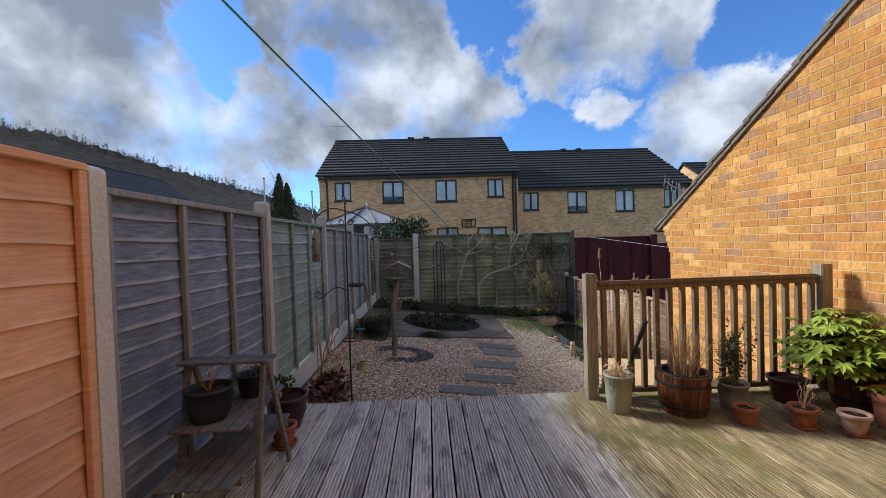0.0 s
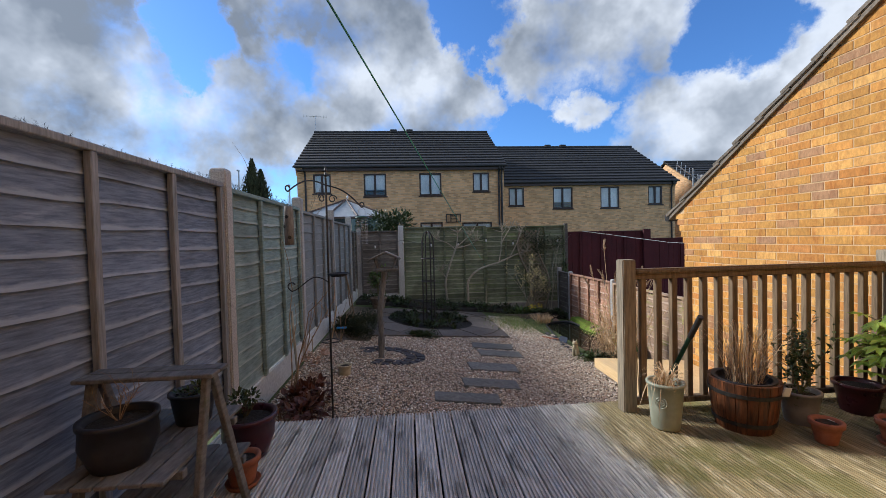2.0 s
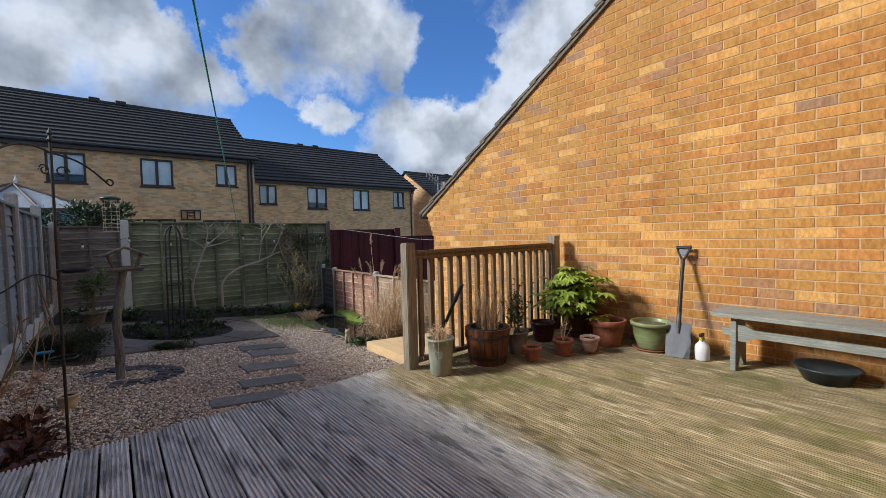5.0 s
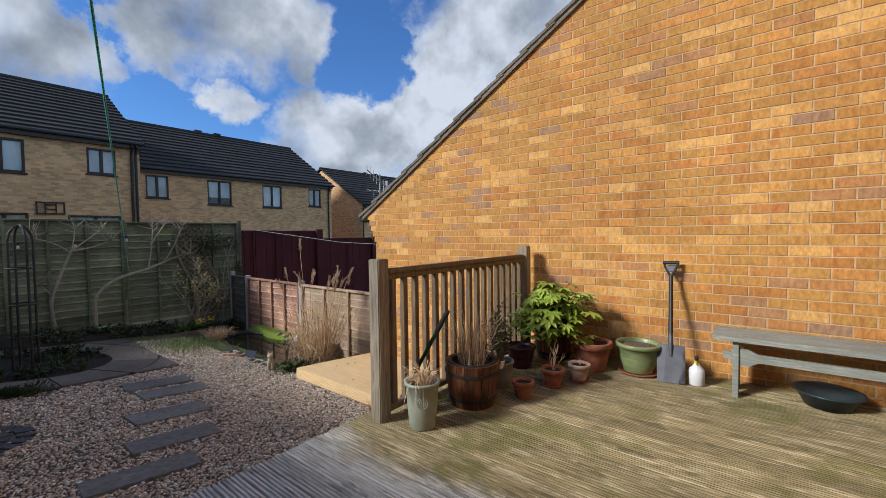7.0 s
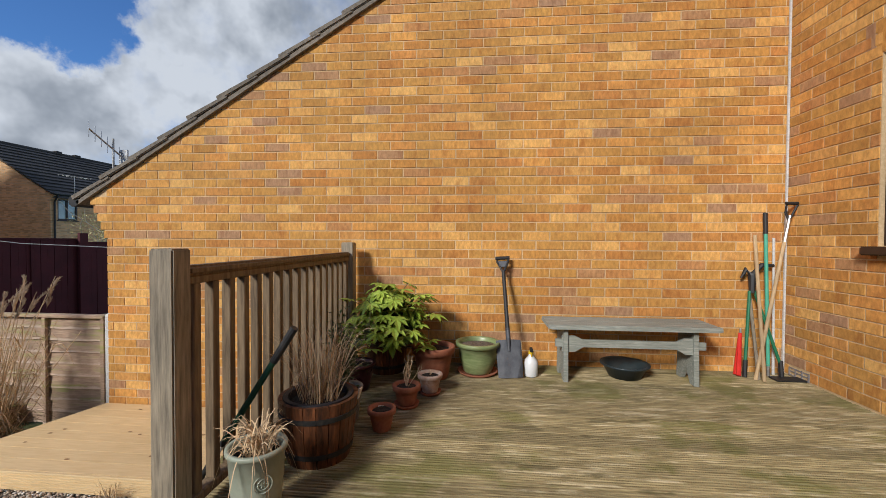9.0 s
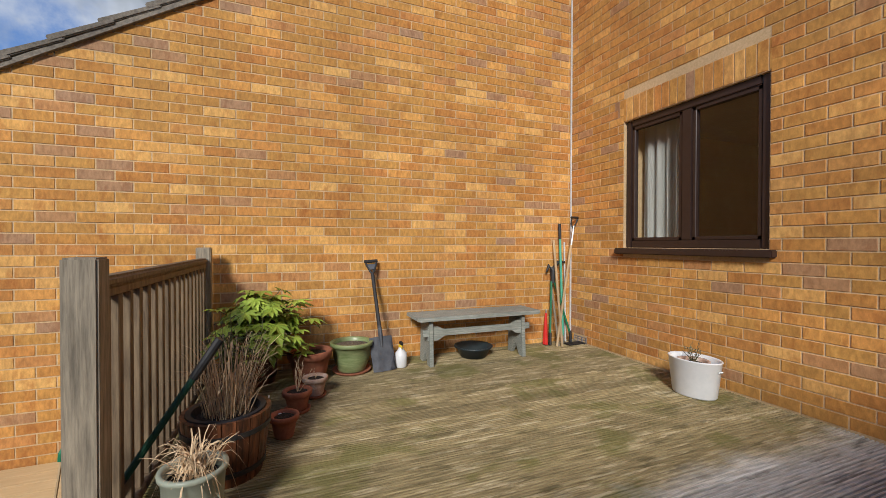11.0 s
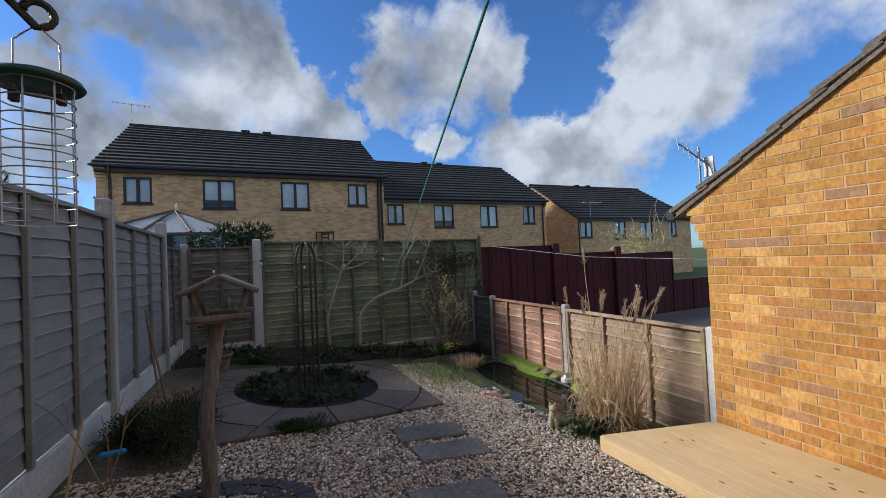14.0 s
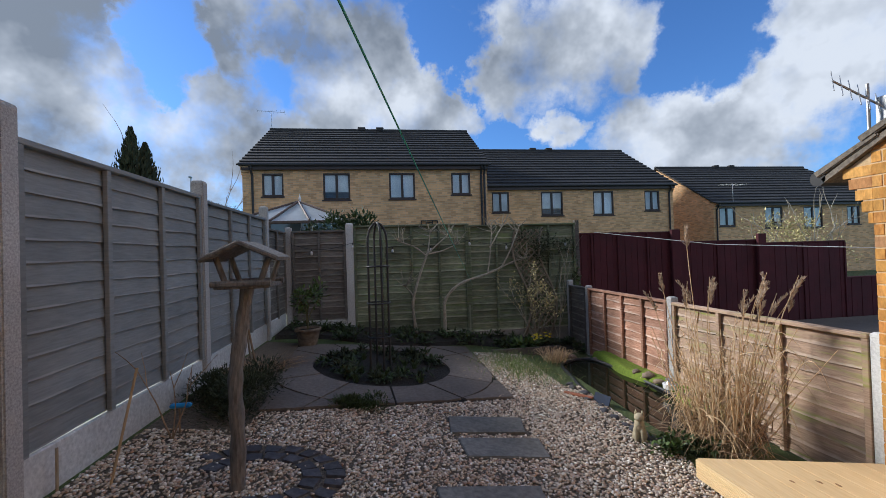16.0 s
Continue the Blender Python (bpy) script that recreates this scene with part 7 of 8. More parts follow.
fruit_tree("leafless pruned tree bent along the fence", 1.62, 10.88, [(0, 0, -0.08), (0.0, 0, 0.3), (0.02, -0.02, 0.62), (0.28, -0.03, 0.88), (0.75, -0.02, 1.03), (1.05, 0, 1.15)],
           [[(0.78, -0.02, 1.04), (0.84, 0, 1.35), (0.90, 0, 1.95)], [(1.05, 0, 1.15), (1.22, 0, 1.45), (1.42, 0, 1.92)], [(1.05, 0, 1.15), (1.3, 0.02, 1.25), (1.55, 0.03, 1.30)], [(0.84, -0.01, 1.5), (1.0, 0, 1.75), (1.1, 0, 1.9)]], 72)

# wavy trellis and a climber over the corner
tr = thing("trellis", "dark wavy-edged wooden trellis fixed to the fence", "trellis", loc=(3.35, BY - 0.07, 0))


def tr_edge(z):
    return -0.26 + 0.16 * math.sin((z + 0.6) * 2.9), 0.24 + 0.16 * math.sin((z + 0.6) * 2.9)


for k in (0, 1):
    part("edge", tube([(tr_edge(-0.6 + 0.1 * i)[k], 0, -0.6 + 0.1 * i) for i in range(21)], 0.022, 6), M["post_wood"], tr)
for s in (-1, 1):
    for j in range(-4, 24):
        seg = []
        for i in range(60):
            u = -0.6 + 1.2 * i / 59
            z = -0.6 + 0.115 * j + s * u * 1.0 + (0.5 if s < 0 else 0.5)
            if -0.58 < z < 1.38:
                a, c = tr_edge(z)
                if a < u < c:
                    seg.append((u, 0.008 * s, z))
        if len(seg) > 2:
            part("lath", tube([seg[0], seg[-1]], 0.012, 4), M["post_wood"], tr)
cl = thing("climber", "leafless tangled climber over the trellis", "climber", loc=(3.55, BY - 0.12, gz(3.5)))
bm, tips = twigs(5, (0.2, 0, 0), 2.0, 0.26, 0.009, 81, 2)
for v in bm.verts:
    v.co.y = max(-0.35, min(0.06, v.co.y * 0.5))
part("bare_growth", bm, M["bark"], cl)
part("foliage", leaves_cloud(520, (0.10, -0.02, 1.70), (0.62, 0.14, 0.36), 0.05, 0.03, 82, lobes=9), M["heather"], cl)
part("ivy", leaves_cloud(420, (0.52, -0.03, 0.75), (0.13, 0.10, 1.05), 0.06, 0.045, 83, lobes=9), M["leaf_dark"], cl)

sh = thing("shrub", "bare-stemmed shrub covered with pale yellow buds", "shrub", loc=(3.05, 10.35, gz(3.05) + 0.04))
bm, tips = twigs(8, (0, 0, 0), 1.05, 0.42, 0.010, 85, 2)
part("bare_growth", bm, M["bark"], sh)
bm = bmesh.new()
rr = random.Random(86)
for q, d in tips:
    for k in range(11):
        leaf(bm, q - d * 0.022 * k, Vector((rr.uniform(-1, 1), rr.uniform(-1, 1), rr.uniform(-0.4, 1))), (0, 0, 1), 0.045, 0.026)
part("blossom", bm, M["bud"], sh)["kind"] = "stuff"

p = pot("tan stoneware pot with a leafy evergreen shrub by the border", -0.47, 9.75, 0.17, 0.12, 0.24, M["rock"], 0.02, 0.04, z=gz(-0.47) + 0.02, group="garden pots")
bm, tips = twigs(7, (0, 0, 0.2), 0.6, 0.35, 0.007, 87, 1)
part("bare_growth", bm, M["stem"], p)
part("foliage", leaves_cloud(330, (0, 0, 0.52), (0.24, 0.22, 0.34), 0.075, 0.036, 88, lobes=7), M["leaf_mid"], p)

# string of bulbs along the back
sl_ = thing("string_lights", "string of clear unlit bulbs along the back fence", "string lights")
run_ = [(-0.95 + 5.1 * i / 60, BY - 0.10 - 0.1 * math.sin(i * 0.2), 1.20 - 0.10 * abs(math.sin(i / 60 * math.pi * 5))) for i in range(61)]
part("cable", tube(run_, 0.004, 5), M["black_grip"], sl_)
for i in (4, 12, 20, 28, 36, 44, 52, 58):
    q = run_[i]
    part("lamp_holder", tube([q, (q[0], q[1], q[2] - 0.035)], 0.011, 7), M["black_grip"], sl_)
    part("bulb", lathe([(0, 0), (0.016, -0.01), (0.024, -0.04), (0.018, -0.065), (0, -0.075)], 12, centre=(q[0], q[1], q[2] - 0.033)), M["bulb"], sl_, "clear glass bulb", smooth=True)

# ---- bird table and feeding pole ----
bt = thing("bird_table", "rustic wooden bird table on a leaning log post", "bird table", loc=(-0.19, 6.28, gz(-0.19)))
M["rustic"] = material("weathered rustic wood", (0.085, 0.081, 0.077), (0.22, 0.21, 0.198), 14, stretch=(4, 4, 0.8), rough=0.85, bump=0.5, vary=0.12, big=0.25)
pts = [(0, 0, -0.1), (0.01, 0, 0.3), (0.0, 0.01, 0.6), (0.04, 0.02, 0.9), (0.075, 0.02, 1.13)]
bm = bmesh.new()
limb(bm, pts, 0.041, 0.035, 12)
part("post", bm, M["rustic"], bt, "bark-stripped log post")
cx, cz = 0.09, 1.11
part("tray", box(cx - 0.14, -0.13, cz, cx + 0.14, 0.15, cz + 0.022, 0.005), M["rustic"], bt)
for y in (-0.13, 0.135):
    part("tray_edge", tube([(cx - 0.15, y, cz + 0.028), (cx + 0.15, y, cz + 0.028)], 0.018, 8), M["rustic"], bt)
for k in (-1, 1):
    for y in (-0.10, 0.11):
        part("upright", tube([(cx + k * 0.085, y, cz + 0.02), (cx + k * 0.135, y, cz + 0.17)], 0.016, 8), M["rustic"], bt)
for k in (-1, 1):
    bm = prism([(cx, cz + 0.255), (cx + k * 0.185, cz + 0.165), (cx + k * 0.18, cz + 0.147), (cx, cz + 0.232)], "y", -0.155, 0.165)
    part("roof_slope", bm, M["rustic"], bt)
    part("roof_edge", tube([(cx, -0.160, cz + 0.245), (cx + k * 0.190, -0.160, cz + 0.157)], 0.014, 8), M["rustic"], bt)
# cobbles round its foot
cob = thing("cobble_ring", "broken ring of dark cobbles round the bird table's foot", "paving", kind="structure")
rr = random.Random(9)
for ring_r, n_ in ((0.31, 15), (0.445, 22)):
    for k in range(n_):
        if 0.40 < k / n_ < 0.66:
            continue
        a0, a1 = 2 * math.pi * k / n_ + 0.03, 2 * math.pi * (k + 1) / n_ - 0.03
        q = []
        for a, r in ((a0, ring_r - 0.06), (a1, ring_r - 0.06), (a1, ring_r + 0.06), (a0, ring_r + 0.06)):
            q.append((-0.12 + r * math.cos(a) + rr.uniform(-0.008, 0.008), 6.38 + r * 0.8 * math.sin(a) + rr.uniform(-0.008, 0.008)))
        bm = bmesh.new()
        lo = [bm.verts.new((x, y, gz(x) - 0.02)) for x, y in q]
        h_ = rr.uniform(0.012, 0.024)
        cxm, cym = sum(p_[0] for p_ in q) / 4, sum(p_[1] for p_ in q) / 4
        hi = [bm.verts.new((x + (cxm - x) * 0.14, y + (cym - y) * 0.14, gz(x) + h_)) for x, y in q]
        bm.faces.new(hi)
        for i in range(4):
            bm.faces.new((lo[i], lo[(i + 1) % 4], hi[(i + 1) % 4], hi[i]))
        part("cobble", bm, M["cobble"], cob)

fp = thing("feeding_pole", "black iron bird feeding pole with scrolled hooks", "bird feeder", loc=(-0.46, 4.46, gz(-0.46)))
top = 1.99
part("pole", tube([(0, 0, -0.1), (0, 0, top)], 0.0085, 8), M["metal_black"], fp)
part("finial", lathe([(0, top), (0.016, top + 0.02), (0.006, top + 0.045), (0.014, top + 0.06), (0, top + 0.10)], 10), M["metal_black"], fp)


def hook(end, rise, curl, sgn):
    e = Vector(end)
    pts = []
    for i in range(13):
        t = i / 12
        pts.append(Vector((e.x * t, e.y * t, top - 0.06 + rise * math.sin(t * math.pi * 0.9) + (e.z - top + 0.06) * t)))
    d = Vector((e.x, e.y, 0)).normalized()
    c = pts[-1] + d * 0.0 + Vector((0, 0, curl))
    for i in range(1, 13):
        a = -math.pi / 2 + i * 2 * math.pi * 0.75 / 12
        rr_ = curl * (1 - 0.035 * i)
        pts.append(c + d * math.cos(a) * rr_ + Vector((0, 0, math.sin(a) * rr_)))
    part("hook", tube(pts, 0.006, 7), M["metal_black"], fp)
    sc = []
    for i in range(14):
        a = i * 2 * math.pi / 11
        rr_ = 0.035 * (1 - i * 0.045)
        sc.append(d * (0.05 + rr_ * math.cos(a)) + Vector((0, 0, top - 0.17 + rr_ * math.sin(a))))
    part("scroll", tube(sc, 0.005, 6), M["metal_black"], fp)


hook((0.27, 0.10, top - 0.25), 0.05, 0.024, 1)
hook((-0.22, -0.28, top - 0.16), 0.07, 0.024, -1)
lowp = [(-0.26 * t, -0.12 * t, 1.14 + 0.05 * math.sin(t * 4.5)) for t in [k / 12 for k in range(13)]] + [(-0.26 - 0.03 * math.sin(a), -0.12, 1.10 + 0.03 - 0.03 * math.cos(a) + 0.0) for a in [0.6 * k for k in range(1, 8)]]
part("low_hook", tube(lowp, 0.005, 6), M["metal_black"], fp)
part("dish_ring", tube([(0.08 + 0.085 * math.cos(2 * math.pi * k / 24), 0.085 * math.sin(2 * math.pi * k / 24), 1.21) for k in range(25)], 0.006, 6, cap=False), M["metal_black"], fp)
part("dish", lathe([(0, 1.185), (0.06, 1.188), (0.08, 1.21), (0.084, 1.213), (0.06, 1.195), (0, 1.193)], 24, centre=(0.08, 0, 0)), M["metal_black"], fp)
part("ground_ring", tube([(0.07 * math.cos(2 * math.pi * k / 20), 0.07 * math.sin(2 * math.pi * k / 20), 0.66) for k in range(21)], 0.005, 5, cap=False), M["metal_black"], fp)

fd = thing("bird_feeder", "wire cage bird feeder with a dark green lid", "bird feeder", loc=(-0.19, 4.56, 1.175))
cr_, ch = 0.044, 0.215
part("lid", lathe([(0, 0.238), (0.03, 0.236), (0.054, 0.226), (0.058, 0.219), (0.054, 0.214), (0.0, 0.218)], 32), M["lid_green"], fd, "dark green dished lid", smooth=True)
for k in range(9):
    z = ch * k / 8
    part("ring", tube([(cr_ * math.cos(2 * math.pi * i / 28), cr_ * math.sin(2 * math.pi * i / 28), z) for i in range(29)], 0.0012, 5, cap=False), M["steel"], fd)
for k in range(8):
    a = 2 * math.pi * k / 8
    part("wire", tube([(cr_ * math.cos(a), cr_ * math.sin(a), 0), (cr_ * math.cos(a), cr_ * math.sin(a), ch)], 0.0012, 5), M["steel"], fd)
bail = [(-0.028, 0, 0.195), (-0.028, 0, 0.285), (0.0, 0, 0.312), (0.028, 0, 0.285), (0.028, 0, 0.195)]
part("bail", tube(bail, 0.0016, 6), M["steel"], fd)
for k in (-1, 1):
    part("clip", box(k * 0.028 - 0.006, -0.006, 0.188, k * 0.028 + 0.006, 0.006, 0.205, 0.002), M["black_grip"], fd)
lg = thing("log_feeder", "drilled log bird feeder hanging from a hook", "bird feeder", loc=(-0.68, 4.18, 1.18))
part("log", lathe([(0, 0), (0.034, 0.004), (0.036, 0.10), (0.032, 0.25), (0.03, 0.288), (0, 0.292)], 12), M["rustic"], lg, smooth=True)
# black plugs at the surface paint in the shaded insides of drilled holes
for z, a in ((0.06, 0.3), (0.14, -1.0), (0.21, -0.2)):
    part("hole", tube([(0.026 * math.cos(a - 1.57), 0.026 * math.sin(a - 1.57), z), (0.037 * math.cos(a - 1.57), 0.037 * math.sin(a - 1.57), z)], 0.013, 10), M["black_grip"], lg)
part("loop", tube([(0, 0, 0.29), (0.0, 0.0, 0.37)], 0.0018, 5), M["steel"], lg)

# ---- pond ----
WATER = -0.672
mt = bpy.data.materials.new("pond water")
mt.use_nodes = True
bs = mt.node_tree.nodes["Principled BSDF"]
bs.inputs["Base Color"].default_value = (0.012, 0.014, 0.008, 1)
bs.inputs["Roughness"].default_value = 0.04
bs.inputs["IOR"].default_value = 1.33
nz_ = mt.node_tree.nodes.new("ShaderNodeTexNoise")
nz_.inputs["Scale"].default_value = 9
bp_ = mt.node_tree.nodes.new("ShaderNodeBump")
bp_.inputs["Strength"].default_value, bp_.inputs["Distance"].default_value = 0.06, 0.004
mt.node_tree.links.new(nz_.outputs["Fac"], bp_.inputs["Height"])
mt.node_tree.links.new(bp_.outputs[0], bs.inputs["Normal"])
POND = [(2.86, 7.05), (2.84, 7.7), (2.86, 8.3), (2.96, 8.9), (3.06, 9.35), (3.35, 9.55), (3.62, 9.45), (3.70, 8.8), (3.72, 8.0), (3.70, 7.3), (3.35, 6.98)]
pond = thing("pond", "small dark garden pond with a black liner edge", "pond", kind="structure")
bm = bmesh.new()
bm.faces.new([bm.verts.new((x, y, WATER)) for x, y in POND])
bmesh.ops.recalc_face_normals(bm, faces=bm.faces)
wat = part("water", bm, mt, pond, "dark still water")
wat.data.flip_normals() if wat.data.polygons[0].normal.z < 0 else None
bm = bmesh.new()
limb(bm, [(x, y, WATER + 0.012) for x, y in POND + POND[:1]], 0.022, 0.022, 7)
part("liner_edge", bm, M["black_plastic"], pond)
# mossy shelf and rocks behind the pond
ms = thing("moss_bank", "bank of bright green moss behind the pond", "moss", kind="stuff")
bm = bmesh.new()
n = 40
rows_ = []
for j in range(7):
    row = []
    for i in range(n + 1):
        y = 7.15 + 2.55 * i / n
        x0 = 3.66 - 0.06 * math.sin(i * 0.3)
        x = x0 + (3.90 - x0) * j / 6
        h_ = WATER + 0.01 + 0.075 * math.sin(min(1, (j + 0.2) / 2.2) * math.pi / 2) + 0.022 * noise.noise(Vector((x * 9, y * 9, 3)))
        row.append(bm.verts.new((x, y, h_ if j else WATER - 0.05)))
    rows_.append(row)
for a, c in zip(rows_, rows_[1:]):
    for i in range(n):
        bm.faces.new((a[i], a[i + 1], c[i + 1], c[i]))
bmesh.ops.recalc_face_normals(bm, faces=bm.faces)
part("bank", bm, M["moss"], ms, smooth=True)
rr = random.Random(19)
for k, (x, y, r) in enumerate(((3.72, 8.62, 0.075), (3.74, 8.42, 0.09), (3.73, 8.22, 0.065), (3.82, 8.52, 0.06), (3.74, 9.62, 0.10), (3.60, 9.66, 0.085), (3.40, 9.75, 0.10), (3.2, 9.78, 0.12), (3.76, 7.75, 0.07), (3.72, 7.55, 0.06))):
    rock("brown mossy rock at the pond's edge", x, y, r, 200 + k, z=WATER + 0.05 if y < 9.5 else None, flat=0.55)
for k in range(10):
    rock("dark wet stone at the pond's edge", 2.76 + rr.uniform(-0.05, 0.05), 7.0 + 0.16 * k + rr.uniform(-0.04, 0.04), rr.uniform(0.04, 0.07), 230 + k, flat=0.5, mt=M["cobble"])
wl_ = thing("lantern", "small white lantern standing by the pond", "lantern", loc=(3.70, 7.98, WATER + 0.075))
part("body", lathe([(0, 0), (0.07, 0), (0.075, 0.05), (0.07, 0.055), (0, 0.05)], 20), M["white"], wl_)
part("top", lathe([(0, 0.055), (0.05, 0.055), (0.03, 0.09), (0.05, 0.10), (0, 0.12)], 16), M["steel"], wl_)
rd = thing("reeds", "clump of drooping dead reeds by the pond", "plant", loc=(3.02, 9.5, gz(3.0) + 0.02))
part("blades", tuft(150, 0.16, 0.20, 0.26, 0.008, 301, 0.16), M["straw"], rd)
tagged(finish("offcut", box(-0.03, -0.16, 0.0, 0.03, 0.16, 0.02, 0.003), M["terracotta"]), "small red brown board lying by the pond", "board").matrix_world = pose(2.66, 8.05, gz(2.66) + 0.012, 0, 6, 40)
tagged(finish("sheet", box(-0.005, -0.10, 0.0, 0.005, 0.10, 0.10, 0.002), M["navy"]), "small blue grey plastic sheet by the pond", "sheet").matrix_world = pose(2.80, 7.83, gz(2.8) + 0.01, 0, 25, 20)

# stone cat by the pond, one plain shape
bm = bmesh.new()
limb(bm, [(0, 0.04, 0.0), (0, 0.02, 0.06), (0, 0.0, 0.13), (0, -0.01, 0.175)], 0.062, 0.032, 12)
b2 = bmesh.new()
bmesh.ops.create_icosphere(b2, subdivisions=2, radius=0.040)
join(bm, b2, Matrix.Translation((0, -0.022, 0.205)) @ Matrix.Diagonal((1.0, 1.05, 0.9, 1)))
for k in (-1, 1):
    b2 = bmesh.new()
    bmesh.ops.create_cone(b2, segments=8, radius1=0.014, radius2=0.001, depth=0.035, cap_ends=True)
    join(bm, b2, Matrix.Translation((k * 0.024, -0.012, 0.246)))
    limb(bm, [(k * 0.025, -0.035, 0.0), (k * 0.024, -0.035, 0.07), (k * 0.02, -0.02, 0.13)], 0.017, 0.018, 8)
ob = tagged(finish("cat_statue", bm, M["catstone"], smooth=True), "small buff stone cat ornament by the pond", "statue")
ob.matrix_world = pose(2.68, 7.0, gz(2.68), 0, 0, -35)
p = thing("plant", "low green weeds beside the stone cat", "plant", loc=(2.74, 6.82, gz(2.74)))
part("foliage", leaves_cloud(170, (0, 0, 0.06), (0.17, 0.14, 0.07), 0.045, 0.03, 311), M["leaf_mid"], p)
p = thing("plant", "dark low plants beside the pond", "plant", loc=(2.95, 6.75, gz(2.95)))
part("foliage", leaves_cloud(200, (0, 0, 0.07), (0.22, 0.16, 0.08), 0.06, 0.025, 312), M["leaf_dark"], p)

# tall dry miscanthus: stiff culms, arching dead leaves, a tangle at the foot, plumes on the tallest culms
mg = thing("ornamental_grass", "tall dry straw-coloured miscanthus with feathery plumes", "ornamental grass", loc=(3.28, 6.85, gz(3.28)))
rr = random.Random(321)
culms, arching, tangle = bmesh.new(), bmesh.new(), bmesh.new()
for k in range(150):
    a, r = rr.uniform(0, 6.28), 0.20 * math.sqrt(rr.random())
    s = Vector((r * math.cos(a), r * math.sin(a), 0))
    H = rr.uniform(0.42, 1.08)
    lean = Vector((math.cos(a), math.sin(a), 0)) * r * rr.uniform(0.4, 1.8) + Vector((rr.gauss(0, 0.19), rr.gauss(0, 0.19), 0))
    e = s + lean * H + Vector((0, 0, H))
    m = s.lerp(e, 0.55) + Vector((rr.gauss(0, 0.02), rr.gauss(0, 0.02), 0))
    tube([s, m, e], [0.0042, 0.0034, 0.002], 4, culms)
    for n in range(rr.randrange(2, 6)):
        t = rr.uniform(0.15, 0.98)
        q = s.lerp(e, t)
        b, L = rr.uniform(0, 6.28), rr.uniform(0.16, 0.42)
        rise = rr.uniform(-0.24, 0.16)
        blade(arching, q, q + Vector((L * 0.8 * math.cos(b), L * 0.8 * math.sin(b), rise)), rr.uniform(0.005, 0.010), rr.uniform(0.05, 0.22), rr, 6)
for k in range(420):
    a, r = rr.uniform(0, 6.28), 0.34 * math.sqrt(rr.random())
    q = Vector((r * math.cos(a), r * math.sin(a), rr.uniform(0.0, 0.30)))
    b, L = rr.uniform(0, 6.28), rr.uniform(0.12, 0.34)
    blade(tangle, q, q + Vector((L * math.cos(b), L * math.sin(b), rr.uniform(-0.12, 0.08))), rr.uniform(0.004, 0.009), rr.uniform(0.0, 0.12), rr, 5)
for v in tangle.verts:
    v.co.z = max(v.co.z, 0.004)
for v in arching.verts:
    v.co.z = max(v.co.z, 0.01)
part("culm_cluster", culms, M["straw"], mg)
part("dead_foliage", arching, M["straw"], mg, "arching papery dead leaves")
part("tangle", tangle, M["straw_dark"], mg, "brown tangled thatch")
HEADS = [(-0.16, 0.10, 1.84), (0.40, -0.34, 1.42), (0.28, -0.20, 1.44), (-0.02, 0.02, 1.36), (-0.30, 0.26, 1.44), (-0.36, 0.30, 1.28), (0.22, -0.05, 1.30), (0.26, -0.16, 1.22), (0.16, -0.12, 1.26), (0.34, -0.22, 1.28), (0.05, 0.10, 1.40), (-0.12, 0.2, 1.30), (0.44, -0.28, 1.30), (0.12, -0.30, 1.34), (-0.22, 0.02, 1.38), (0.36, -0.08, 1.36)]
for k, (dx, dy, H) in enumerate(HEADS):
    a = rr.uniform(0, 6.28)
    e = Vector((dx, dy, H))
    s = Vector((dx * 0.25, dy * 0.25, 0))
    bend = Vector((rr.gauss(0, 0.03), rr.gauss(0, 0.03), 0))
    part("stalk", tube([s, s.lerp(e, 0.5) + bend, s.lerp(e, 0.8) + bend * 0.8, e], [0.0045, 0.0036, 0.003, 0.002], 5), M["straw"], mg)
    bm = bmesh.new()
    d = (e - s).normalized()
    nod = Vector((math.cos(a), math.sin(a), 0)) * rr.uniform(0.03, 0.09)
    for j in range(90):
        t = rr.random()
        q = e - d * (0.19 * (1 - t)) + nod * t * t - Vector((0, 0, 0.02 * t))
        o = d * 1.0 + nod * 4 * t + Vector((rr.uniform(-1, 1), rr.uniform(-1, 1), rr.uniform(-0.4, 0.4))) * 0.42
        leaf(bm, q, o, (rr.uniform(-1, 1), rr.uniform(-1, 1), 0.5), 0.065 * (1 - 0.45 * t), 0.0045)
    part("plume", bm, M["plume"], mg)
# tufts and clumps
for label, x, y, args, mt_ in (("dry tuft of straw grass before the platform", 2.66, 4.98, (60, 0.05, 0.17, 0.18, 0.004, 331, 0.05), "straw"), ("dry tuft of straw grass by the deck", 2.1, 4.15, (50, 0.05, 0.20, 0.16, 0.004, 332, 0.05), "straw")):
    g = thing("grass_tuft", label, "grass", "grass tufts", loc=(x, y, gz(x)))
    part("blades", tuft(*args), M[mt_], g)
g = thing("grass_patch", "patch of long green and straw grass", "grass", kind="stuff", loc=(2.35, 9.15, gz(2.35)))
bm = bmesh.new()
rr = random.Random(335)
for k in range(1100):
    x, y = rr.gauss(0, 0.24), rr.gauss(0, 0.36)
    b_ = rr.uniform(0, 6.28)
    blade(bm, (x, y, -0.115 * x), (x + 0.09 * math.cos(b_), y + 0.09 * math.sin(b_), -0.115 * x + rr.uniform(0.05, 0.15)), 0.006, 0.03, rr, 3)
part("blades", bm, M["grass_blade"], g)
bm = bmesh.new()
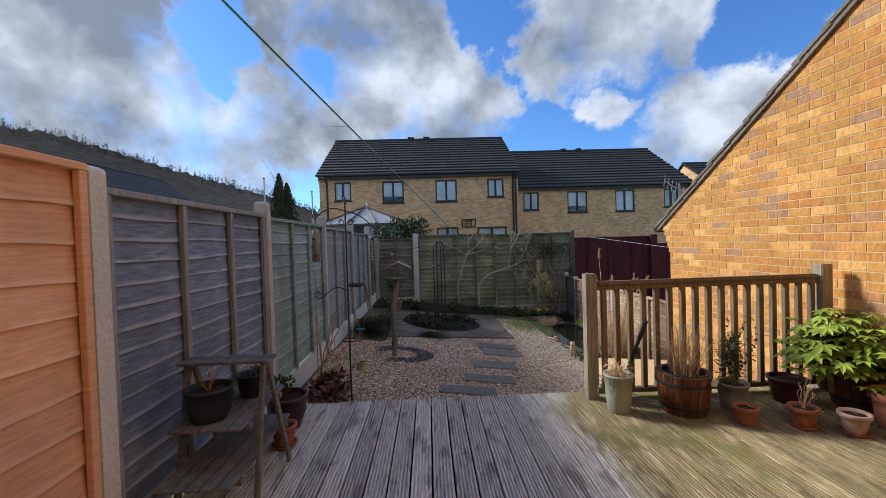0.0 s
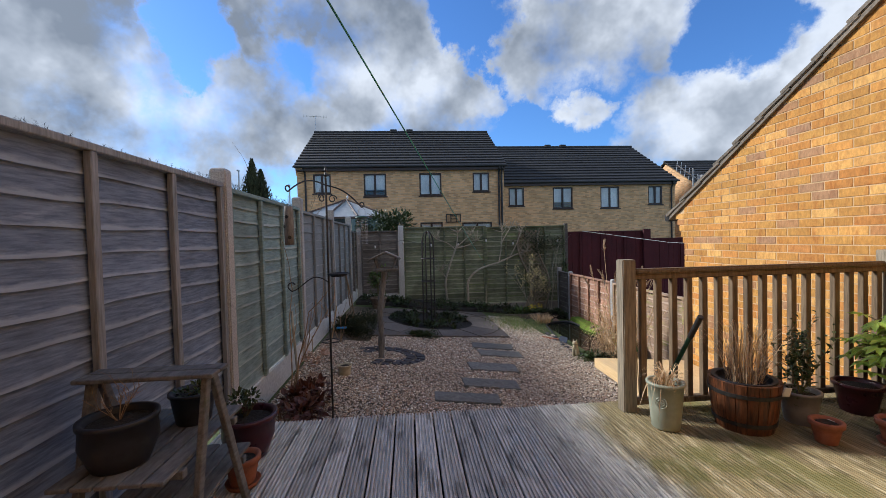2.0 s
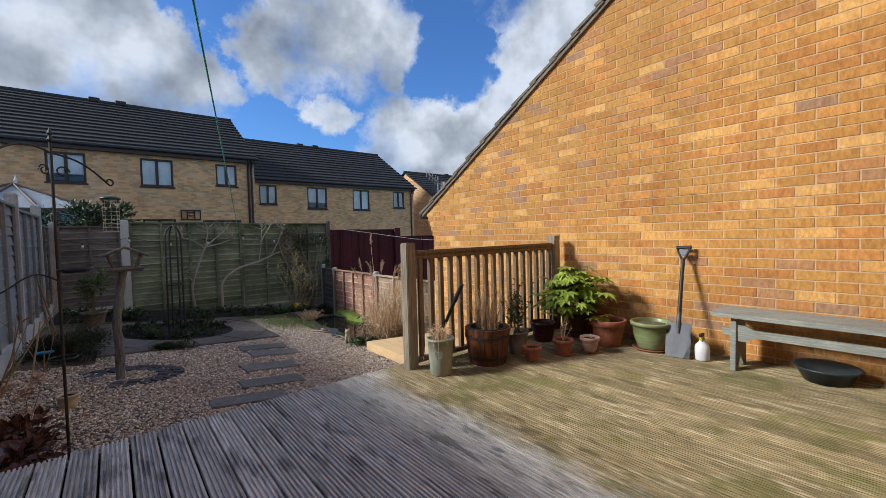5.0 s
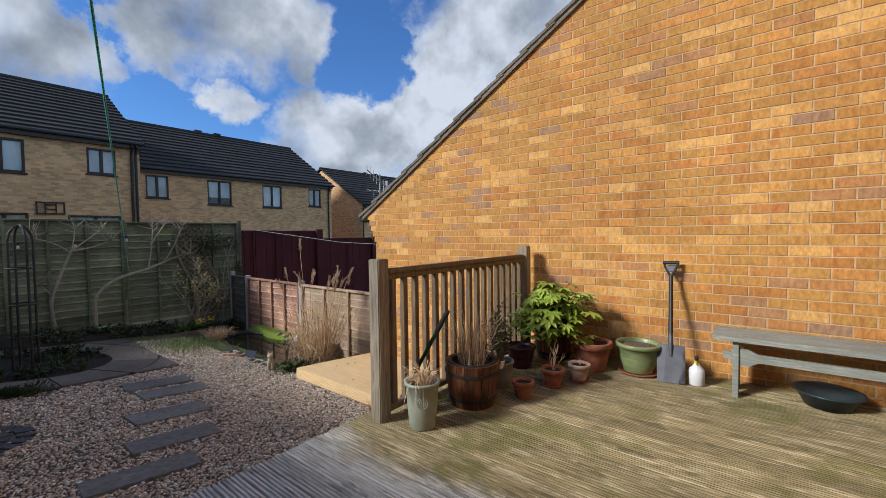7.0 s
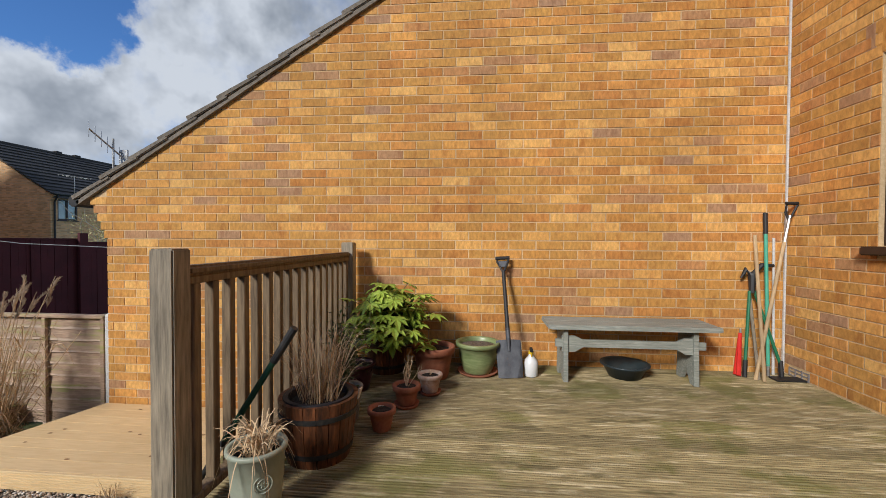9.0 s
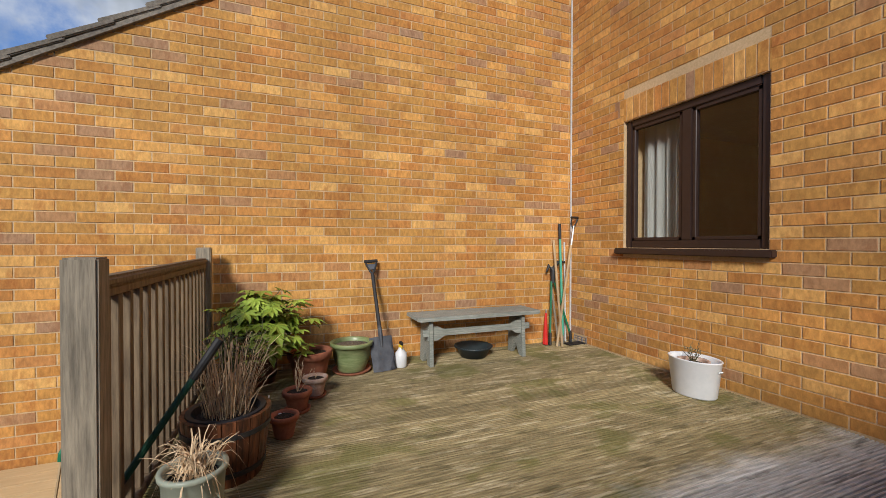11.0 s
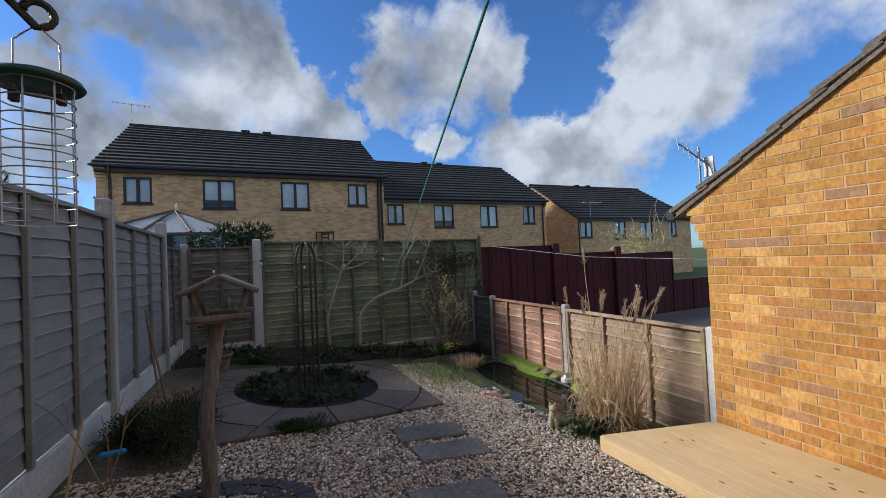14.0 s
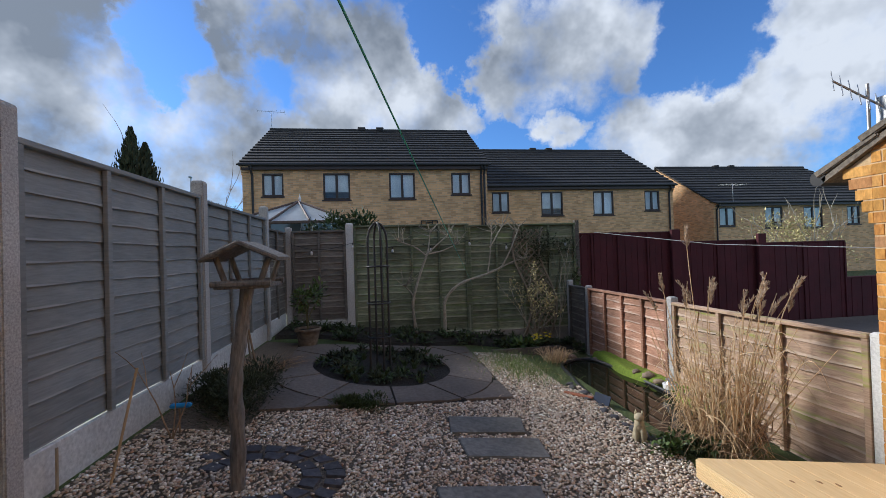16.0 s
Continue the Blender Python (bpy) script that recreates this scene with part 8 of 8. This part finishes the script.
for k in range(260):
    x, y = rr.gauss(-0.12, 0.28), rr.gauss(-0.1, 0.42)
    b_ = rr.uniform(0, 6.28)
    blade(bm, (x, y, -0.115 * x), (x + 0.10 * math.cos(b_), y + 0.10 * math.sin(b_), -0.115 * x + rr.uniform(0.02, 0.08)), 0.005, 0.03, rr, 3)
part("dry_blades", bm, M["straw"], g)
hm = thing("heather", "wide dark green heather clump by the fence", "shrub", "heathers", loc=(-0.68, 7.35, gz(-0.68)))
part("foliage", leaves_cloud(7000, (0, 0, 0.12), (0.42, 0.55, 0.20), 0.042, 0.010, 341, lobes=16, hollow=0.3, up=0.6), M["heather"], hm)
hm = thing("heather", "small dark green heather mound on the paving", "shrub", "heathers", loc=(0.42, 7.5, gz(0.42) + 0.02))
part("foliage", leaves_cloud(1300, (0, 0, 0.035), (0.26, 0.14, 0.07), 0.04, 0.010, 342, lobes=8, hollow=0.2, up=0.6), M["leaf_dark"], hm)
g = thing("straw_heap", "heap of dead cut stems by the fence", "plant debris", loc=(-0.72, 8.55, gz(-0.72)))
part("bare_growth", tuft(200, 0.28, 0.12, 0.40, 0.006, 343, 0.05), M["straw_dark"], g)
part("pale_stems", tuft(80, 0.25, 0.12, 0.40, 0.005, 344, 0.05), M["straw"], g)
hc = thing("heuchera", "dark red brown leafy plants beside the deck", "plant", loc=(-0.72, 4.45, gz(-0.72)))
part("foliage", leaves_cloud(520, (0, 0, 0.10), (0.26, 0.42, 0.13), 0.065, 0.05, 345, lobes=12), M["heuchera"], hc)
part("withered", tuft(70, 0.2, 0.22, 0.25, 0.006, 346, 0.08), M["straw_dark"], hc)
# young climber and canes by the fence
ro = thing("rose", "bare young rose stems beside the fence", "rose", loc=(-0.88, 4.75, gz(-0.88)))
bm, tips = twigs(3, (0, 0, 0), 1.25, 0.25, 0.008, 351, 1)
part("bare_growth", bm, M["straw_dark"], ro)
for label, x, y, h_, dx, dy, mt_ in (("pale leaning garden cane", -0.84, 6.30, 0.62, 0.09, 0.10, "pale_wood"), ("dark short stake by the fence", -1.03, 6.22, 0.26, 0.0, 0.0, "post_wood"), ("grey pole leaning on the fence", -0.90, 8.75, 0.95, -0.10, 0.0, "post_wood"), ("dark cane leaning on the fence", -0.82, 8.65, 0.80, -0.15, 0.05, "straw_dark"), ("leaning timber stake by the fence", -0.93, 5.2, 0.75, -0.06, 0.05, "bark")):
    c = thing("stake", label, "stake", "stakes by the fence", loc=(x, y, gz(x) - 0.02))
    part("shaft", tube([(0, 0, 0), (dx, dy, h_)], 0.007 if h_ < 0.7 else 0.012, 7), M[mt_], c)
c = thing("cane", "thin cane with a green cap by the platform", "cane", loc=(1.95, 4.02, gz(1.95)))
part("shaft", tube([(0, 0, 0), (-0.15, -0.17, 0.92)], 0.004, 6), M["pale_wood"], c)
part("cap", lathe([(0, -0.01), (0.011, -0.01), (0.009, 0.015), (0, 0.035)], 10, centre=(-0.15, -0.17, 0.92)), M["green_handle"], c, "green plastic cap")
vs_ = thing("vine", "bare twisted young vine by the fence", "vine", loc=(-0.80, 6.85, gz(-0.80)))
bm, tips = twigs(3, (0, 0, 0), 0.55, 0.5, 0.006, 353, 1)
part("bare_growth", bm, M["straw_dark"], vs_)
tg = thing("trowel", "small blue handled tool hanging in the stems", "trowel", loc=(-0.80, 6.95, gz(-0.80) + 0.18))
part("handle", box(-0.06, -0.02, 0.0, 0.08, 0.02, 0.03, 0.01), M["blue"], tg)
part("stick", tube([(0.0, 0, -0.22), (0.0, 0, 0.0)], 0.006, 6), M["straw_dark"], tg)
pot("pale beige empty pot on the gravel", -0.53, 5.55, 0.075, 0.055, 0.12, M["catstone"], 0.008, 0.012, z=gz(-0.53), soil=True, group="garden pots")
hy = thing("dried_hydrangea", "dead brown hydrangea heads beside the deck", "plant", loc=(-0.72, 4.98, gz(-0.72)))
bm, tips = twigs(4, (0, 0, 0), 0.42, 0.5, 0.005, 361, 0)
part("bare_growth", bm, M["straw_dark"], hy)
for q, d in tips:
    part("flower_head", leaves_cloud(60, q, (0.06, 0.06, 0.05), 0.03, 0.024, int(q.x * 1000) % 97, lobes=2), M["terracotta_white"], hy, "papery brown flower head")

# ---- washing line, wires and aerials ----
wln = thing("washing_line", "green washing line strung across the garden", "washing line")
part("line", tube([(-0.543, 0.2, 2.262), (0.158, 3.0, 1.768), (0.909, 6.0, 1.24), (1.66, 9.0, 0.725), (2.16, 11.0, 0.39)], [0.0036, 0.0036, 0.003, 0.002, 0.0015], 6), M["rope"], wln)
wr = thing("wire", "pale wire strung over the neighbouring yard", "wire")
part("line", tube([(5.0, 11.9, 1.32), (6.5, 10.4, 0.98), (8.2, 8.6, 0.82), (10.0, 6.7, 0.85)], 0.006, 5), M["concrete_pale"], wr)
ar = thing("tv_aerial", "grey television aerial on the edge of the brick building", "aerial", "rooftop aerials", loc=(4.10, 6.33, 1.42))
part("mast", tube([(0, 0, 0), (0, 0, 0.66)], 0.011, 8), M["steel"], ar)
boom0, boom1 = Vector((-0.16, 0.10, 0.72)), Vector((0.12, -0.08, 0.42))
part("boom", tube([boom0, boom1], 0.008, 6), M["steel"], ar)
side = Vector((0.35, 0.35, 0.87)).normalized()
for k in range(8):
    q = boom0.lerp(boom1, k / 7)
    part("element", tube([q - side * 0.10, q + side * 0.10], 0.004, 5), M["steel"], ar)
part("reflector", box(0.06, -0.10, 0.36, 0.075, 0.0, 0.56, 0.003), M["steel"], ar)

# ---- planting beyond the fences ----
def conifer(label, x, y, h, r, seed):
    t = thing("conifer", label, "tree", "trees beyond the fence", loc=(x, y, -0.4))
    part("trunk", tube([(0, 0, 0), (0, 0, h * 0.9)], [0.07, 0.01], 7), M["bark"], t)
    bm = bmesh.new()
    rr = random.Random(seed)
    for k in range(7500):
        side = 1 if k % 2 else -1
        z = rr.random() ** 0.9
        hh = h * (0.93 if side > 0 else 1.0)
        R = r * 2.3 * (1 - z) * (0.62 + 0.38 * math.sin(z * 23 + 2.2 * (k % 9)))
        a = rr.uniform(0, 6.28)
        q = rr.uniform(0.4, 1.0)
        o = Vector((side * r * 0.13 + math.cos(a) * R * q, side * 0.05 + math.sin(a) * R * q, 0.15 + z * hh))
        leaf(bm, o, (math.cos(a) * 0.5, math.sin(a) * 0.5, 1.1 + rr.uniform(-0.3, 0.3)), (math.cos(a), math.sin(a), 0), 0.15 * (1 - 0.4 * z), 0.045)
    part("crown", bm, M["heather"], t)


conifer("dark two-pointed conifer beyond the fence", -3.43, 11.25, 3.42, 0.62, 601)
sh = thing("shrub", "large dark green shrub beyond the back fence", "shrub", "trees beyond the fence", loc=(-0.45, 16.0, -0.4))
part("bare_growth", twigs(6, (0, 0, 0), 1.8, 0.4, 0.03, 611, 1)[0], M["bark"], sh)
part("crown", leaves_cloud(1800, (0, 0, 1.9), (0.95, 0.8, 0.85), 0.14, 0.06, 612, lobes=12), M["leaf_dark"], sh)
sh = thing("shrub", "small dark green shrub by the conservatory", "shrub", "trees beyond the fence", loc=(-1.55, 16.2, -0.4))
part("crown", leaves_cloud(700, (0, 0, 1.75), (0.5, 0.4, 0.72), 0.12, 0.05, 614, lobes=7), M["leaf_dark"], sh)
part("bare_growth", twigs(4, (0, 0, 0), 1.6, 0.3, 0.02, 615, 1)[0], M["bark"], sh)
sh = thing("tree", "thin olive winter tree behind the neighbouring yard", "tree", "trees beyond the fence", loc=(13.0, 14.5, -0.9))
bm, tips = twigs(9, (0, 0, 0), 2.6, 0.9, 0.03, 621, 2)
part("trunk", bm, M["bark"], sh)
bm = bmesh.new()
rr = random.Random(622)
leaves_cloud(1500, (0, 0, 1.9), (1.5, 1.2, 0.9), 0.10, 0.04, 623, bm, lobes=14)
part("crown", bm, M["bud"], sh)
sh = thing("shrub", "bare winter shrub beyond the fence", "shrub", "trees beyond the fence", loc=(-2.9, 11.6, -0.4))
bm, tips = twigs(9, (0, 0, 0), 2.5, 0.35, 0.014, 631, 2)
part("bare_growth", bm, M["straw_dark"], sh)
for x, y, z1 in ((-13.7, 36.0, 8.2), (-10.2, 38.0, 7.2)):
    lp = thing("street_lamp", "thin grey lamp post beyond the houses", "street lamp", "street lamps", loc=(x, y, -1.0))
    part("pole", tube([(0, 0, 0), (0, 0, z1)], 0.06, 8), M["steel"], lp)
    part("lantern", box(-0.08, -0.25, z1, 0.08, 0.08, z1 + 0.12, 0.03), M["steel"], lp)
# basketball backboard on the house
bb = thing("backboard", "black framed basketball backboard on the house wall", "backboard", loc=(2.43, 20.76, 2.2))
for a in ((-0.36, -0.21, 0.36, -0.17), (-0.36, 0.17, 0.36, 0.21), (-0.36, -0.17, -0.32, 0.17), (0.32, -0.17, 0.36, 0.17), (-0.13, -0.05, 0.13, -0.02), (-0.13, 0.10, 0.13, 0.13), (-0.15, -0.17, -0.12, 0.17), (0.12, -0.17, 0.15, 0.17)):
    part("bar", box(a[0], 0, a[1], a[2], 0.05, a[3]), M["black_grip"], bb)

# ---- the bricks that the camera passes nearest, one by one ----
def brick_piece(length, name):
    v, f = [], []
    brick_solid([(0, 0), (length, 0), (length, BH), (0, BH)], lambda u, w, d: (-d, u, w), 0.02, 0.0, v, f)
    me = bpy.data.meshes.new(name)
    me.from_pydata(v, [], f)
    b = bmesh.new()
    b.from_mesh(me)
    bmesh.ops.recalc_face_normals(b, faces=b.faces)
    b.to_mesh(me)
    b.free()
    me.materials.append(M["brick"])
    return me


whole_brick = brick_piece(BL, "brick")
rng = random.Random(5)
for poly in near_bricks:
    shared("brick", whole_brick, pose(WALL_X + rng.uniform(-0.0015, 0.0015), poly[0][0], poly[0][1]), wall_east)

# ---- gravel ----
rng = np.random.default_rng(11)
ico = bmesh.new()
bmesh.ops.create_icosphere(ico, subdivisions=1, radius=1.0)
ico.verts.ensure_lookup_table()
base_v = np.array([v.co[:] for v in ico.verts])
base_f = np.array([[v.index for v in f.verts] for f in ico.faces])
ico.free()
count = 80000
gx = rng.uniform(-1.04, 2.85, count)
gy = 3.86 + (9.9 - 3.86) * rng.random(count) ** 1.25


def keep(x, y):
    ok = np.ones(len(x), bool)
    ok &= ~((x > 2.70) & (y < 6.5) & (y > 3.9) & (x > 2.80))
    ok &= x < 2.86 - 0.22 * (y > 8.4)
    for q in STEPS[:5]:
        x0, x1 = min(p[0] for p in q) + 0.01, max(p[0] for p in q) - 0.01
        y0, y1 = min(p[1] for p in q) + 0.01, max(p[1] for p in q) - 0.01
        ok &= ~((x > x0) & (x < x1) & (y > y0) & (y < y1))
    front = 7.33 + (x + 0.40) * (7.88 - 7.33) / 2.3
    ok &= ~((y > front - 0.005) & (x < 1.9) & (x > -0.45))
    ok &= ~((x < -0.4) & (y > 7.0))
    d2 = (x + 0.12) ** 2 + ((y - 6.38) / 0.8) ** 2
    turn = np.arctan2((y - 6.38) / 0.8, x + 0.12) % (2 * np.pi) / (2 * np.pi)
    ok &= ~((d2 < 0.50 ** 2) & (d2 > 0.25 ** 2) & ((turn < 0.40) | (turn > 0.68)) & (rng.random(len(x)) > 0.05))
    return ok


sel = keep(gx, gy)
gx, gy = gx[sel], gy[sel]
count = len(gx)
size = rng.uniform(0.0055, 0.0115, count) * (1 + 0.03 * (gy - 4))
scale3 = np.stack([size * rng.uniform(0.9, 1.7, count), size * rng.uniform(0.7, 1.1, count), size * rng.uniform(0.45, 0.8, count)], 1)
yaw, tip = rng.uniform(0, 6.28, count), rng.normal(0, 0.35, count)
gzv = -0.325 - 0.115 * np.clip(gx, -1.2, 4.2) + rng.uniform(0.002, 0.018, count)
V = base_v[None] * scale3[:, None] * rng.uniform(0.8, 1.15, (count, len(base_v), 1))
ct, st_ = np.cos(tip)[:, None], np.sin(tip)[:, None]
V = np.stack([V[..., 0], V[..., 1] * ct - V[..., 2] * st_, V[..., 1] * st_ + V[..., 2] * ct], -1)
cyw, syw = np.cos(yaw)[:, None], np.sin(yaw)[:, None]
V = np.stack([V[..., 0] * cyw - V[..., 1] * syw + gx[:, None], V[..., 0] * syw + V[..., 1] * cyw + gy[:, None], V[..., 2] + gzv[:, None]], -1)
F = (base_f[None] + (np.arange(count) * len(base_v))[:, None, None]).reshape(-1, 3)
me = bpy.data.meshes.new("gravel")
me.vertices.add(V.shape[0] * V.shape[1])
me.vertices.foreach_set("co", V.reshape(-1).astype(np.float32))
me.loops.add(F.size)
me.loops.foreach_set("vertex_index", F.reshape(-1).astype(np.int32))
me.polygons.add(len(F))
me.polygons.foreach_set("loop_start", (np.arange(len(F)) * 3).astype(np.int32))
me.update(calc_edges=True)
me.materials.append(M["gravel"])
tagged(new("gravel", me), "loose pale brown and white garden gravel", "gravel", kind="stuff")
